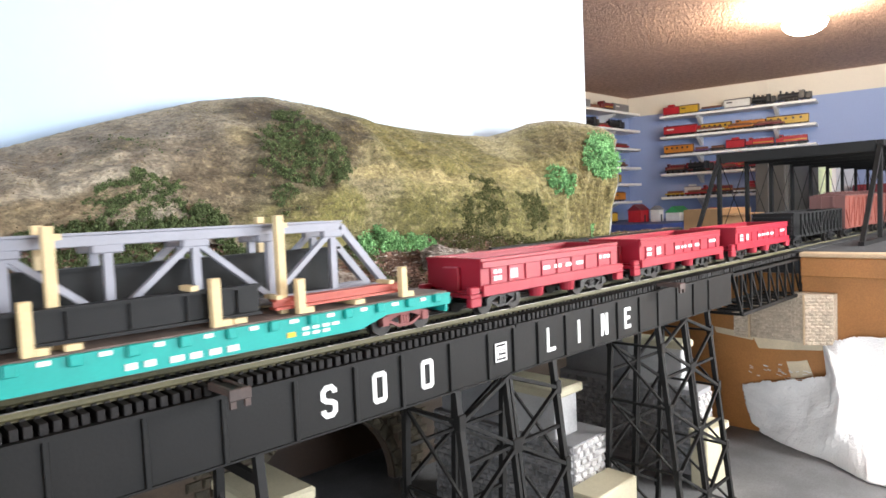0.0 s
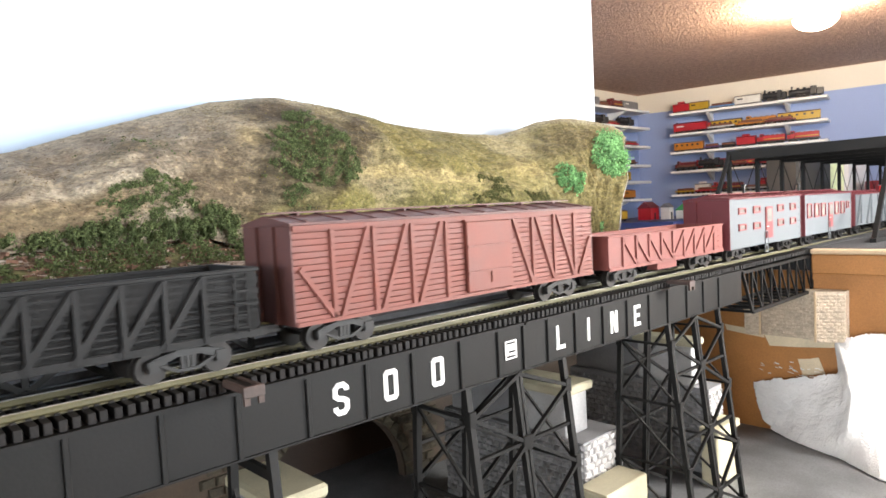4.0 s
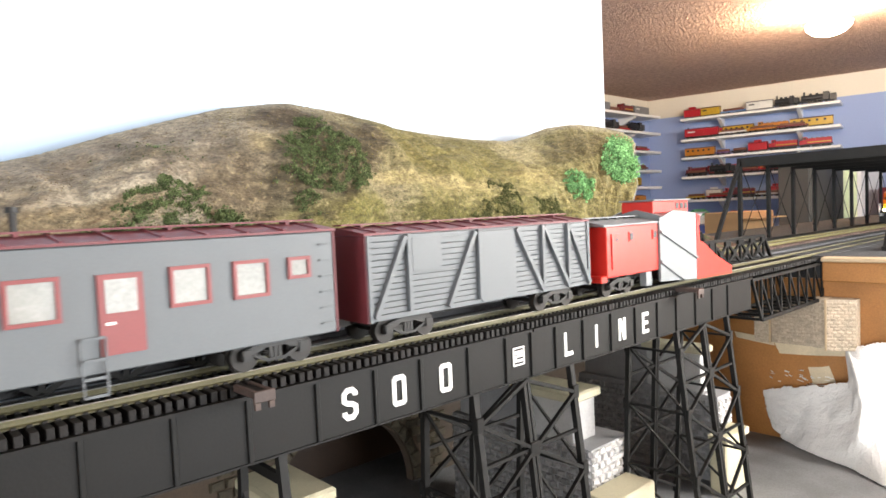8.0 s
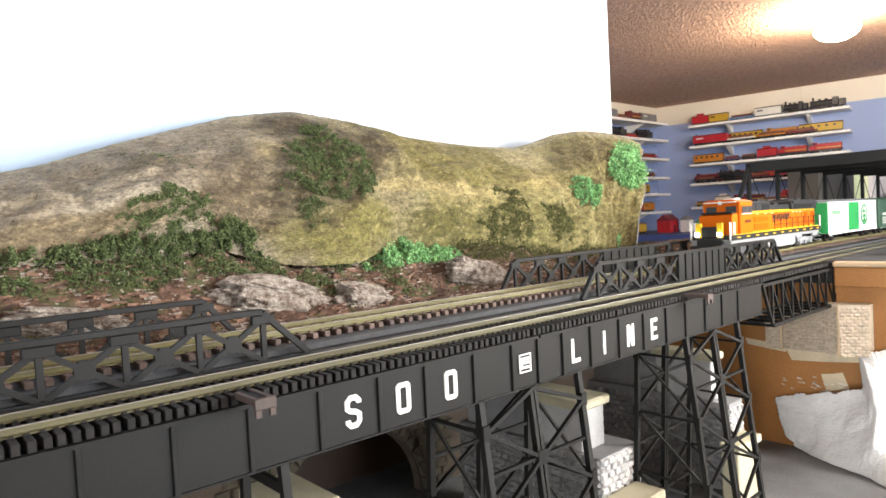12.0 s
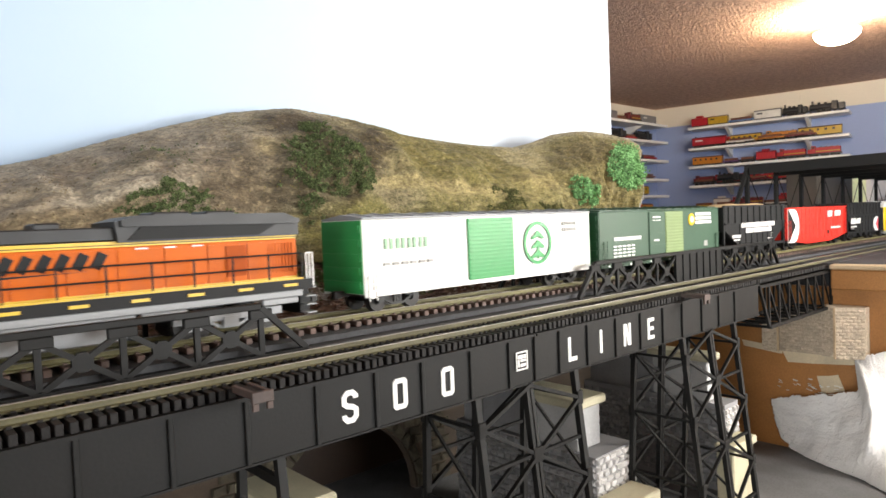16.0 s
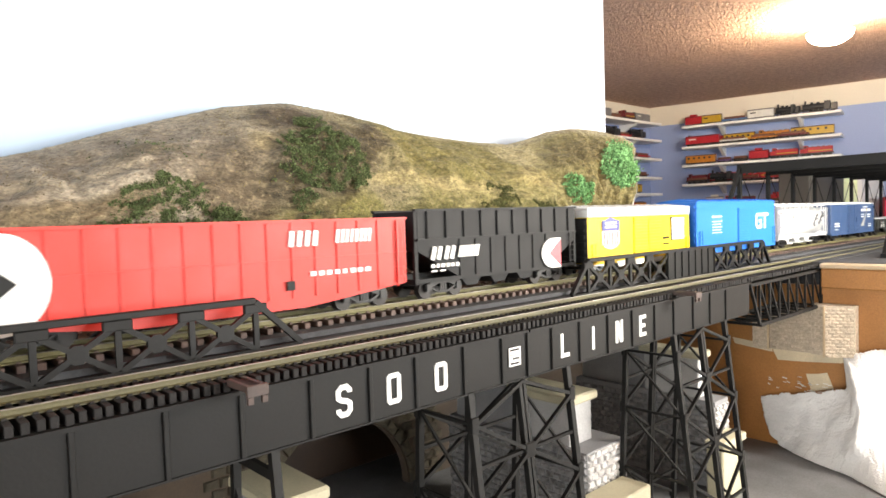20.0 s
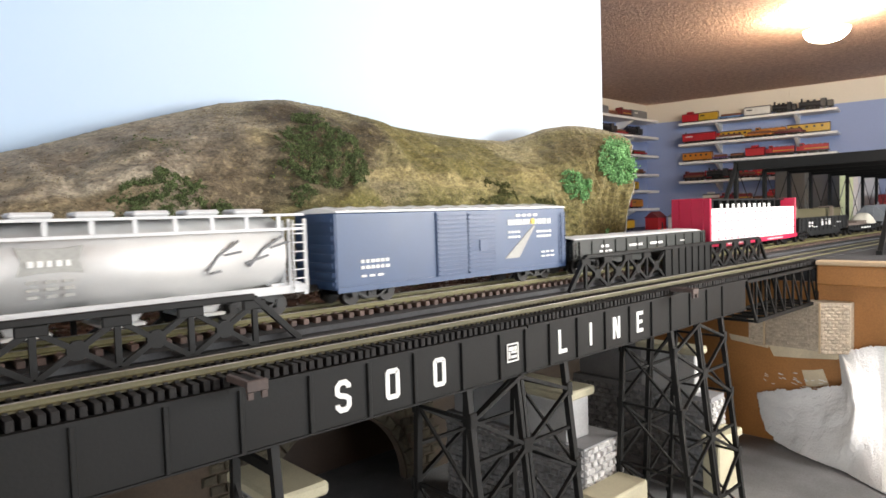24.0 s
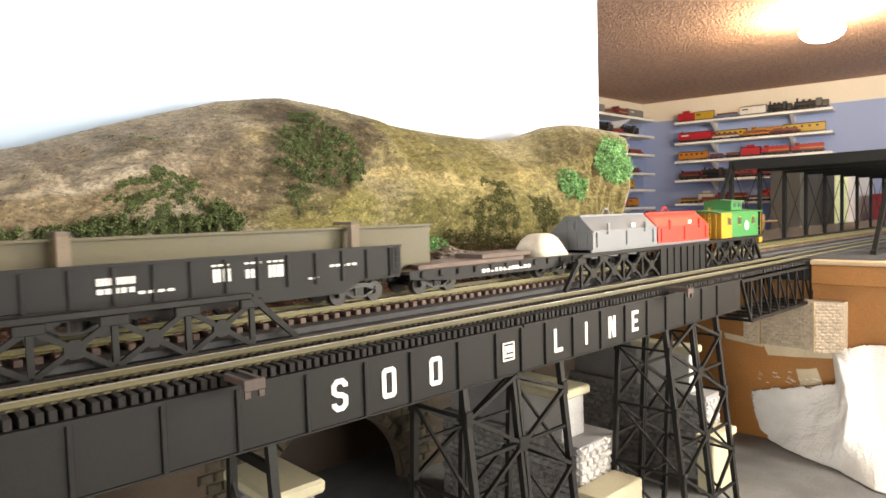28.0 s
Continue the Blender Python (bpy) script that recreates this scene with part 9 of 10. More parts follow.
def cylindrical_hopper():
    c, h = car("covered_hopper", "silver cylindrical covered hopper with roof hatches", 1.4451, 1.5905, 2, "freight train")
    n = 40
    bm = bmesh.new()
    sec = [(0.0172 * math.sin(2 * math.pi * k / n), 0.0262 + 0.0158 * math.cos(2 * math.pi * k / n)) for k in range(n)]
    extrude_x(bm, sec, -h + 0.019, h - 0.010)
    part("tank", bm, TANK_SILVER, c, "smooth silver round body", smooth=True)
    for s, o in ((-1, 0.019), (1, 0.010)):
        part("bulkhead", cube(min(s * (h - o), s * (h - o + 0.0008)), max(s * (h - o), s * (h - o + 0.0008)), -W + 0.002, W - 0.002, 0.012, 0.040), CAR_SILVER, c)
    part("roof_walk", cube(-h, h, -0.0158, 0.0158, 0.0418, 0.0428), CAR_SILVER, c)
    for s in (-1, 1):
        part("roof_rail", cube(-h, h, min(s * (W - 0.0010), s * W), max(s * (W - 0.0010), s * W), 0.0358, 0.0370), CAR_SILVER, c)
        for k in range(9):
            x = -h + 0.021 + (2 * h - 0.033) * k / 8
            part("roof_post", cube(x - 0.0008, x + 0.0008, min(s * 0.0148, s * 0.0157), max(s * 0.0148, s * 0.0157), 0.0371, 0.0417), CAR_SILVER, c)
        part("side_sill", cube(-h, h, min(s * W, s * (W - 0.0018)), max(s * W, s * (W - 0.0018)), 0.0096, 0.0130), CAR_SILVER, c)
        part("end_sill", cube(min(s * h, s * (h - 0.0018)), max(s * h, s * (h - 0.0018)), -W, W, 0.0085, 0.0130), CAR_SILVER, c)
        for y in (-W + 0.0006, W - 0.0006):
            part("corner_post", cube(min(s * h, s * (h - 0.0012)), max(s * h, s * (h - 0.0012)), y - 0.0006, y + 0.0006, 0.0130, 0.0405), CAR_SILVER, c)
            part("inner_post", cube(s * (h - 0.008) - 0.0006, s * (h - 0.008) + 0.0006, y - 0.0006, y + 0.0006, 0.0130, 0.0405), CAR_SILVER, c)
        for y0, y1 in ((-W + 0.001, -W + 0.0025),):
            ladder(c, s * (h - 0.004), 0.0100, 0.0400, 8, CAR_SILVER, w=0.0062)
        part("end_platform", cube(min(s * (h - 0.002), s * (h - 0.016)), max(s * (h - 0.002), s * (h - 0.016)), -W + 0.002, W - 0.002, 0.0130, 0.0138), CAR_SILVER, c)
        part("brake_box", cube(s * (h - 0.009) - 0.002, s * (h - 0.009) + 0.002, -0.010, -0.004, 0.0139, 0.0220), CARWHITE, c)
    for k in range(6):
        x = -h + 0.028 + (2 * h - 0.048) * k / 5
        part("hatch", cube(x - 0.0066, x + 0.0066, -0.0060, 0.0060, 0.0429, 0.0452, bevel=0.0008), CAR_SILVER, c)
    for x in (-0.030, 0.0, 0.030):
        bm = bmesh.new()
        prism(bm, [(x - 0.011, 0.0120), (x + 0.011, 0.0120), (x + 0.005, 0.0050), (x - 0.005, 0.0050)], -0.010, 0.010)
        part("outlet", bm, CAR_SILVER, c)
        part("outlet_gate", cube(x - 0.007, x + 0.007, -0.0135, 0.0135, 0.0038, 0.0049), CARWHITE, c)
    bm = bmesh.new()
    prism(bm, [(-0.0325, 0.0245), (-0.0270, 0.0252), (-0.0185, 0.0252), (-0.0130, 0.0245), (-0.0145, 0.0290), (-0.0130, 0.0338), (-0.0185, 0.0330), (-0.0270, 0.0330), (-0.0325, 0.0338), (-0.0310, 0.0290)], -W - 0.0007, -W + 0.0006)
    part("emblem", bm, LETTER_GREY, c, "grey plaque with hollow sides")
    bars(c, -0.0295, -0.0160, 0.0272, 0.0292, LETTER, 5, -W - 0.0008)
    for k in range(3):
        bars(c, -0.030, -0.014, 0.0170 + k * 0.0024, 0.0180 + k * 0.0024, LETTER_GREY, 3, -W - 0.0001, k)
    paint_dark = paint("faded_grey_script", (0.085, 0.085, 0.09))
    for pts in ([(0.0290, 0.0215), (0.0335, 0.0270), (0.0420, 0.0325)], [(0.0305, 0.0205), (0.0345, 0.0212)], [(0.0460, 0.0222), (0.0520, 0.0285), (0.0610, 0.0335)], [(0.0360, 0.0272), (0.0430, 0.0282)], [(0.0445, 0.0235), (0.0545, 0.0262)], [(0.0560, 0.0292), (0.0640, 0.0312)]):
        bm = bmesh.new()
        stroke(bm, pts, 0.0009, -W - 0.0009, -W - 0.0001)
        part("script_stroke", bm, paint_dark, c, "slanted dark stroke")


def boxcar_softblue():
    c, h = plain_boxcar("boxcar", "soft blue boxcar with double slatted doors", 1.6053, 1.7712, CARBLUE2, CARWHITE, CARBLUE2, 0.0080, 0.0425, 0, 13, 8)
    slatted_door(c, -0.0235, -0.0020, 0.0090, 0.0415, CARBLUE2, 15)
    slatted_door(c, -0.0015, 0.0195, 0.0090, 0.0415, CARBLUE2, 15)
    part("door_panel", cube(0.0065, 0.0125, -W - 0.0020, -W - 0.0014, 0.0210, 0.0265), CARBLUE2, c)
    bars(c, 0.0380, 0.0580, 0.0382, 0.0396, n=4)
    bars(c, 0.0310, 0.0700, 0.0335, 0.0366, n=9)
    bm = bmesh.new()
    rod(bm, (0.0520, -W - 0.0009, 0.0352), (0.0520, -W - 0.0004, 0.0352), 0.0018, 8)
    part("yellow_star", bm, YELLOW, c, "small yellow star spot")
    bm = bmesh.new()
    prism(bm, [(0.0280, 0.0150), (0.0400, 0.0150), (0.0545, 0.0325), (0.0530, 0.0328)], -W - 0.0004, -W + 0.0001)
    part("emblem_swoosh", bm, LETTER_GREY, c, "pale tapering stripe emblem")
    for k in range(2):
        bars(c, 0.0310, 0.0420, 0.0290 - k * 0.0028, 0.0302 - k * 0.0028, n=4, seed=k)
        bars(c, 0.0560, 0.0700, 0.0285 - k * 0.0028, 0.0298 - k * 0.0028, n=5, seed=k)
        bars(c, 0.0600, 0.0730, 0.0165 - k * 0.0025, 0.0175 - k * 0.0025, n=3, seed=k)
        bars(c, -0.0700, -0.0530, 0.0195 - k * 0.0028, 0.0210 - k * 0.0028, n=6, seed=k)
    bars(c, -0.0700, -0.0560, 0.0130, 0.0140, n=3)
    ladder(c, h - 0.003, 0.0090, 0.0400, 8, CARBLUE2, w=0.0035)


def gondola_covered():
    c, h = car("covered_gondola", "black gondola under a white plastic sheet", 1.7795, 1.9580, 2, "freight train")
    z1 = 0.0208
    for s in (-1, 1):
        y0, y1 = sorted((s * W, s * (W - 0.0012)))
        bm = bmesh.new()
        prism(bm, [(-h, z1), (h, z1), (h, 0.0105), (h - 0.034, 0.0095), (h - 0.05, 0.0052), (-h + 0.05, 0.0052), (-h + 0.034, 0.0095), (-h, 0.0105)], y0, y1)
        part("side", bm, GONGREEN, c)
        part("top_rail", cube(-h, h, min(s * (W + 0.0007), s * (W - 0.0014)), max(s * (W + 0.0007), s * (W - 0.0014)), z1, z1 + 0.0012), GONGREEN, c)
        part("end_wall", cube(min(s * h, s * (h - 0.0012)), max(s * h, s * (h - 0.0012)), -W + 0.0012, W - 0.0012, 0.0095, z1), GONGREEN, c)
    end_ribs(c, h, 0.011, z1 - 0.001, 3, GONGREEN)
    part("floor", cube(-h + 0.001, h - 0.001, -W + 0.0012, W - 0.0012, 0.0095, 0.0105), GONGREEN, c)
    ribs(c, [-h + 2 * h * (k + 0.5) / 13 for k in range(13)], 0.0095, z1, GONGREEN, 0.0014, 0.0009)
    bars(c, -0.058, -0.048, 0.0160, 0.0178, n=2)
    bars(c, -0.060, -0.044, 0.0130, 0.0142, n=3)
    bars(c, -0.060, -0.044, 0.0110, 0.0122, n=3)
    bars(c, -0.024, -0.006, 0.0150, 0.0168, n=6)
    bars(c, 0.004, 0.022, 0.0150, 0.0168, n=7)
    bars(c, 0.048, 0.056, 0.0152, 0.0162, n=2)
    ladder(c, -h + 0.004, 0.011, 0.0205, 3, GONGREEN)
    ladder(c, h - 0.004, 0.011, 0.0205, 3, GONGREEN)
    t = thing("sheet_cover", pose(0, 0, 0), "crumpled white plastic sheet over a gondola load", "cover")
    ride(t, (1.7795 + 1.9580) / 2, 2)
    nu, nv = 60, 10
    verts = []
    for i in range(nu + 1):
        for j in range(nv + 1):
            x, y = -h + 0.004 + (2 * h - 0.008) * i / nu, -0.0158 + 0.0316 * j / nv
            verts.append((x, y, 0.0222 + 0.0014 * math.sin(math.pi * j / nv) ** 0.6 + 0.0005 * fuzz(x, y, 3, 70) + 0.0004 * fuzz(x, y, 6, 220)))
    me = bpy.data.meshes.new("sheet")
    me.from_pydata(verts, [], sheet(nu + 1, nv + 1))
    me.materials.append(SHEET)
    me.shade_smooth()
    place("sheet", me, t).modifiers.new("thickness", "SOLIDIFY").thickness = 0.0004
    for k in range(12):
        x = -h + 0.012 + (2 * h - 0.024) * k / 11
        part("hold_strap", cube(x - 0.0006, x + 0.0006, -0.0150, 0.0150, 0.0216, 0.0222), GONGREEN, t)


def centerbeam():
    c, h = car("centerbeam_flatcar", "crimson centre-beam flatcar with white wrapped lumber", 1.9678, 2.1730, 2, "freight train")
    part("deck", cube(-h, h, -W, W, 0.0085, 0.0108), CRIMSON, c)
    for s in (-1, 1):
        bm = bmesh.new()
        y0, y1 = sorted((s * W, s * (W + 0.0008)))
        prism(bm, [(-h, 0.0110), (h, 0.0110), (h, 0.0078), (h - 0.03, 0.0070), (-h + 0.03, 0.0070), (-h, 0.0078)], y0, y1)
        part("side_sill", bm, CRIMSON, c, "crimson side sill")
        part("bulkhead", cube(min(s * h, s * (h - 0.0030)), max(s * h, s * (h - 0.0030)), -W, W, 0.0109, 0.0478, bevel=0.0004), CRIMSON, c, "tall crimson end bulkhead")
        for y in (-0.0105, 0.0, 0.0105):
            part("bulkhead_rib", cube(min(s * h, s * (h + 0.0012)), max(s * h, s * (h + 0.0012)), y - 0.0008, y + 0.0008, 0.0109, 0.0475), CRIMSON, c)
        part("corner_gusset", cube(min(s * (h - 0.0030), s * (h - 0.0105)), max(s * (h - 0.0030), s * (h - 0.0105)), -0.0012, 0.0012, 0.0109, 0.0476), CRIMSON, c)
    part("centre_web", cube(-h + 0.0105, h - 0.0105, -0.0008, 0.0008, 0.0109, 0.0460), CAR_BLACK, c)
    part("top_beam", cube(-h + 0.0030, h - 0.0030, -0.0062, 0.0062, 0.0461, 0.0476, bevel=0.0003), CAR_BLACK, c, "black top beam")
    for k in range(12):
        x = -h + 0.012 + (2 * h - 0.024) * k / 11
        part("beam_post", cube(x - 0.0008, x + 0.0008, -0.0055, 0.0055, 0.0109, 0.0460), CAR_BLACK, c)
    for k in range(10):
        x = -h + 0.045 + k * 0.0125
        part("name_bar", cube(x, x + 0.0042, -0.0066, -0.0055, 0.0392, 0.0430), LETTER, c)
    bars(c, -0.070, -0.030, 0.0082, 0.0094, n=8, y=-W - 0.0008)
    bars(c, 0.020, 0.062, 0.0082, 0.0094, n=9, y=-W - 0.0008)
    pack = thing("lumber_pack", pose(0, 0, -40), "long white wrapped lumber bundle with red print", "lumber", "lumber bundles")
    z0 = 0.0
    part("wrapped_stack", cube(-h + 0.0042, h - 0.0042, -0.0048, 0.0048, 0, 0.0068, bevel=0.0006), WRAP, pack, "white plastic wrapped bundle")
    for k in range(14):
        x = -h + 0.014 + k * (2 * h - 0.028) / 13.3
        bm = bmesh.new()
        prism(bm, [(x, 0.0016), (x + 0.0075, 0.0016), (x + 0.0060, 0.0032), (x + 0.0038, 0.0042), (x + 0.0015, 0.0032)], -0.0051, -0.0047)
        part("print_mark", bm, WRAPRED, pack)
    u = (1.9678 + 2.1730) / 2
    first = True
    for y in (-0.0113, 0.0113):
        for k in range(4):
            ob = pack if first else copy_thing(pack, pose(0, y, 0))
            first = False
            LUMBER.append((ob, y, 0.0110 + k * 0.0071))
    return u


LUMBER = []


def gondola_nw():
    c, h = car("girder_gondola", "black fishbelly gondola carrying a long girder", 2.1843, 2.3475, 2, "freight train")
    z1 = 0.0252
    for s in (-1, 1):
        y0, y1 = sorted((s * W, s * (W - 0.0012)))
        bm = bmesh.new()
        prism(bm, [(-h, z1), (h, z1), (h, 0.0125), (h - 0.022, 0.0118), (h - 0.034, 0.0062), (-h + 0.034, 0.0062), (-h + 0.022, 0.0118), (-h, 0.0125)], y0, y1)
        part("side", bm, CAR_BLACK, c)
        part("top_rail", cube(-h, h, min(s * (W + 0.0008), s * (W - 0.0014)), max(s * (W + 0.0008), s * (W - 0.0014)), z1, z1 + 0.0012), CAR_BLACK, c)
        part("end_wall", cube(min(s * h, s * (h - 0.0012)), max(s * h, s * (h - 0.0012)), -W + 0.0012, W - 0.0012, 0.0110, z1), CAR_BLACK, c)
    part("floor", cube(-h + 0.001, h - 0.001, -W + 0.0012, W - 0.0012, 0.0108, 0.0120), CAR_BLACK, c)
    end_ribs(c, h, 0.013, z1 - 0.001, 3, CAR_BLACK)
    ribs(c, [-h + 2 * h * (k + 0.5) / 12 for k in range(12)], 0.0118, z1, CAR_BLACK, 0.0014, 0.0010)
    bars(c, -0.0120, -0.0040, 0.0165, 0.0215, n=2)
    bars(c, 0.0015, 0.0065, 0.0170, 0.0205, n=1)
    bars(c, 0.0115, 0.0190, 0.0165, 0.0215, n=2)
    for x in (-0.0125, 0.0010, 0.0110):
        bars(c, x, x + 0.008, 0.0226, 0.0233, n=3)
    bars(c, -0.053, -0.040, 0.0190, 0.0215, n=5)
    bars(c, -0.053, -0.040, 0.0160, 0.0178, n=5)
    bars(c, -0.0395, -0.026, 0.0150, 0.0160, n=4)
    bars(c, 0.030, 0.036, 0.0140, 0.0147, n=2)
    bars(c, 0.041, 0.056, 0.0185, 0.0195, n=5)
    ladder(c, h - 0.004, 0.0130, z1, 4, CAR_BLACK)
    t = thing("long_girder", pose(0, 0, 0), "long olive plate girder standing in a gondola", "steel girder")
    ride(t, (2.1843 + 2.3475) / 2 + 0.004, 2)
    x0, x1 = -0.112, 0.112
    for y in (0.001,):
        part("web", cube(x0, x1, y - 0.0006, y + 0.0006, 0.0130, 0.0345), OLIVE, t)
        part("top_flange", cube(x0, x1, y - 0.0035, y + 0.0035, 0.0345, 0.0355), OLIVE, t)
        part("bottom_flange", cube(x0, x1, y - 0.0035, y + 0.0035, 0.0121, 0.0130), OLIVE, t)
    for x in (-0.064, 0.0585):
        part("wooden_brace", cube(x - 0.0022, x + 0.0022, -0.0068, -0.0032, 0.0121, 0.0365), mat("grey_brown_wood", (0.20, 0.16, 0.12), 0.8), t, "weathered wooden brace")
        part("brace_cap", cube(x - 0.0022, x + 0.0022, -0.0068, 0.0085, 0.0366, 0.0380), DECKWOOD, t)


def flatcar_black():
    c, h = car("flatcar", "black flatcar with planks and a white mound", 2.3530, 2.4950, 2, "freight train")
    part("deck", cube(-h, h, -W + 0.0006, W - 0.0006, 0.0108, 0.0125), DECKWOOD, c, "weathered plank deck")
    for s in (-1, 1):
        y0, y1 = sorted((s * W, s * (W - 0.0010)))
        bm = bmesh.new()
        prism(bm, [(-h, 0.0126), (h, 0.0126), (h, 0.0085), (h - 0.03, 0.0060), (-h + 0.03, 0.0060), (-h, 0.0085)], y0, y1)
        part("side_sill", bm, CAR_BLACK, c)
    pk = mesh_of("stake_pocket", cube(-0.0013, 0.0013, -0.0012, 0.0, 0.0090, 0.0122, bevel=0.0002), CAR_BLACK)
    for k in range(11):
        place("stake_pocket", pk, c, pose(-h + 0.008 + (2 * h - 0.016) * k / 10, -W, 0))
    bars(c, -0.020, 0.022, 0.0080, 0.0100, n=12)
    u = (2.3530 + 2.4950) / 2
    t = thing("plank_load", pose(0, 0, 0), "flat weathered timber planks lying on a flatcar", "planks")
    ride(t, u, 2)
    for k in range(4):
        part("plank", cube(-0.062 + 0.004 * k, 0.020 + 0.003 * k, -0.013 + k * 0.0066, -0.0075 + k * 0.0066, 0.0126, 0.0148), DECKWOOD, t)
    part("cross_plank", cube(-0.012, 0.030, -0.010, 0.012, 0.0149, 0.0172), DECKWOOD, t)
    bm = bmesh.new()
    bmesh.ops.create_icosphere(bm, subdivisions=3, radius=1)
    for v in bm.verts:
        q = [math.copysign(abs(a) ** 0.5, a) for a in v.co]
        high = max(q[2], 0)
        k = (1 - 0.42 * high) * (1 + 0.05 * noise.noise(v.co * 3.0))
        v.co = Vector((q[0] * 0.0165 * k, q[1] * 0.0140 * k, high * 0.0140))
    t = thing("white_mound", pose(0, 0, 0), "white draped mound load on a flatcar", "load")
    ride(t, u + 0.052, 2, 0.0126)
    part("cloth", bm, mat("cream_cloth", (0.70, 0.66, 0.56), 0.8, stain=150), t, "cream white cloth", smooth=True)


def coil_car():
    c, h = car("coil_car", "steel coil car under grey and red hoods", 2.5080, 2.6790, 2, "freight train")
    part("frame", cube(-h, h, -W + 0.001, W - 0.001, 0.0090, 0.0120), COILGREY, c)
    for s in (-1, 1):
        part("side_sill", cube(-h, h, min(s * W, s * (W - 0.0012)), max(s * W, s * (W - 0.0012)), 0.0085, 0.0140), COILGREY, c)
    for x0, x1, material, lab in ((-h + 0.002, -0.001, COILGREY, "grey coil hood"), (0.001, h - 0.002, COILRED, "red coil hood")):
        bm = bmesh.new()
        zb, zm, zt = 0.0141, 0.0262, 0.0365
        a = [bm.verts.new((x, y, z)) for x, y, z in ((x0, -W, zb), (x0, W, zb), (x0, W, zm), (x0 + 0.0004, 0.006, zt), (x0 + 0.0004, -0.006, zt), (x0, -W, zm))]
        b = [bm.verts.new((x, y, z)) for x, y, z in ((x1, -W, zb), (x1, W, zb), (x1, W, zm), (x1 - 0.0004, 0.006, zt), (x1 - 0.0004, -0.006, zt), (x1, -W, zm))]
        for q in (a, b):
            bm.faces.new((q[0], q[1], q[2], q[5]))
            bm.faces.new((q[2], q[3], q[4], q[5]))
        for k in range(6):
            bm.faces.new((a[k], a[(k + 1) % 6], b[(k + 1) % 6], b[k]))
        hood = part("hood", bm, material, c, lab)
        part("hood_rail", cube(x0 - 0.0004, x1 + 0.0004, -W - 0.0005, W + 0.0005, zb, zb + 0.0016), material, c)
        part("hood_eave", cube(x0, x1, -W - 0.0006, -W + 0.0004, zm - 0.0008, zm + 0.0004), material, c)
        xm = (x0 + x1) / 2
        bm = bmesh.new()
        for dx in (-0.006, 0.006):
            beam(bm, (xm + dx, 0, zt - 0.0004), (xm + dx * 0.3, 0, zt + 0.0045), 0.0008, 0.0008, (0, 1, 0))
        beam(bm, (xm - 0.002, 0, zt + 0.0045), (xm + 0.002, 0, zt + 0.0045), 0.0012, 0.0012)
        part("lifting_lug", bm, material, c)
        for dx in (-0.024, 0.024):
            part("hood_step", cube(xm + dx - 0.001, xm + dx + 0.001, -W - 0.0012, -W + 0.0003, zm - 0.002, zm + 0.005), material, c)
        for x in (x0 + 0.004, xm - 0.001, x1 - 0.006):
            part("hood_band", cube(x, x + 0.0020, -W - 0.0009, -W + 0.0003, zb + 0.0016, zm - 0.0009), material, c)
        part("hood_ridge", cube(x0 + 0.001, x1 - 0.001, -0.0066, -0.0050, zt - 0.0006, zt + 0.0007), material, c)
        bars(c, xm + 0.008, xm + 0.014, 0.0275, 0.0305, n=1, y=-0.0158)
        if x0 < 0:
            for y in (-0.0120, -0.0040, 0.0040, 0.0120):
                part("end_rib", cube(x0 - 0.0009, x0 - 0.0001, y - 0.0007, y + 0.0007, 0.0160, 0.0262 if abs(y) > 0.01 else 0.0345), material, c)
            part("end_band", cube(x0 - 0.0012, x0 - 0.0001, -W, W, 0.0250, 0.0262), material, c)
            part("end_plate", cube(x0 - 0.0012, x0 - 0.0002, -0.0026, 0.0026, 0.0275, 0.0325), material, c)


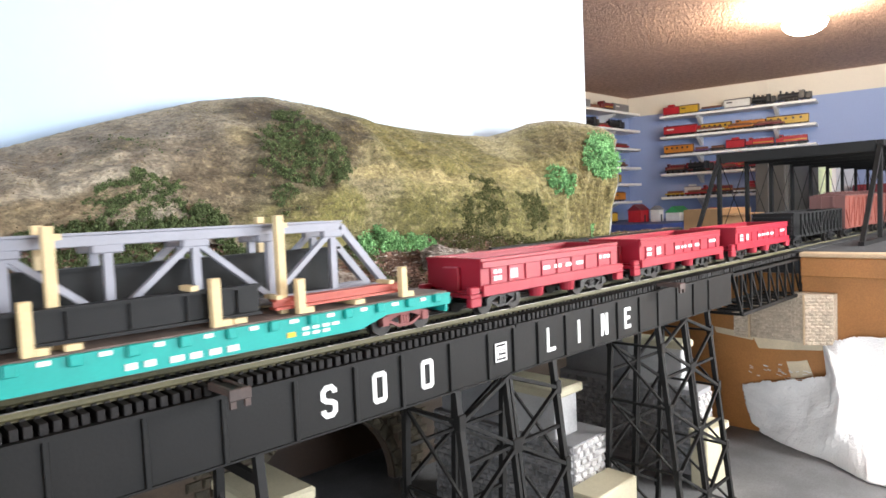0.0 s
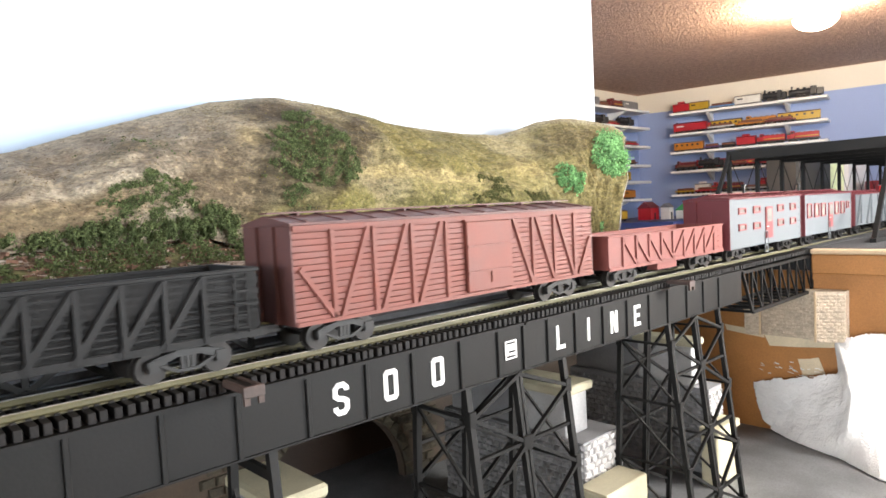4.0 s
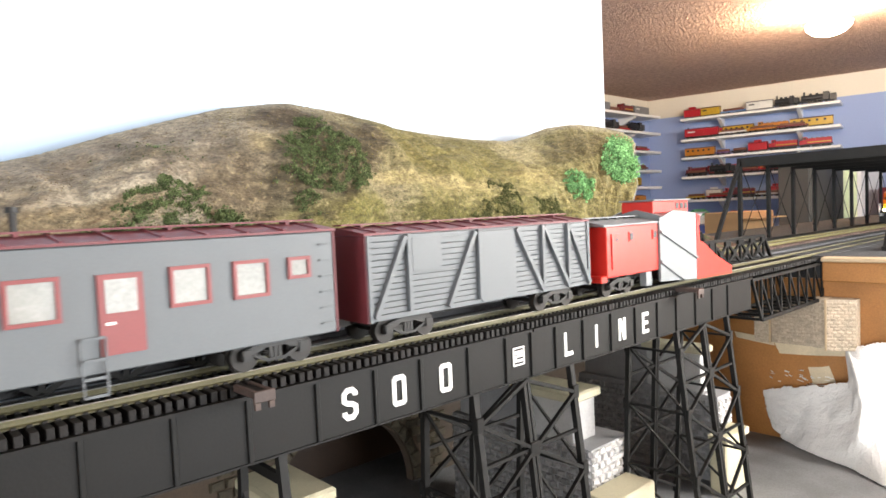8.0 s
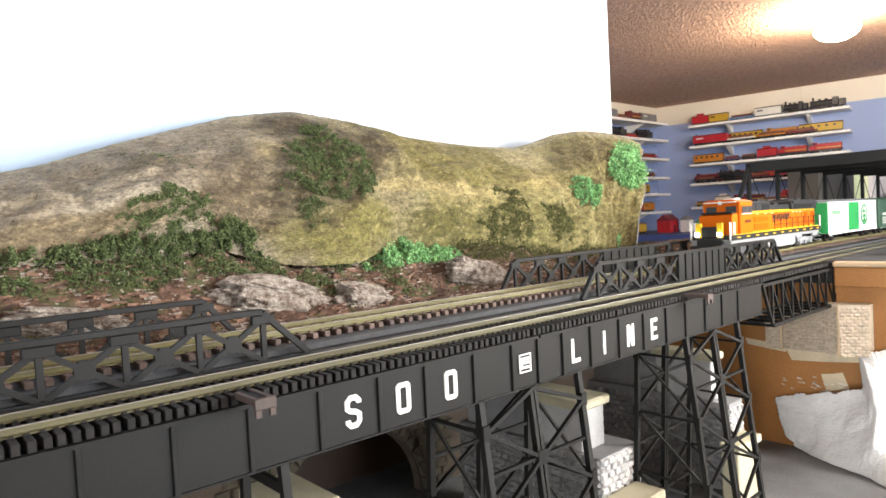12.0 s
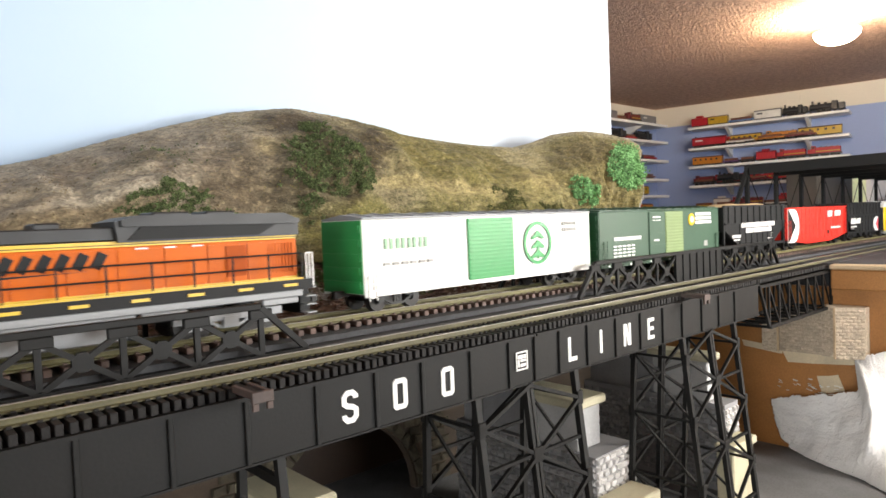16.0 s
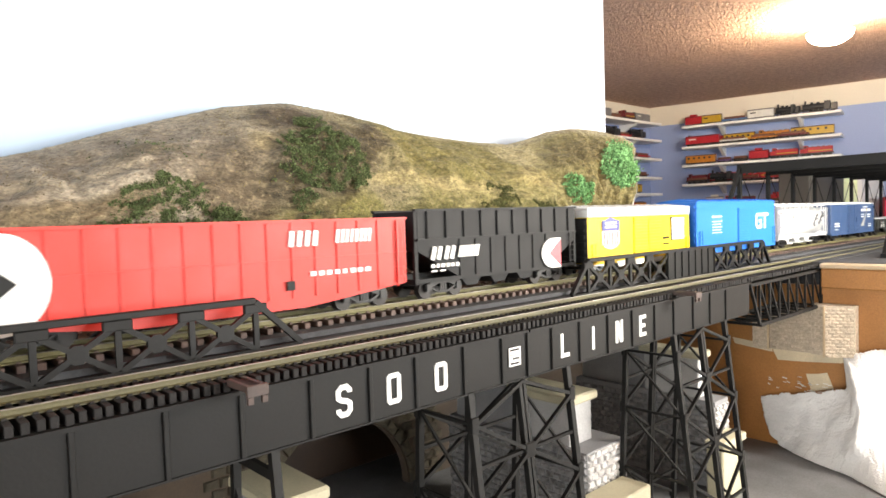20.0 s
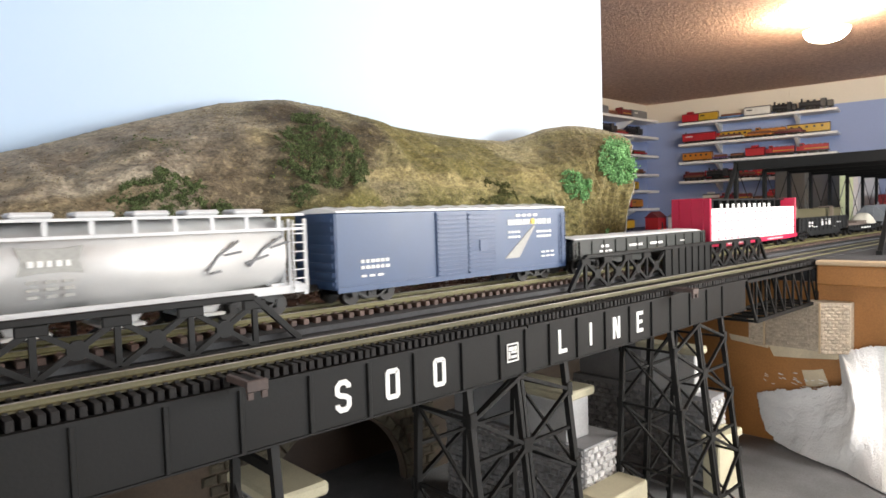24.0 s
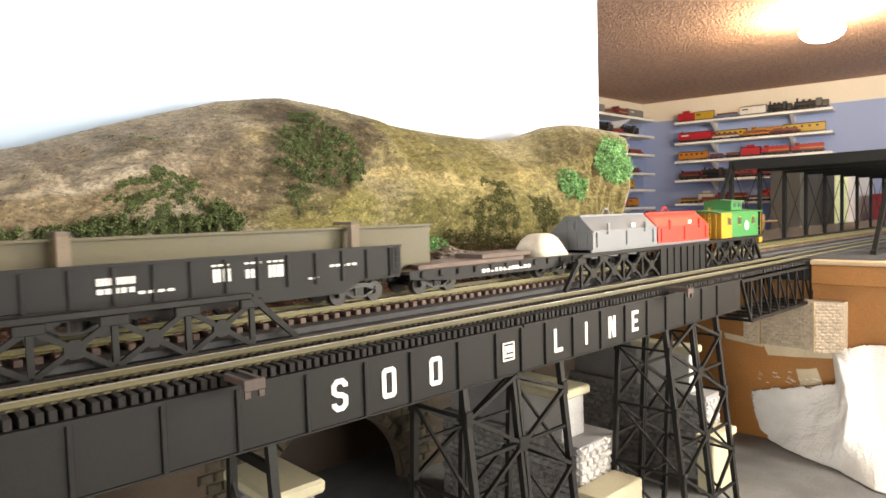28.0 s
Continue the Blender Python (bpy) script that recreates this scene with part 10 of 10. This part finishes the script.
def caboose():
    c, h = car("caboose", "green and yellow caboose with cupola", 2.6935, 2.7960, 2, "freight train", 0.033)
    body0, body1 = -h + 0.010, h - 0.010
    part("floor", cube(-h, h, -W, W, 0.0105, 0.0125), CAR_BLACK, c)
    part("body", cube(body0 + 0.0225, body1, -W, W, 0.0126, 0.0345, bevel=0.0003), CABGREEN, c, "green side")
    part("yellow_end", cube(body0, body0 + 0.0224, -W, W, 0.0126, 0.0345, bevel=0.0003), CABYELLOW, c, "yellow end section")
    roof(c, h, 0.0346, CABGREEN, None, 0, 0.0028, 0.001)
    part("cupola", cube(-0.010, 0.014, -0.0125, 0.0125, 0.0365, 0.0445, bevel=0.0003), CABGREEN, c, "green cupola")
    bm = bmesh.new()
    extrude_x(bm, [(-0.0140, 0.0446), (-0.0140, 0.0452), (0, 0.0466), (0.0140, 0.0452), (0.0140, 0.0446)], -0.012, 0.016)
    part("cupola_roof", bm, CABGREEN, c)
    for x in (-0.006, 0.005):
        part("cupola_pane", cube(x, x + 0.0055, -0.0129, -0.0124, 0.0395, 0.0432), DARKGLASS, c)
    for x in (-0.028, -0.006, 0.026):
        part("window_frame", cube(x - 0.0008, x + 0.0063, -W - 0.0004, -W + 0.0002, 0.0232, 0.0308), CABYELLOW, c)
        part("pane", cube(x, x + 0.0055, -W - 0.0007, -W - 0.0003, 0.0240, 0.0300), DARKGLASS, c)
    bm = bmesh.new()
    rod(bm, (0.0125, -W - 0.0006, 0.0225), (0.0125, -W + 0.0001, 0.0225), 0.0042, 20)
    part("emblem_disc", bm, LETTER, c, "white disc emblem")
    bm = bmesh.new()
    rod(bm, (0.0125, -W - 0.0009, 0.0225), (0.0125, -W - 0.0005, 0.0225), 0.0018, 12)
    part("emblem_dot", bm, CAR_BLACK, c)
    for s in (-1, 1):
        bm = bmesh.new()
        for y in (-W + 0.001, -0.006, 0.006, W - 0.001):
            beam(bm, (s * (h - 0.001), y, 0.0125), (s * (h - 0.001), y, 0.0345), 0.0006, 0.0006, (0, 1, 0))
        for z in (0.0165, 0.0205):
            beam(bm, (s * (h - 0.001), -W + 0.001, z), (s * (h - 0.001), W - 0.001, z), 0.0006, 0.0006)
        part("end_railing", bm, CABYELLOW, c, "yellow end railing")
        part("steps", cube(min(s * h, s * (h - 0.008)), max(s * h, s * (h - 0.008)), -W, -W + 0.004, 0.005, 0.0104), CABYELLOW, c)
    ladder(c, -h + 0.003, 0.013, 0.040, 7, CABYELLOW, y=-0.008, side=-1)
    bm = bmesh.new()
    rod(bm, (0.026, 0.005, 0.036), (0.026, 0.005, 0.0425), 0.0012, 10)
    part("stove_pipe", bm, CAR_BLACK, c)


locomotive()
boxcar_white()
boxcar_green()
hopper_grain()
gondola_cp()
hopper_cp()
boxcar_yellow()
boxcar_blue()
cylindrical_hopper()
boxcar_softblue()
gondola_covered()
beam_u = centerbeam()
gondola_nw()
flatcar_black()
coil_car()
caboose()


# ---- what moves ----
RUN_1 = [(0, 0.0), (1, -0.1696), (2, -0.3400), (3, -0.5073), (6, -0.9830), (7, -1.1395), (8, -1.2994), (9, -1.4587), (10, -1.6236), (28, -4.54)]
RUN_2 = [(0, 2.32), (9, 0.925), (10, 0.768), (11, 0.610), (12, 0.456), (12.5, 0.380), (14.5, 0.078), (15, 0.002), (16, -0.1546), (17, -0.3103), (18, -0.4727), (19, -0.6345), (20, -0.8030), (21, -0.9675), (24, -1.4696), (25, -1.6447), (26, -1.8233), (27, -1.9991), (28, -2.1733)]


def motions():
    for ob, u, train, lift in RIDERS:
        run, y0, z, r = ((RUN_1, Y1, Z1, R1), (RUN_2, Y2, Z2, R2))[train - 1]
        rows = []
        for t in range(29):
            s = float(np.interp(t, *zip(*run)))
            x, y, a = course(u + s, y0, r)
            rows.append((t, pose(x, y, z + lift, 0, 0, math.degrees(a))))
        walk(ob, rows)
    for ob, side, lift in LUMBER:
        rows = []
        for t in range(29):
            x, y, a = course(beam_u + float(np.interp(t, *zip(*RUN_2))), Y2, R2)
            rows.append((t, pose(x, y, Z2 + lift, 0, 0, math.degrees(a)) @ pose(0, side, 0)))
        walk(ob, rows)


motions()
